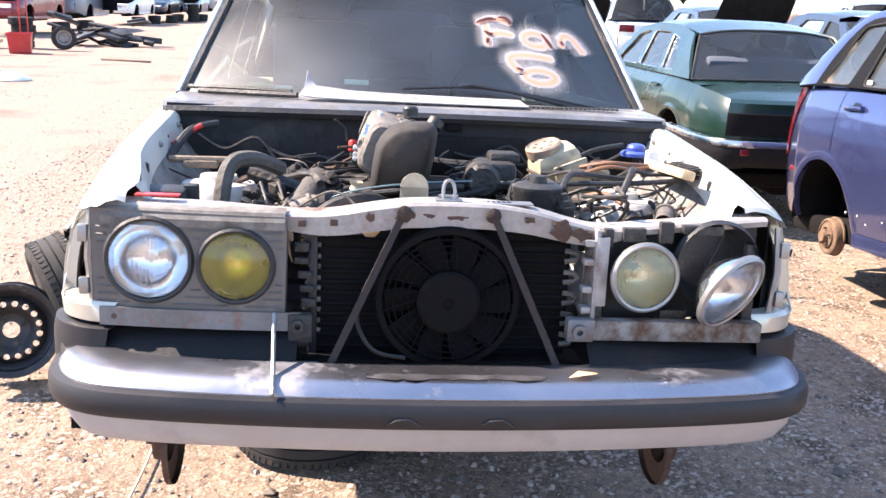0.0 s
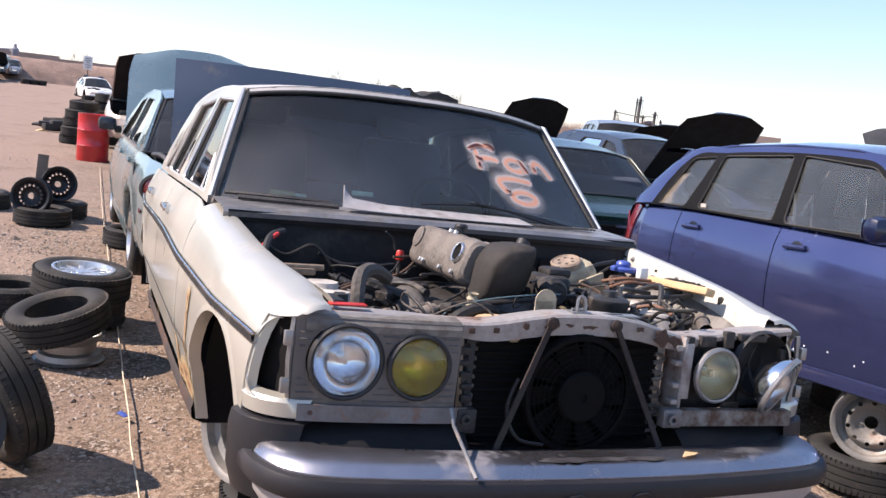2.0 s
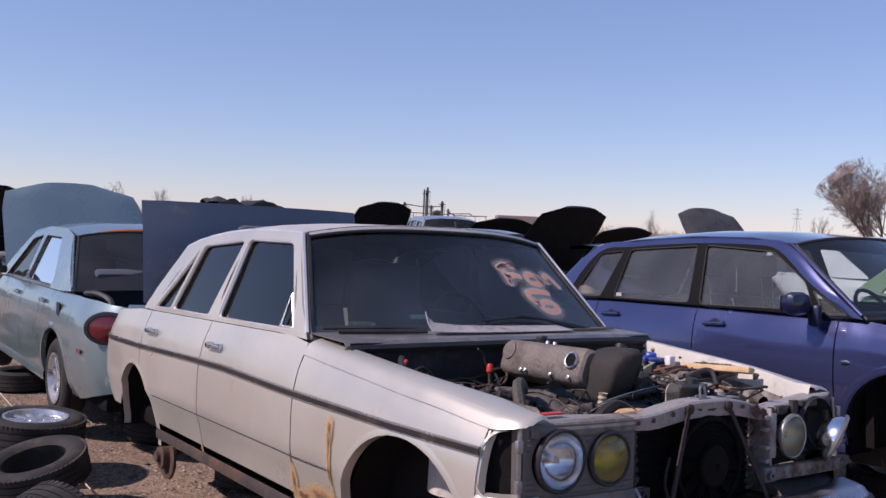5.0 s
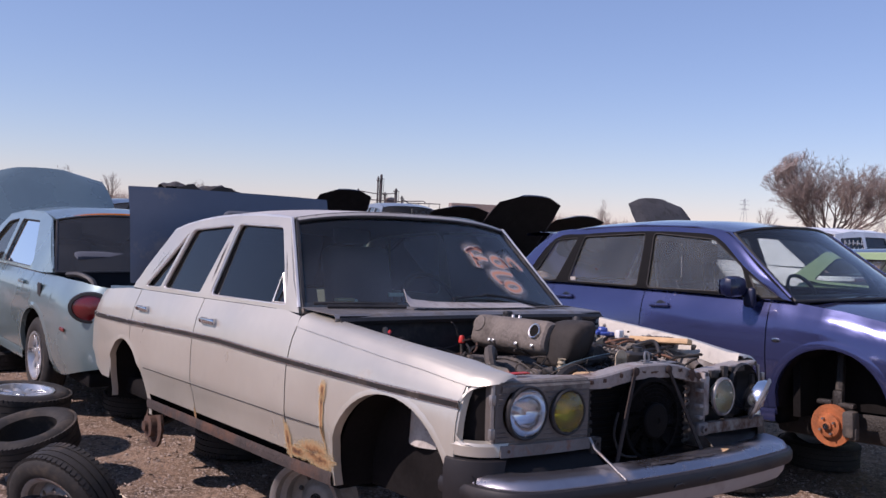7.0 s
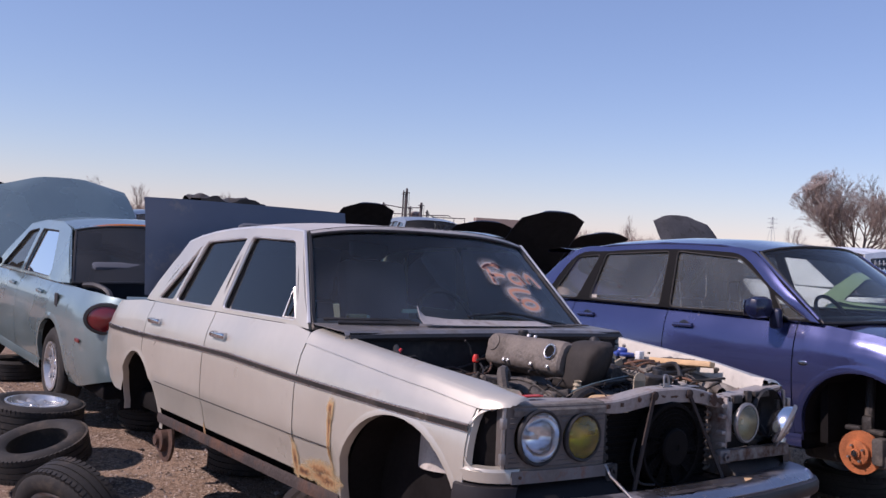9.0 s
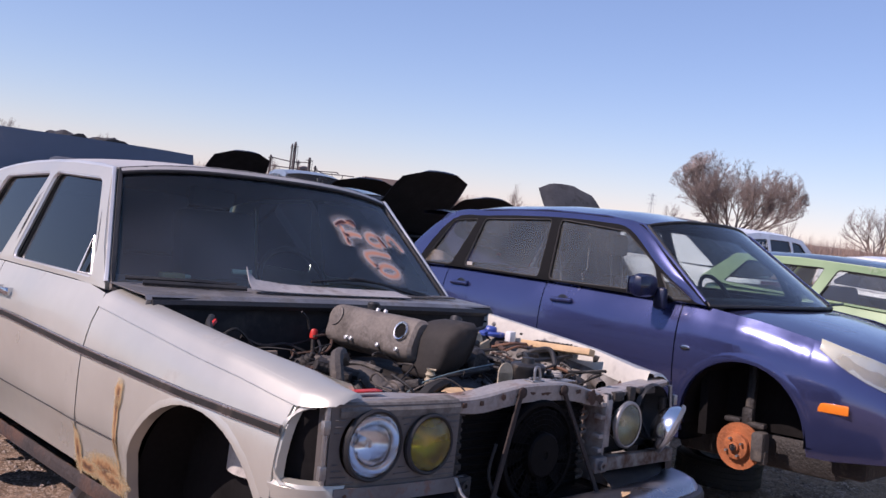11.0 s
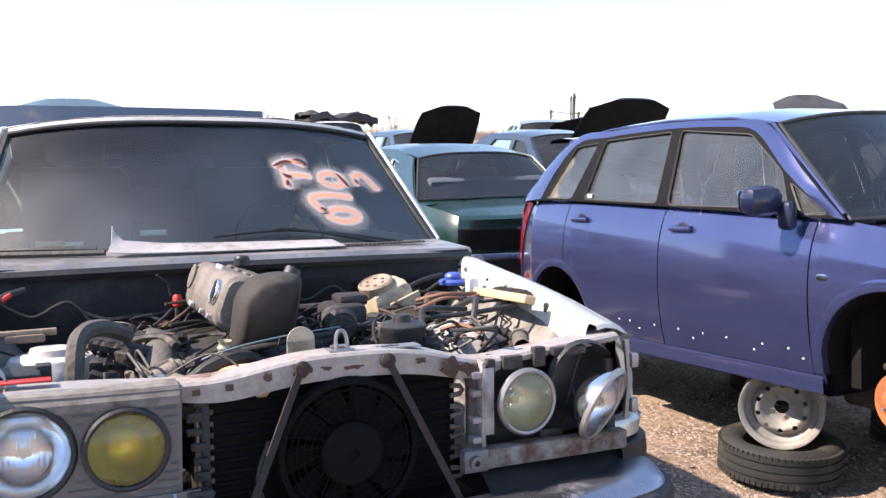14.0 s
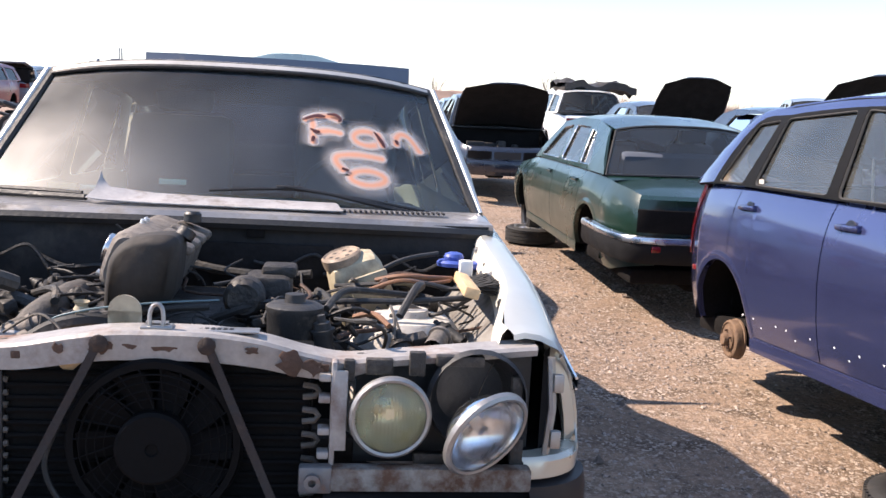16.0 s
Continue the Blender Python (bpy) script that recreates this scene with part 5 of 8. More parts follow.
M_GREASE = mat("greasy_smear", (0.07, 0.068, 0.072), 0.45, 0.4, 0.5, 30)
bump = part("front_bumper", Geo().loft(along([(-0.15, 0.884), (-0.11, 0.895), (-0.035, 0.892), (-0.012, 0.882), (0.0, 0.866), (0.0, 0.855), (-0.02, 0.848)])), M_BUMPER, merc, "worn bumper with dusty chrome ledge")
part("rubber_strip", Geo().loft(along([(-0.005, 0.864), (0.015, 0.859), (0.022, 0.846), (0.022, 0.820), (0.015, 0.809), (-0.02, 0.804)])), M_STRIP, bump, "black rubber strip")
part("lower_face", Geo().loft(along([(-0.015, 0.808), (-0.006, 0.801), (-0.010, 0.772), (-0.028, 0.745), (-0.08, 0.740)])), M_LOWFACE, bump, "dusty silver lower face")
for x in (-0.09, 0.09):
    g = Geo().tube([(x - 0.03, -0.257, 0.823), (x - 0.015, -0.259, 0.832), (x + 0.01, -0.259, 0.834), (x + 0.02, -0.258, 0.828), (x + 0.03, -0.257, 0.820)], 0.0025, 5)
    part("plate_clip", g, M_BLACK, bump)
g = Geo()
rnd = random.Random(9)
for i in range(6):
    x = -0.12 + i * 0.055
    rim_ = [(x + 0.045 * (1 + 0.5 * noise.noise((i, math.cos(a) * 1.3, math.sin(a) * 1.3))) * math.cos(a), -0.185 + 0.016 * (1 + 0.6 * noise.noise((i + 7, math.cos(a) * 1.5, math.sin(a) * 1.5))) * math.sin(a)) for a in np.linspace(0, 2 * math.pi, 17)[:-1]]
    g.loft([[(px_, py_, 0.8935) for px_, py_ in rim_], [(x + (px_ - x) * 0.05, -0.185 + (py_ + 0.185) * 0.05, 0.8937) for px_, py_ in rim_]], close_u=True)
part("grease_smear", g, M_GREASE, bump)
solo("dry_leaf", Geo().loft([[(-0.03, 0, 0), (-0.03, 0.002, 0)], [(0, -0.012, 0.006), (0, 0.016, 0.006)], [(0.035, -0.003, 0.002), (0.035, 0.003, 0.002)]]), M_WOOD, "dry yellow leaf lying on the bumper", "leaf", m=MERC_POSE @ at(0.27, -0.18, 0.897, 0, 0, 20))

# side trim with chrome edge, rust runs, mirror triangle
for sg in (-1, 1):
    pts = [(sg * (skin_x(MERC, y, z) + 0.004), y, z) for y, z in [(float(y), 1.104 + 0.050 * min(1, (float(y) - 0.075) / 1.8) - 0.022 * max(0, (float(y) - 2.3) / 2)) for y in np.linspace(0.085, 4.11, 60)]]
    rows = [[(p[0], p[1], p[2] - 0.013), (p[0] + sg * 0.010, p[1], p[2] - 0.009), (p[0] + sg * 0.012, p[1], p[2] + 0.008), (p[0], p[1], p[2] + 0.013)] for p in pts]
    strip = part("side_trim", Geo().loft(rows), M_RUBBER, merc, "dark side trim strip")
    part("trim_edge", Geo().tube([(p[0] + sg * 0.008, p[1], p[2] + 0.011) for p in pts], 0.0035, 5), M_CHROME, strip)
    part("trim_edge", Geo().tube([(p[0] + sg * 0.008, p[1], p[2] - 0.011) for p in pts], 0.0025, 5), M_CHROME, strip)
    # thin dark tube paints the shadow line under the body crease
    g = Geo().tube([(sg * (skin_x(MERC, float(y), 0.905) + 0.0055), float(y), 0.905) for y in np.linspace(0.86, 2.88, 30)], 0.0022, 4)
    part("crease_shade_line", g, M_GRIME, merc)
    g = Geo().tube([(sg * (skin_x(MERC, float(y), interp(MERC["top"], float(y)) - 0.055) + 0.001), float(y), interp(MERC["top"], float(y)) - 0.055) for y in np.linspace(0.16, 1.12, 20)], 0.002, 4)
    part("shoulder_crease", g, M_LOWFACE, merc)
    g = Geo().tube([(sg * (green_x(MERC, y, z) + 0.003), y, z) for y, z in ((1.36, 1.36), (1.455, 1.49), (1.485, 1.36), (1.36, 1.36))], 0.007, 5)
    part("vent_frame", g, M_BRIGHT, merc)
    for loop in ([(1.315, 1.345), (1.60, 1.732), (1.75, 1.742), (2.145, 1.748), (2.212, 1.345)], [(2.222, 1.345), (2.160, 1.748), (2.45, 1.742), (2.735, 1.722), (2.95, 1.56), (3.19, 1.345)]):
        edge = subdivide_loop(loop, 0.06)
        part("door_seal", Geo().tube([(sg * (green_x(MERC, y, z) + 0.003), y, z) for y, z in edge], 0.005, 5, close=True), M_BLACK, merc)


def rust_mat():
    """brown scale in the middle breaking up into a yellow stain and clean paint"""
    m = bpy.data.materials.new("rust_bloom")
    m.use_nodes = True
    t = m.node_tree
    bs = t.nodes["Principled BSDF"]
    bs.inputs["Roughness"].default_value = 0.75
    uv, sep = t.nodes.new("ShaderNodeUVMap"), t.nodes.new("ShaderNodeSeparateXYZ")
    t.links.new(uv.outputs[0], sep.inputs[0])
    tc, nz = t.nodes.new("ShaderNodeTexCoord"), t.nodes.new("ShaderNodeTexNoise")
    nz.inputs["Scale"].default_value, nz.inputs["Detail"].default_value, nz.inputs["Roughness"].default_value = 55, 6, 0.7
    t.links.new(tc.outputs["Object"], nz.inputs["Vector"])
    ad = t.nodes.new("ShaderNodeMath")
    ad.operation = "MULTIPLY_ADD"
    ad.inputs[1].default_value = 1.1
    t.links.new(nz.outputs["Fac"], ad.inputs[0])
    t.links.new(sep.outputs["Y"], ad.inputs[2])
    col = t.nodes.new("ShaderNodeValToRGB")
    e = col.color_ramp.elements
    e[0].position, e[0].color = 0.55, (0.44, 0.33, 0.18, 1)
    e[1].position, e[1].color = 0.95, (0.10, 0.045, 0.022, 1)
    mid = e.new(0.75)
    mid.color = (0.32, 0.17, 0.07, 1)
    half = t.nodes.new("ShaderNodeMath")
    half.operation = "MULTIPLY"
    half.inputs[1].default_value = 0.66
    t.links.new(ad.outputs[0], half.inputs[0])
    t.links.new(half.outputs[0], col.inputs[0])
    t.links.new(col.outputs[0], bs.inputs["Base Color"])
    al = t.nodes.new("ShaderNodeMapRange")
    al.inputs["From Min"].default_value, al.inputs["From Max"].default_value = 0.56, 1.0
    t.links.new(ad.outputs[0], al.inputs["Value"])
    t.links.new(al.outputs[0], bs.inputs["Alpha"])
    return m


M_BLOOM = rust_mat()


def rust_patch(name, y, z, ry, rz, seed, label="", down=0.0):
    """a rust bloom lying on the left side skin; down draws it out into a run"""
    rings, n = 7, 28
    pts, fade = [], []
    for k in range(rings):
        f = k / (rings - 1)
        for i in range(n):
            a = 2 * math.pi * i / n
            w = max(f, 0.02) * (1 + 0.30 * noise.noise((seed * 3.1 + math.cos(a) * 1.6, math.sin(a) * 1.6, 0)))
            dy, dz = ry * w * math.cos(a), rz * w * math.sin(a)
            if dz < 0:
                dz -= down * w * abs(math.sin(a)) ** 3
            pts.append((-(skin_x(MERC, y + dy, z + dz) + 0.0085), y + dy, z + dz))
            fade.append(1 - f)
    me = bpy.data.meshes.new(name)
    me.from_pydata(pts, [], [(k * n + i, k * n + (i + 1) % n, (k + 1) * n + (i + 1) % n, (k + 1) * n + i) for k in range(rings - 1) for i in range(n)])
    uvl = me.uv_layers.new(name="UVMap")
    for lp in me.loops:
        uvl.data[lp.index].uv = (0, fade[lp.vertex_index])
    me.materials.append(M_BLOOM)
    ob = new(name, me)
    ob.parent = merc
    if label:
        ob["label"] = label


rust_patch("rust_spot", 0.862, 1.050, 0.034, 0.050, 1, "round rust blister")
rust_patch("rust_run", 0.866, 1.00, 0.022, 0.06, 2, "yellow rust run", 0.24)
rust_patch("rust_patch", 0.955, 0.785, 0.16, 0.065, 3, "brown rust along the wing's lower edge")
rust_patch("rust_patch", 0.92, 0.760, 0.13, 0.045, 4)
rust_patch("rust_patch", 1.165, 0.80, 0.034, 0.095, 5)
rust_patch("rust_patch", 1.10, 0.765, 0.13, 0.035, 7)
rust_patch("rust_patch", 2.185, 0.745, 0.016, 0.045, 6)

# wheel hubs, brake parts and stands seen in the arches
for yc, zc, drop in ((0.455, 0.70, -0.21), (3.26, 0.66, -0.16)):
    for sg in (-1, 1):
        hub = part("brake_disc", Geo().lathe([(0.135, -0.008), (0.135, 0.008), (0.075, 0.010), (0.070, 0.045), (0.032, 0.05), (0.030, 0.07), (0.0005, 0.07)], m=at(sg * 0.66, yc, zc + drop) @ pose(0, 0, 0, 0, 90 * sg), n=32), M_RUSTDARK, merc, "rusty brake disc")
        part("suspension_arm", Geo().tube([(sg * 0.64, yc, zc + drop), (sg * 0.3, yc + 0.1, zc - 0.05)], 0.025, 8).tube([(sg * 0.62, yc + 0.05, zc + drop), (sg * 0.55, yc + 0.06, zc + 0.25)], 0.028, 8), M_GRIME, merc)

# ---- engine bay of the silver saloon ----
FW = 0.90
M_CAST = mat("dusty_grey_casting", (0.075, 0.066, 0.058), 0.75, 0.1, 0.4, 16, 0.3, 60, (0.15, 0.125, 0.10), 0.3, 10)
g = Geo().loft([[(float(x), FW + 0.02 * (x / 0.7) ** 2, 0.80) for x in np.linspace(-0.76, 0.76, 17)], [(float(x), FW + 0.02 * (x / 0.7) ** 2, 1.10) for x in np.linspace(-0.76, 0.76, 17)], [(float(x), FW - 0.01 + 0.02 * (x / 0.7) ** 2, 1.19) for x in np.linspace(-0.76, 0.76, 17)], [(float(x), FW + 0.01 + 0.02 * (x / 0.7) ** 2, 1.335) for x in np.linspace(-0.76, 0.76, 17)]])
# near-black base with paler brownish patches
M_FIRE = mat("near_black_bulkhead", (0.026, 0.025, 0.025), 0.8, 0.0, 0.4, 4, 0.2, 30, (0.09, 0.078, 0.066), 0.22, 3, spec=0.2)
part("bulkhead", g, M_FIRE, merc, "near-black bulkhead with paler patches")
# hole drawn as a near-black plate, its shade as colour
part("bulkhead_hole", Geo().box((0.10, FW - 0.006, 1.30), (0.05, 0.012, 0.034), bevel=0.004), M_DARKIN, merc)
# cowl: front lip, grey top with strips, silver trim pieces
rows = []
for x in np.linspace(-0.775, 0.775, 21):
    x = float(x)
    b = 1 - (x / 0.775) ** 2
    k = 0.010 * (1 - b)
    rows.append([(x, FW - 0.005 + 0.05 * (1 - b), 1.318 - k), (x, FW - 0.010 + 0.05 * (1 - b), 1.334 - k), (x, FW + 0.004 + 0.05 * (1 - b), 1.347 - k), (x, 0.97 + 0.08 * (1 - b), 1.352 - k), (x, 1.078 + 0.15 * (1 - b), 1.360 - k)])
part("cowl_top", Geo().loft(rows), M_COWL, merc, "mottled grey cowl panel", solid=0.004)
part("cowl_seal", Geo().tube([(float(x), FW - 0.012 + 0.05 * (x / 0.8) ** 2, 1.322 - 0.010 * (x / 0.8) ** 2) for x in np.linspace(-0.76, 0.76, 21)], 0.016, 6), M_BLACK, merc)
g = Geo()
for k in range(21):
    x = 0.33 + k * 0.0155
    g.box((x, 1.01 + 0.07 * (x / 0.8) ** 2, 1.3585), (0.007, 0.05, 0.006), bevel=0.001)
part("vent_grille", g, M_BLACK, merc, "black slotted vent")
g = Geo().loft([[(-0.353, 1.072, 1.440), (-0.356, 1.056, 1.416), (-0.362, 1.030, 1.388), (-0.375, 0.985, 1.368)], [(-0.347, 1.066, 1.420), (-0.346, 1.050, 1.402), (-0.350, 1.020, 1.382), (-0.356, 0.978, 1.366)],
                [(-0.325, 1.050, 1.396), (-0.325, 1.036, 1.388), (-0.326, 1.008, 1.376), (-0.328, 0.968, 1.364)], [(-0.20, 1.036, 1.384), (-0.20, 1.022, 1.380), (-0.20, 0.996, 1.372), (-0.20, 0.955, 1.362)],
                [(0.02, 1.030, 1.380), (0.02, 1.018, 1.377), (0.02, 0.990, 1.370), (0.02, 0.948, 1.361)], [(0.32, 1.050, 1.376), (0.325, 1.038, 1.373), (0.33, 1.005, 1.368), (0.34, 0.965, 1.360)]])
part("cowl_cover", g, M_COVER, merc, "torn pale cover strip, one end bent up", solid=0.003)
part("wiper", Geo().tube(smooth_path([(-0.74, 1.19, 1.372), (-0.55, 1.10, 1.376), (-0.40, 1.05, 1.374)]), 0.008, 6).tube([(-0.70, 1.14, 1.362), (-0.38, 1.01, 1.366)], 0.010, 6), M_BLACK, merc)
part("dash_paper", Geo().box((-0.46, 1.36, 1.372), (0.08, 0.03, 0.012), bevel=0.002).box((-0.20, 1.36, 1.40), (0.085, 0.012, 0.018), bevel=0.002), M_WHITEPL, merc, "scraps of white paper on the dashboard")
part("dash_scrap", Geo().box((-0.52, 1.30, 1.375), (0.09, 0.04, 0.025), m=None, bevel=0.006), M_WOOD, merc)

# inner fenders and flanges
for sg in (-1, 1):
    rows, crown = [], []
    for y in [0.03] + [float(v) for v in np.linspace(0.088, 1.16, 15)]:
        y = float(y)
        zt = interp(MERC["top"], max(y, 0.09))
        xo = skin_x(MERC, max(y, 0.09), zt)
        wd = 0.10 - 0.034 * min(1.0, max(0.0, (y - 0.09) / 0.25))
        if y > 0.05:
            crown.append([(sg * (skin_x(MERC, y, zt - 0.042) + 0.0015), y, zt - 0.042), (sg * (skin_x(MERC, y, zt - 0.019) + 0.0015), y, zt - 0.019), (sg * xo, y, zt - 0.001), (sg * (xo - 0.30 * wd), y, zt + 0.011), (sg * (xo - 0.80 * wd), y, zt + 0.021), (sg * (xo - wd), y, zt + 0.018)])
        xo, zt = xo - wd, zt + 0.018
        rows.append([(sg * xo, y, zt), (sg * (xo - 0.010), y, zt - 0.012), (sg * (xo - 0.020), y, zt - 0.066), (sg * (xo - 0.030), y, zt - 0.085), (sg * 0.60, y, 1.10), (sg * 0.575, y, 1.02), (sg * 0.55, y, 0.82)])
    proud = (0.007, 0.007, 0.005, 0.002, 0.0, 0.0)
    part("fender_crown", Geo().loft([[(p[0] + sg * d, p[1], p[2] + d * 0.3) for p, d in zip(r, proud)] for r in NOSE[sg][::-1] + crown[1:]]), M_SILVER, merc)
    part("fender_flange", Geo().loft([[(r[0][0], r[0][1], r[0][2]), r[1], (r[2][0] - sg * 0.004, r[2][1], r[2][2])] for r in rows]), M_FLANGE, merc, "pale painted flange with bolts")
    part("inner_fender", Geo().loft([r[2:] for r in rows]), M_SILVER_IN, merc, "dusty silver inner fender, darkened with the bay's shade")
    for k, y in enumerate((0.30, 0.42, 0.50, 0.62, 0.70, 0.81, 0.92, 1.02)):
        zt = interp(MERC["top"], y) + 0.018
        xo = skin_x(MERC, y, zt - 0.018) - 0.066 - 0.014
        # slots are near-black slips, the shade within them painted
        part("flange_slot", Geo().box((0, 0, 0), (0.004, 0.016 if k % 3 else 0.03, 0.010), m=at(sg * xo, y, zt - 0.034 - 0.012 * (k % 2), 0, sg * 10), bevel=0.001), M_DARKIN, merc)
    for y in (0.24, 0.57, 0.86):
        zt = interp(MERC["top"], y) + 0.018
        xo = skin_x(MERC, y, zt - 0.018) - 0.066 - 0.014
        part("flange_bolt", Geo().lathe([(0.010, 0), (0.010, 0.003), (0.006, 0.004), (0.006, 0.009), (0.0005, 0.010)], m=at(sg * xo, y, zt - 0.030, 0, -90 * sg), n=10), M_STEEL, merc)
    part("hinge_bump", Geo().box((sg * 0.69, 0.29, 1.222), (0.03, 0.035, 0.03), bevel=0.008), M_BLACK, merc)
# near-black sheet puts in the shade at the bottom of the bay
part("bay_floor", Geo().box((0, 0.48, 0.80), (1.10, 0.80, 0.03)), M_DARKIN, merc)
part("cross_member", Geo().box((0, 0.40, 0.86), (1.0, 0.16, 0.10), bevel=0.03), M_GRIME, merc)
# strut towers
part("strut_tower", Geo().lathe([(0.13, 0.86), (0.12, 1.10), (0.09, 1.145), (0.05, 1.15), (0.045, 1.165), (0.0005, 1.165)], m=at(-0.545, 0.50, 0.02), n=28), M_TOWER, merc, "pale dusty strut tower")
part("strut_tower", Geo().lathe([(0.15, 0.86), (0.135, 1.12), (0.10, 1.165), (0.05, 1.17), (0.045, 1.185), (0.0005, 1.185)], m=at(0.49, 0.42, 0), n=28), M_TOWER, merc, "pale dusty strut tower")

# engine block and valve cover
part("engine_block", Geo().box((-0.06, 0.52, 0.99), (0.40, 0.62, 0.34), bevel=0.04).box((-0.28, 0.50, 1.06), (0.14, 0.5, 0.12), bevel=0.03).box((0.16, 0.52, 1.05), (0.12, 0.5, 0.16), bevel=0.03), M_GRIME, merc, "oily engine block")
TILT = at(-0.108, 0.575, 1.268, 0, 20, 0)
prof = []
for y, k in ((-0.225, 0.84), (-0.215, 0.96), (-0.19, 1.0), (0.195, 1.0), (0.215, 0.96), (0.225, 0.82)):
    ring = []
    for i in range(20):
        a = 2 * math.pi * i / 20
        cx, cz = math.cos(a), math.sin(a)
        ring.append((0.076 * k * math.copysign(abs(cx) ** 0.5, cx), y, 0.070 * k * math.copysign(abs(cz) ** 0.5, cz)))
    prof.append(ring)
g = Geo().loft(prof, close_u=True, m=TILT)
n0 = len(g.v)
g.f.append(tuple(range(n0 - 20, n0)))
g.f.append(tuple(range(20))[::-1])
for y in (-0.14, -0.04, 0.06, 0.16):
    g.box((0.045, y, 0.066), (0.09, 0.055, 0.025), m=TILT, bevel=0.011)
cover = part("valve_cover", g, M_ALU, merc, "grimy cast aluminium valve cover")
for y in (-0.175, -0.08, 0.06, 0.085):
    part("cover_bolt", Geo().lathe([(0.007, -0.004), (0.007, 0.005), (0.0045, 0.006), (0.004, 0.003), (0.0005, 0.003)], m=TILT @ at(-0.077, y, -0.048, 0, -90, 0), n=12), M_BRIGHT, cover)
for y in (-0.03, 0.01):
    part("cover_bolt", Geo().lathe([(0.007, -0.004), (0.007, 0.006), (0.0045, 0.007), (0.0005, 0.003)], m=TILT @ at(-0.052, y, 0.068), n=12), M_BRIGHT, cover)
part("filler_ring", Geo().lathe([(0.031, -0.004), (0.031, 0.006), (0.029, 0.008), (0.0245, 0.007), (0.0235, -0.01)], m=TILT @ at(-0.077, -0.17, 0.012, 0, -90, 0), n=24), M_CHROME, cover)
# flat near-black disc paints the shade inside the filler
part("filler_hole", Geo().lathe([(0.0240, 0.0015), (0.0005, 0.0015)], m=TILT @ at(-0.077, -0.17, 0.012, 0, -90, 0), n=24), M_DARKIN, cover)
part("round_emblem", Geo().lathe([(0.034, 0), (0.034, 0.004), (0.030, 0.005), (0.0005, 0.004)], m=TILT @ at(-0.076, 0.18, 0.018, 0, -90, 0), n=24), M_ALU, cover)
part("cover_cap", Geo().lathe([(0.022, 0), (0.022, 0.02), (0.017, 0.026), (0.0005, 0.026)], m=at(-0.045, 0.72, 1.338), n=16), M_BLACK, cover)

# black air duct in front of the cover
rows = []
for t in np.linspace(0, 1, 11):
    t = float(t)
    y = 0.245 + 0.15 * t
    k = min(1.0, 0.80 + 1.1 * t) - 0.10 * max(0.0, t - 0.6)
    ring = []
    for i in range(24):
        a = 2 * math.pi * i / 24
        cx, cz = math.cos(a), math.sin(a)
        ring.append((-0.082 + 0.072 * k * math.copysign(abs(cx) ** 0.62, cx) + 0.022 * cz * k, y - 0.03 * cz - 0.012 * (1 - abs(cz)) * (1 - t), 1.262 + 0.092 * k * math.copysign(abs(cz) ** 0.55, cz) + 0.012 * cx))
    rows.append(ring)
g = Geo().loft(rows, close_u=True)
g.f.append(tuple(range(24))[::-1])
g.f.append(tuple(range(len(g.v) - 24, len(g.v))))
part("air_duct", g, M_DUCT, merc, "big dusty dark air duct", sharp=80)
part("duct_boss", Geo().lathe([(0.02, 0), (0.02, 0.02), (0.014, 0.022), (0.0005, 0.022)], m=at(-0.01, 0.34, 1.340, -20, 30), n=14), M_BLACK, merc)

# reservoirs, distributor, canister
TANK = at(0.385, 0.70, 1.19, 8, -20, 6)
g = Geo().box((0, 0, 0), (0.165, 0.15, 0.17), m=TANK, bevel=0.032, taper=0.80).box((0.02, -0.078, 0.0), (0.10, 0.012, 0.10), m=TANK, bevel=0.005).tube([(0.09, 0, -0.02), (0.12, 0, -0.03), (0.15, 0.02, -0.06)], 0.012, 10, m=TANK)
res = part("coolant_tank", g, M_OLDPL, merc, "yellowed plastic coolant tank, leaning over")
cap = part("tank_cap", Geo().lathe([(0.050, 0.070), (0.052, 0.084), (0.052, 0.096), (0.046, 0.101), (0.042, 0.097), (0.0005, 0.097)], m=TANK @ at(-0.022, 0, 0), n=28), M_CAPTAN, res, "brown screw cap with dimples")
# dimples drawn as flat black discs, the shade in them as colour
g = Geo()
for a in range(6):
    g.lathe([(0.006, 0.0975), (0.0005, 0.0978)], m=TANK @ at(-0.022 + 0.026 * math.cos(a * 1.05), 0.026 * math.sin(a * 1.05), 0), n=8)
part("cap_dimples", g, M_HOSE, cap)
part("fuel_distributor", Geo().box((0.165, 0.48, 1.205), (0.11, 0.12, 0.09), bevel=0.02).lathe([(0.045, 0), (0.045, 0.05), (0.034, 0.065), (0.0005, 0.065)], m=at(0.12, 0.40, 1.21) @ FACE, n=24).box((0.19, 0.49, 1.255), (0.08, 0.08, 0.03), bevel=0.01), M_GRIME, merc, "grimy fuel distributor")
part("canister", Geo().lathe([(0.056, 1.10), (0.057, 1.205), (0.060, 1.21), (0.060, 1.22), (0.050, 1.226), (0.022, 1.228), (0.020, 1.245), (0.0005, 1.246)], m=at(0.235, 0.23, 0), n=32), M_BLACK, merc, "round black filter canister")
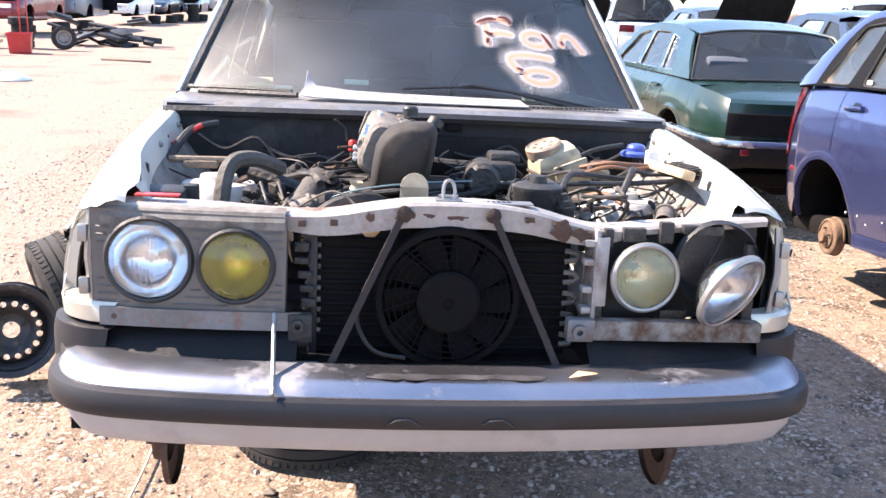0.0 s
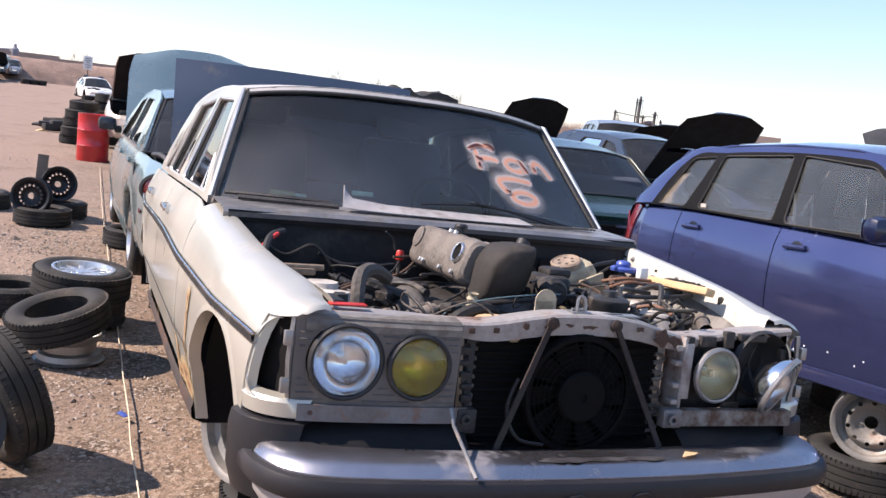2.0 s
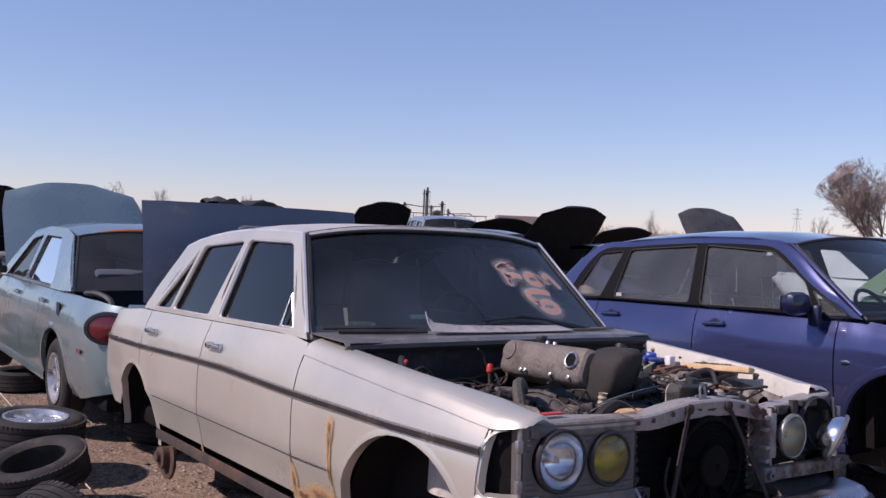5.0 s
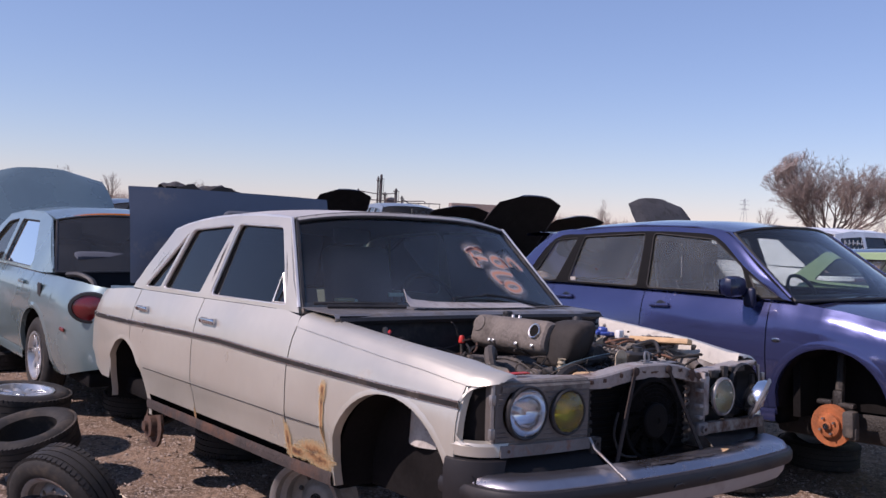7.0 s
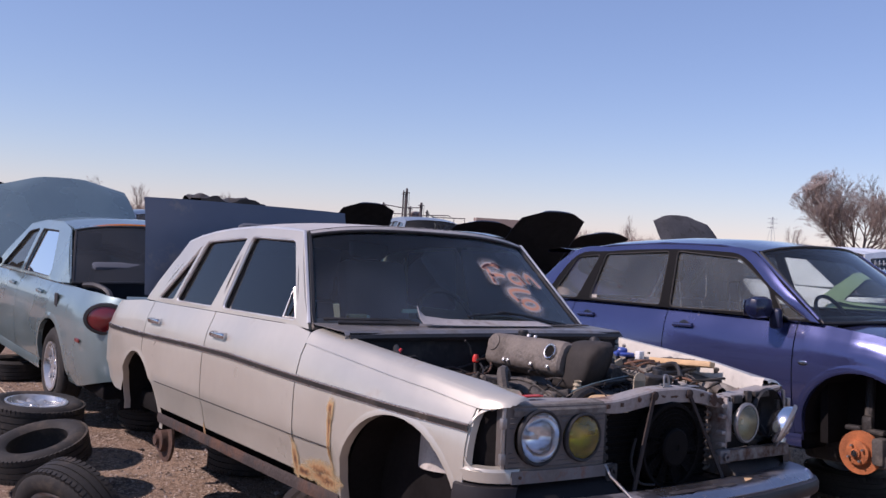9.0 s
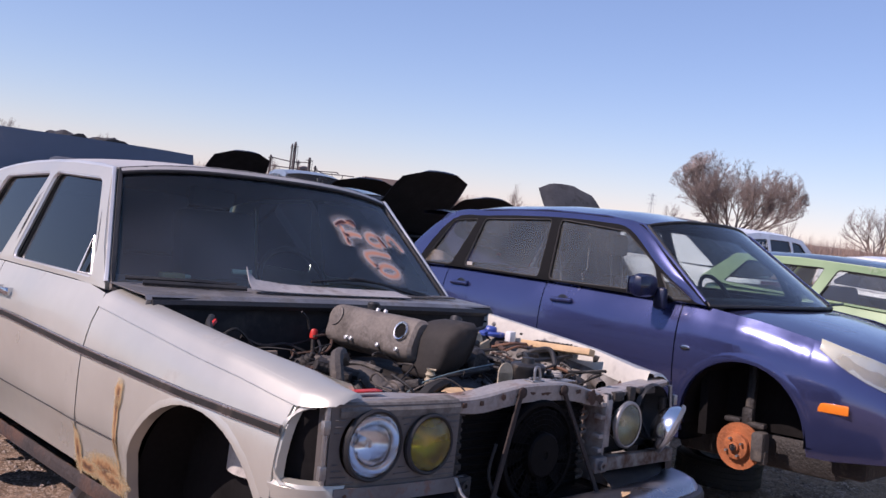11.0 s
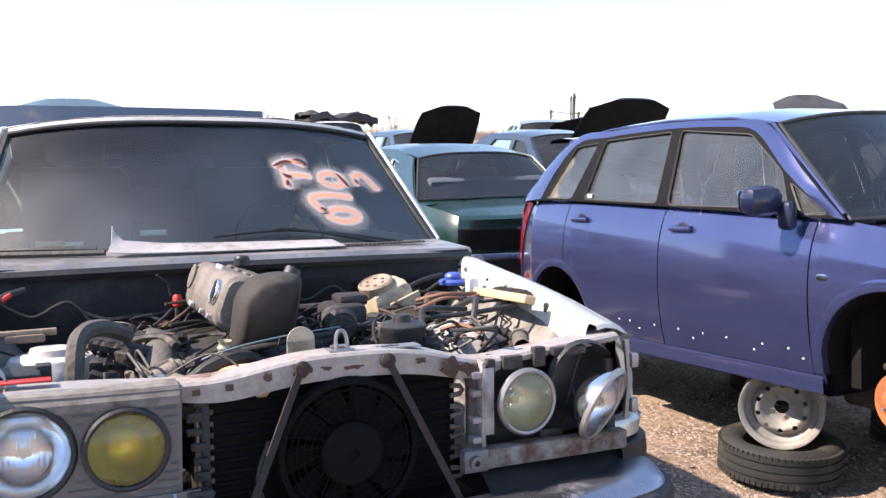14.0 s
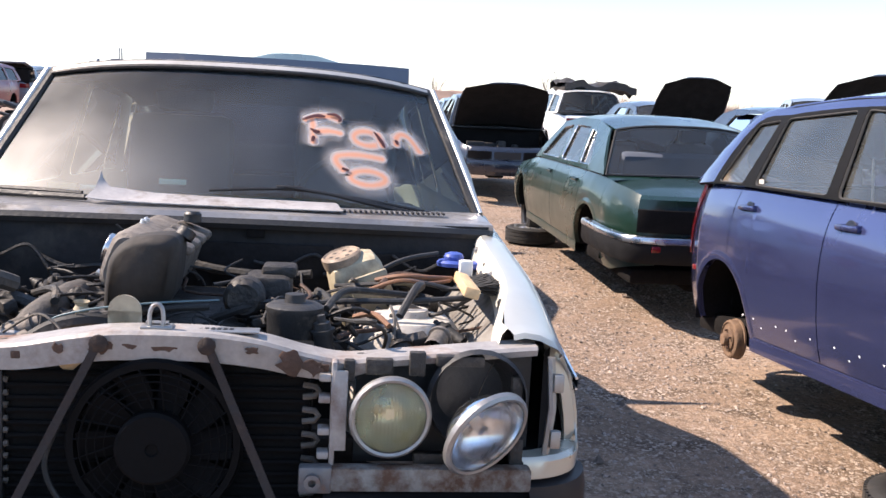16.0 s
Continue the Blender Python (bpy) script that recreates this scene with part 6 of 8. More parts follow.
part("reservoir_cap", Geo().lathe([(0.026, 0), (0.028, 0.010), (0.024, 0.018), (0.014, 0.022), (0.0005, 0.023)], m=at(0.645, 0.81, 1.252), n=20).lathe([(0.045, -0.014), (0.047, -0.004), (0.040, 0.002), (0.0005, 0.003)], m=at(0.645, 0.81, 1.250), n=24).box((0.69, 0.81, 1.238), (0.05, 0.05, 0.02), bevel=0.006), M_BLUECAP, merc, "blue reservoir cap")
part("relay_box", Geo().box((0.665, 0.715, 1.24), (0.035, 0.03, 0.05), bevel=0.005), M_WHITEPL, merc, "grey relay box")
part("round_tab", Geo().lathe([(0.03, 0), (0.03, 0.004), (0.0005, 0.004)], m=at(-0.068, 0.05, 1.235) @ FACE, n=24).box((-0.068, 0.048, 1.205), (0.06, 0.004, 0.06)), M_CREAMPL, merc, "round beige tab behind the beam")
part("filter_drum", Geo().lathe([(0.08, 1.12), (0.085, 1.16), (0.07, 1.172), (0.0005, 1.174)], m=at(-0.16, 0.10, 0), n=24), M_WOOD, merc, "yellow round cover behind the beam")
part("relay_box", Geo().box((-0.62, 0.20, 1.16), (0.10, 0.10, 0.07), bevel=0.01), M_BLACK, merc)
part("ribbed_connector", Geo().box((-0.565, 0.22, 1.165), (0.03, 0.04, 0.07), bevel=0.003), M_HOSE, merc)
part("wiper_motor_rail", Geo().tube([(-0.68, 0.55, 1.215), (-0.53, 0.56, 1.215)], 0.009, 8).box((-0.60, 0.56, 1.203), (0.09, 0.04, 0.02), bevel=0.006), M_OLDWOOD, merc, "beige rail with rusted ends")
part("red_plug", Geo().lathe([(0.011, 0), (0.014, 0.004), (0.013, 0.028), (0.009, 0.034), (0.0005, 0.034)], m=at(-0.205, 0.835, 1.218), n=14), M_REDPL, merc, "red plug of the dipstick tube")
part("dipstick_tube", Geo().tube([(-0.205, 0.835, 1.22), (-0.215, 0.80, 1.02)], 0.008, 8).tube([(-0.222, 0.84, 1.25), (-0.228, 0.845, 1.285), (-0.26, 0.84, 1.31)], 0.004, 6), M_GRIME, merc)
part("red_tape", Geo().box((-0.60, 0.03, 1.2055), (0.09, 0.03, 0.004), bevel=0.001), M_REDPL, merc, "strip of red tape")
part("orange_wire", Geo().tube(smooth_path([(-0.70, 0.70, 1.235), (-0.655, 0.74, 1.27), (-0.63, 0.76, 1.285)]), 0.007, 6), M_REDPL, merc)
part("spring_hose", Geo().lathe([(0.0115 + (0.0045 if k % 2 else 0), 0.0085 * k) for k in range(20)], m=at(-0.200, 0.245, 1.055, 4, 3), n=16), M_OLDPL, merc, "ribbed pale hose")
solo("brush", Geo().box((0, 0, 0), (0.034, 0.36, 0.024), bevel=0.004), M_WOOD, "wooden brush back with black bristles, lying on the fender", "brush", m=MERC_POSE @ at(0.625, 0.44, 1.243, -3, 14, -5))
rnd = random.Random(3)
g = Geo()
for i in range(800):
    y = rnd.uniform(-0.04, 0.17)
    x = rnd.uniform(0.014, 0.020)
    g.tube([(x, y, rnd.uniform(-0.008, 0.008)), (x + rnd.uniform(0.035, 0.055), y + rnd.uniform(-0.008, 0.008), rnd.uniform(-0.004, 0.03))], 0.0019, 3, cap=False)
br = bpy.data.objects["brush"]
part("bristles", g, M_BRISTLE, br)

# hoses, pipes and wires
PIPES = [
    ([(-0.50, 0.26, 1.06), (-0.505, 0.27, 1.16), (-0.49, 0.31, 1.235), (-0.44, 0.36, 1.245), (-0.38, 0.42, 1.215)], 0.020, M_CAST),
    ([(-0.46, 0.45, 1.20), (-0.36, 0.42, 1.175), (-0.26, 0.38, 1.15)], 0.018, M_GRIME),
    ([(-0.30, 0.17, 1.12), (-0.24, 0.18, 1.165), (-0.17, 0.20, 1.18), (-0.12, 0.24, 1.16)], 0.019, M_HOSE),
    ([(-0.34, 0.16, 1.11), (-0.26, 0.20, 1.13), (-0.20, 0.27, 1.15)], 0.026, M_GRIME),
    ([(-0.20, 0.25, 1.18), (-0.05, 0.22, 1.205), (0.06, 0.24, 1.21)], 0.007, M_HOSE),
    ([(-0.29, 0.28, 1.10), (-0.26, 0.22, 1.17), (-0.18, 0.19, 1.205), (-0.05, 0.20, 1.222), (0.08, 0.24, 1.225)], 0.0022, M_PALEWIRE),
    ([(0.42, 0.58, 1.225), (0.48, 0.54, 1.243), (0.55, 0.55, 1.24), (0.61, 0.58, 1.235)], 0.006, M_CABLE),
    ([(0.40, 0.52, 1.21), (0.47, 0.50, 1.238), (0.54, 0.51, 1.232), (0.60, 0.54, 1.235)], 0.0045, M_CABLE),
    ([(0.36, 0.28, 1.19), (0.40, 0.24, 1.205), (0.43, 0.19, 1.19)], 0.006, M_CABLE),
    ([(0.05, 0.35, 1.16), (0.12, 0.34, 1.19), (0.20, 0.38, 1.20), (0.26, 0.50, 1.19)], 0.010, M_HOSE),
    ([(0.30, 0.26, 1.21), (0.34, 0.34, 1.235), (0.42, 0.40, 1.225), (0.50, 0.42, 1.215)], 0.008, M_HOSE),
    ([(0.25, 0.36, 1.20), (0.36, 0.36, 1.21), (0.48, 0.35, 1.215), (0.62, 0.36, 1.225)], 0.007, M_BLACK),
    ([(0.32, 0.62, 1.20), (0.42, 0.58, 1.215), (0.50, 0.52, 1.235), (0.60, 0.50, 1.22)], 0.006, M_BLACK),
    ([(0.28, 0.58, 1.19), (0.30, 0.44, 1.20), (0.32, 0.32, 1.19)], 0.012, M_HOSE),
    ([(0.40, 0.75, 1.20), (0.50, 0.78, 1.25), (0.60, 0.80, 1.27)], 0.007, M_BLACK),
    ([(-0.70, 0.62, 1.20), (-0.66, 0.74, 1.27), (-0.60, 0.84, 1.285)], 0.012, M_HOSE),
    ([(0.46, 0.30, 1.19), (0.50, 0.36, 1.245), (0.52, 0.44, 1.235), (0.50, 0.52, 1.20)], 0.009, M_BLACK),
    ([(0.43, 0.52, 1.22), (0.47, 0.60, 1.235), (0.55, 0.60, 1.23)], 0.010, M_RUSTDARK),
    ([(-0.44, 0.20, 1.11), (-0.36, 0.24, 1.14), (-0.28, 0.24, 1.135)], 0.010, M_STEEL),
    ([(-0.40, 0.60, 1.16), (-0.34, 0.50, 1.19), (-0.30, 0.44, 1.20), (-0.28, 0.36, 1.19)], 0.009, M_HOSE),
    ([(-0.10, 0.84, 1.22), (0.05, 0.80, 1.20), (0.18, 0.76, 1.20), (0.26, 0.74, 1.21)], 0.012, M_HOSE),
]
for p, r, mm in PIPES:
    part("hose", Geo().tube(smooth_path(p), r, 8), mm, merc)
rnd = random.Random(21)
for k in range(96):
    x = rnd.choice([rnd.uniform(-0.48, -0.24), rnd.uniform(0.06, 0.30), rnd.uniform(0.36, 0.60), rnd.uniform(-0.5, 0.55)])
    y = rnd.uniform(0.16, 0.80)
    p = [(x, y, rnd.uniform(1.12, 1.19))]
    for i in range(3):
        q = p[-1]
        p.append((q[0] + rnd.uniform(-0.10, 0.10), q[1] + rnd.uniform(-0.09, 0.09), min(max(q[2] + rnd.uniform(-0.05, 0.05), 1.08), 1.235)))
    part("wire", Geo().tube(smooth_path(p), rnd.uniform(0.002, 0.0055), 6), rnd.choice([M_HOSE, M_BLACK, M_HOSE, M_GRIME, M_HOSE, M_CAST, M_RUSTDARK]), merc)
for k in range(110):
    x = rnd.choice([rnd.uniform(-0.46, -0.24), rnd.uniform(0.05, 0.32), rnd.uniform(0.34, 0.58)])
    y = rnd.uniform(0.18, 0.78)
    z = rnd.uniform(1.07, 1.18)
    mm = rnd.choice([M_GRIME, M_ALU, M_HOSE, M_GRIME, M_BLACK])
    if rnd.random() < 0.5:
        r0 = rnd.uniform(0.011, 0.024)
        g = Geo().lathe([(r0, -0.05), (r0, 0.0), (r0 * 1.25, 0.001), (r0 * 1.25, 0.008), (r0 * 0.9, 0.009), (r0 * 0.85, 0.022), (r0 * 0.45, 0.024), (r0 * 0.42, 0.038), (0.0005, 0.039)], m=at(x, y, z, rnd.uniform(-70, 70), rnd.uniform(-70, 70)), n=14)
    else:
        g = Geo().box((0, 0, 0), (rnd.uniform(0.015, 0.055), rnd.uniform(0.015, 0.055), rnd.uniform(0.015, 0.045)), m=at(x, y, z, rnd.uniform(-25, 25), rnd.uniform(-25, 25), rnd.uniform(0, 90)), bevel=0.004)
    part("fitting", g, mm, merc)

# cast manifold and heat shield beside the block
for k, y in enumerate((0.30, 0.40, 0.50, 0.60, 0.70)):
    part("manifold_pipe", Geo().tube(smooth_path([(-0.25, y, 1.135), (-0.31, y - 0.01, 1.15), (-0.36, y - 0.03, 1.12), (-0.38, y - 0.06, 1.05)]), 0.024, 10), M_CAST, merc)
part("manifold_log", Geo().tube(smooth_path([(-0.33, 0.26, 1.10), (-0.315, 0.34, 1.148), (-0.30, 0.48, 1.162), (-0.30, 0.62, 1.160), (-0.31, 0.74, 1.135)], 5), 0.036, 12), M_CAST, merc, "dusty cast manifold")
for x0, x1, z0, z1 in ((-0.10, 0.32, 1.10, 1.27), (0.34, 0.66, 1.10, 1.255)):
    part("bulkhead_mat", Geo().box(((x0 + x1) / 2, FW - 0.014, (z0 + z1) / 2), (x1 - x0, 0.018, z1 - z0), bevel=0.007), M_UNDER, merc, "black sound matting")
for k in range(7):
    x = -0.66 + k * 0.19
    part("bulkhead_wire", Geo().tube(smooth_path([(x, 0.87, 1.25 - 0.03 * (k % 3)), (x + 0.08, 0.86, 1.21 - 0.02 * (k % 2)), (x + 0.17, 0.865, 1.245 - 0.05 * (k % 2)), (x + 0.24, 0.84, 1.17)]), 0.005 + 0.002 * (k % 2), 6), M_HOSE, merc)
# ---- sprayed writing on the windscreen ----
def screen_point(u, t, off):
    ay, az = MERC["a"]
    y0, z0 = MERC["rail"][0]
    hb = green_x(MERC, ay, az)
    b = 1 - u * u
    yy = (ay - MERC["wbow"] * b) * (1 - t) + (y0 - MERC["wbow"] * 0.5 * b) * t
    h = hb + (MERC["hr"] - hb) * t
    zz = (az + 0.012 * b) * (1 - t) + (z0 + MERC["camber"] * (1 - abs(u) ** 3)) * t
    return Vector((u * h * 0.985, yy - off * 0.7, zz + off * 0.7))


def spray_mat(core=True):
    """sprayed paint: salmon core fading through a pale rim into clear glass"""
    m = bpy.data.materials.new("salmon_spray" if core else "pale_overspray")
    m.use_nodes = True
    t = m.node_tree
    t.nodes.remove(t.nodes["Principled BSDF"])
    tr, df, mx = t.nodes.new("ShaderNodeBsdfTransparent"), t.nodes.new("ShaderNodeBsdfDiffuse"), t.nodes.new("ShaderNodeMixShader")
    uv = t.nodes.new("ShaderNodeUVMap")
    sep = t.nodes.new("ShaderNodeSeparateXYZ")
    t.links.new(uv.outputs[0], sep.inputs[0])
    tc = t.nodes.new("ShaderNodeTexCoord")
    nz = t.nodes.new("ShaderNodeTexNoise")
    nz.inputs["Scale"].default_value, nz.inputs["Detail"].default_value = 26, 5
    t.links.new(tc.outputs["Object"], nz.inputs["Vector"])
    ad = t.nodes.new("ShaderNodeMath")
    ad.operation = "MULTIPLY_ADD"
    ad.inputs[1].default_value = 0.22
    t.links.new(nz.outputs["Fac"], ad.inputs[0])
    t.links.new(sep.outputs["Y"], ad.inputs[2])
    col = t.nodes.new("ShaderNodeValToRGB")
    col.color_ramp.elements[0].position, col.color_ramp.elements[0].color = 0.55, (0.66, 0.60, 0.57, 1)
    col.color_ramp.elements[1].position, col.color_ramp.elements[1].color = 1.0, (0.76, 0.36, 0.23, 1) if core else (0.62, 0.60, 0.58, 1)
    t.links.new(ad.outputs[0], col.inputs[0])
    t.links.new(col.outputs[0], df.inputs[0])
    al = t.nodes.new("ShaderNodeMapRange")
    al.interpolation_type = "SMOOTHSTEP"
    al.inputs["From Min"].default_value, al.inputs["From Max"].default_value = 0.05, 1.0
    al.inputs["To Max"].default_value = 0.85 if core else 0.30
    t.links.new(ad.outputs[0], al.inputs["Value"])
    mu = t.nodes.new("ShaderNodeMath")
    mu.operation = "MULTIPLY"
    t.links.new(al.outputs[0], mu.inputs[0])
    lim = t.nodes.new("ShaderNodeMapRange")
    lim.inputs["From Max"].default_value = 0.45
    t.links.new(sep.outputs["Y"], lim.inputs["Value"])
    t.links.new(lim.outputs[0], mu.inputs[1])
    t.links.new(mu.outputs[0], mx.inputs[0])
    t.links.new(tr.outputs[0], mx.inputs[1])
    t.links.new(df.outputs[0], mx.inputs[2])
    t.links.new(mx.outputs[0], t.nodes["Material Output"].inputs["Surface"])
    return m


M_HALO, M_MIST = spray_mat(), spray_mat(False)
M_RUN = mat("dark_maroon_paint_run", (0.075, 0.018, 0.014), 0.45, 0, 0.3, 30)
arc = lambda cx, cy, rx, ry, a0, a1, n=16: [(cx + rx * math.cos(radians(a0 + (a1 - a0) * i / n)), cy + ry * math.sin(radians(a0 + (a1 - a0) * i / n))) for i in range(n + 1)]
LETTERS = {
    "letter_f": [[(0.25, 0.625), (0.31, 0.655), (0.37, 0.66), (0.41, 0.645)], [(0.28, 0.64), (0.285, 0.55), (0.28, 0.465)], [(0.30, 0.545), (0.36, 0.555), (0.41, 0.545)]],
    "letter_o": [arc(0.53, 0.528, 0.062, 0.052, 30, 390), [(0.585, 0.57), (0.60, 0.48)]],
    "letter_r": [[(0.672, 0.57), (0.666, 0.50)], [(0.67, 0.545), (0.70, 0.585), (0.74, 0.56), (0.772, 0.465)]],
    "digit_5": [[(0.585, 0.39), (0.48, 0.405), (0.39, 0.392), (0.375, 0.35), (0.405, 0.29)], arc(0.503, 0.25, 0.075, 0.048, 170, 530)],
}
RUNS = {
    "letter_f": [[(0.235, 0.62), (0.30, 0.655), (0.345, 0.655)], [(0.355, 0.672), (0.395, 0.672), (0.418, 0.645), (0.405, 0.625)], [(0.27, 0.56), (0.30, 0.54), (0.31, 0.55)], [(0.285, 0.51), (0.275, 0.47)]],
    "letter_o": [[(0.57, 0.575), (0.585, 0.54), (0.598, 0.50), (0.605, 0.465)]],
    "letter_r": [[(0.668, 0.535), (0.672, 0.50)]],
    "digit_5": [[(0.395, 0.30), (0.425, 0.288)]],
}


def band(pts, w, lift, ks):
    rows = []
    for i, q in enumerate(pts):
        a, b = pts[max(i - 1, 0)], pts[min(i + 1, len(pts) - 1)]
        d = Vector(((b - a).x * 0.72, (b - a).y * 0.58, 0)).normalized()
        nrm = Vector((-d.y / 0.72, d.x / 0.58, 0))
        ww = w(q, i / (len(pts) - 1))
        rows.append([screen_point((q + nrm * k * ww).x, (q + nrm * k * ww).y, lift) for k in ks])
    return rows


for nm, strokes in LETTERS.items():
    root = None
    for n_, st in enumerate(strokes + strokes):
        pts = smooth_path([(a + 0.065, b, 0) for a, b in st], 5) if len(st) < 8 else [Vector((a + 0.065, b, 0)) for a, b in st]
        ends = len(st) < 8
        if ends:
            d0, d1 = (pts[0] - pts[1]).normalized() * 0.03, (pts[-1] - pts[-2]).normalized() * 0.03
            pts = [pts[0] + d0, pts[0] + d0 * 0.5] + pts + [pts[-1] + d1 * 0.5, pts[-1] + d1]
        ks = (-1, -0.66, -0.33, 0, 0.33, 0.66, 1)
        wide = n_ >= len(strokes)
        rows = band(pts, lambda q, t: (0.062 if wide else 0.030) + 0.004 * noise.noise((q.x * 14, q.y * 14, 1)), (0.0018 if wide else 0.004) + 0.0008 * (n_ % len(strokes)), ks)
        me = bpy.data.meshes.new(nm)
        k = len(ks)
        me.from_pydata([tuple(p) for r in rows for p in r], [], [(i * k + j, i * k + j + 1, (i + 1) * k + j + 1, (i + 1) * k + j) for i in range(len(rows) - 1) for j in range(k - 1)])
        me.shade_smooth()
        fade = [min(1.0, min(i, len(rows) - 1 - i) / 2.0) if ends else 1.0 for i in range(len(rows))]
        uvl = me.uv_layers.new(name="UVMap")
        for lp in me.loops:
            i, j = divmod(lp.vertex_index, k)
            uvl.data[lp.index].uv = (0, (1 - abs(ks[j])) * fade[i])
        me.materials.append(M_MIST if wide else M_HALO)
        ob = new(nm if root is None else ("overspray" if wide else "stroke"), me)
        ob.parent = merc if root is None else root
        if root is None:
            root = ob
            ob["label"] = "salmon sprayed writing with pale overspray"
    for st in RUNS[nm]:
        pts = smooth_path([(a + 0.065, b, 0) for a, b in st], 5)
        rows = band(pts, lambda q, t: 0.0015 + (0.0048 + 0.002 * noise.noise((q.x * 60, q.y * 60, 4))) * math.sin(math.pi * min(max(t, 0.06), 0.94)) ** 0.5, 0.0085, (-1, 0, 1))
        part("paint_run", Geo().loft(rows), M_RUN, root)

# painted header above the glass, seal below it, long wiper lying on the glass
us = [float(u) for u in np.linspace(-1.0, 1.0, 21)]
hd = part("screen_header", Geo().loft([[screen_point(u, t, o) for u in us] for t, o in ((0.965, 0.004), (0.97, 0.010), (1.0, 0.012), (1.03, 0.0))]), M_ROOF, merc)
part("header_seal", Geo().tube([screen_point(u, 0.965, 0.006) for u in us], 0.008, 6), M_BLACK, merc)
blade = [screen_point(u, t, 0.016) for u, t in ((-0.07, 0.105), (0.05, 0.12), (0.18, 0.132), (0.29, 0.13), (0.46, 0.105), (0.62, 0.07), (0.80, 0.025))]
wp = part("wiper", Geo().tube(smooth_path(blade, 4), 0.005, 6), M_BLACK, merc, "black wiper lying across the windscreen")
part("wiper_arm", Geo().tube([screen_point(0.22, 0.138, 0.024), screen_point(0.40, 0.10, 0.026), screen_point(0.72, 0.01, 0.02)], [0.006, 0.006, 0.010], 6).box(tuple(screen_point(0.24, 0.137, 0.02)), (0.08, 0.012, 0.012), bevel=0.004), M_BLACK, wp)

# ---- ground ----
def ground_mat():
    m = bpy.data.materials.new("pinkish_brown_gravel_dirt")
    m.use_nodes = True
    t = m.node_tree
    p = t.nodes["Principled BSDF"]
    tc = t.nodes.new("ShaderNodeTexCoord")

    def tex(kind, scale, detail=6):
        n = t.nodes.new("ShaderNodeTex" + kind)
        n.inputs["Scale"].default_value = scale
        if kind == "Noise":
            n.inputs["Detail"].default_value = detail
        t.links.new(tc.outputs["Object"], n.inputs["Vector"])
        return n

    def mix(fac, c1, c2, mode="MIX"):
        n = t.nodes.new("ShaderNodeMixRGB")
        n.blend_type = mode
        for k, v in ((0, fac), (1, c1), (2, c2)):
            if isinstance(v, bpy.types.NodeSocket):
                t.links.new(v, n.inputs[k])
            elif k == 0:
                n.inputs[0].default_value = v
            else:
                n.inputs[k].default_value = (*v, 1)
        return n.outputs[0]

    def ramp(sock, a, b):
        n = t.nodes.new("ShaderNodeMapRange")
        n.inputs["From Min"].default_value, n.inputs["From Max"].default_value = a, b
        t.links.new(sock, n.inputs["Value"])
        return n.outputs[0]

    big, mid, fine = tex("Noise", 0.8, 6), tex("Noise", 3.6, 10), tex("Noise", 26, 10)
    peb, peb2 = tex("Voronoi", 60), tex("Voronoi", 150)
    col = mix(ramp(big.outputs["Fac"], 0.35, 0.65), (0.275, 0.196, 0.142), (0.18, 0.125, 0.090))
    col = mix(ramp(mid.outputs["Fac"], 0.48, 0.68), col, (0.100, 0.069, 0.048))
    col = mix(ramp(fine.outputs["Fac"], 0.35, 0.75), mix(1.0, col, (0.70, 0.70, 0.70), "MULTIPLY"), mix(1.0, col, (1.35, 1.33, 1.30), "MULTIPLY"))
    gray = t.nodes.new("ShaderNodeRGBToBW")
    t.links.new(peb.outputs["Color"], gray.inputs[0])
    gray2 = t.nodes.new("ShaderNodeRGBToBW")
    t.links.new(peb2.outputs["Color"], gray2.inputs[0])
    patch = ramp(mid.outputs["Fac"], 0.38, 0.60)
    pale = mix(ramp(gray.outputs[0], 0.62, 0.85), col, (0.44, 0.36, 0.295))
    col = mix(patch, col, pale)
    pale2 = mix(ramp(gray2.outputs[0], 0.66, 0.92), col, (0.42, 0.34, 0.275))
    col = mix(0.7, col, pale2)
    # the lane is packed finer and paler than the rows
    sx = t.nodes.new("ShaderNodeSeparateXYZ")
    t.links.new(tc.outputs["Object"], sx.inputs[0])
    edge = t.nodes.new("ShaderNodeMath")
    edge.operation = "MULTIPLY_ADD"
    edge.inputs[1].default_value = 3.0
    t.links.new(mid.outputs["Fac"], edge.inputs[0])
    t.links.new(sx.outputs["X"], edge.inputs[2])
    lane = ramp(edge.outputs[0], 0.4, -1.6)
    dirt = mix(ramp(fine.outputs["Fac"], 0.35, 0.7), (0.24, 0.171, 0.134), (0.30, 0.218, 0.173))
    dirt = mix(ramp(gray2.outputs[0], 0.75, 0.95), dirt, (0.40, 0.31, 0.255))
    dirt = mix(ramp(big.outputs["Fac"], 0.55, 0.72), dirt, (0.19, 0.134, 0.108))
    col = mix(lane, col, dirt)
    t.links.new(col, p.inputs["Base Color"])
    p.inputs["Roughness"].default_value = 0.95
    p.inputs["Specular IOR Level"].default_value = 0.25
    h = t.nodes.new("ShaderNodeMath")
    h.operation = "MULTIPLY_ADD"
    grit = tex("Noise", 85, 6)
    t.links.new(grit.outputs["Fac"], h.inputs[0])
    h.inputs[1].default_value = 0.45
    t.links.new(fine.outputs["Fac"], h.inputs[2])
    b = t.nodes.new("ShaderNodeBump")
    b.inputs["Strength"].default_value, b.inputs["Distance"].default_value = 0.75, 0.025
    t.links.new(h.outputs[0], b.inputs["Height"])
    t.links.new(b.outputs[0], p.inputs["Normal"])
    return m


M_GROUND = ground_mat()
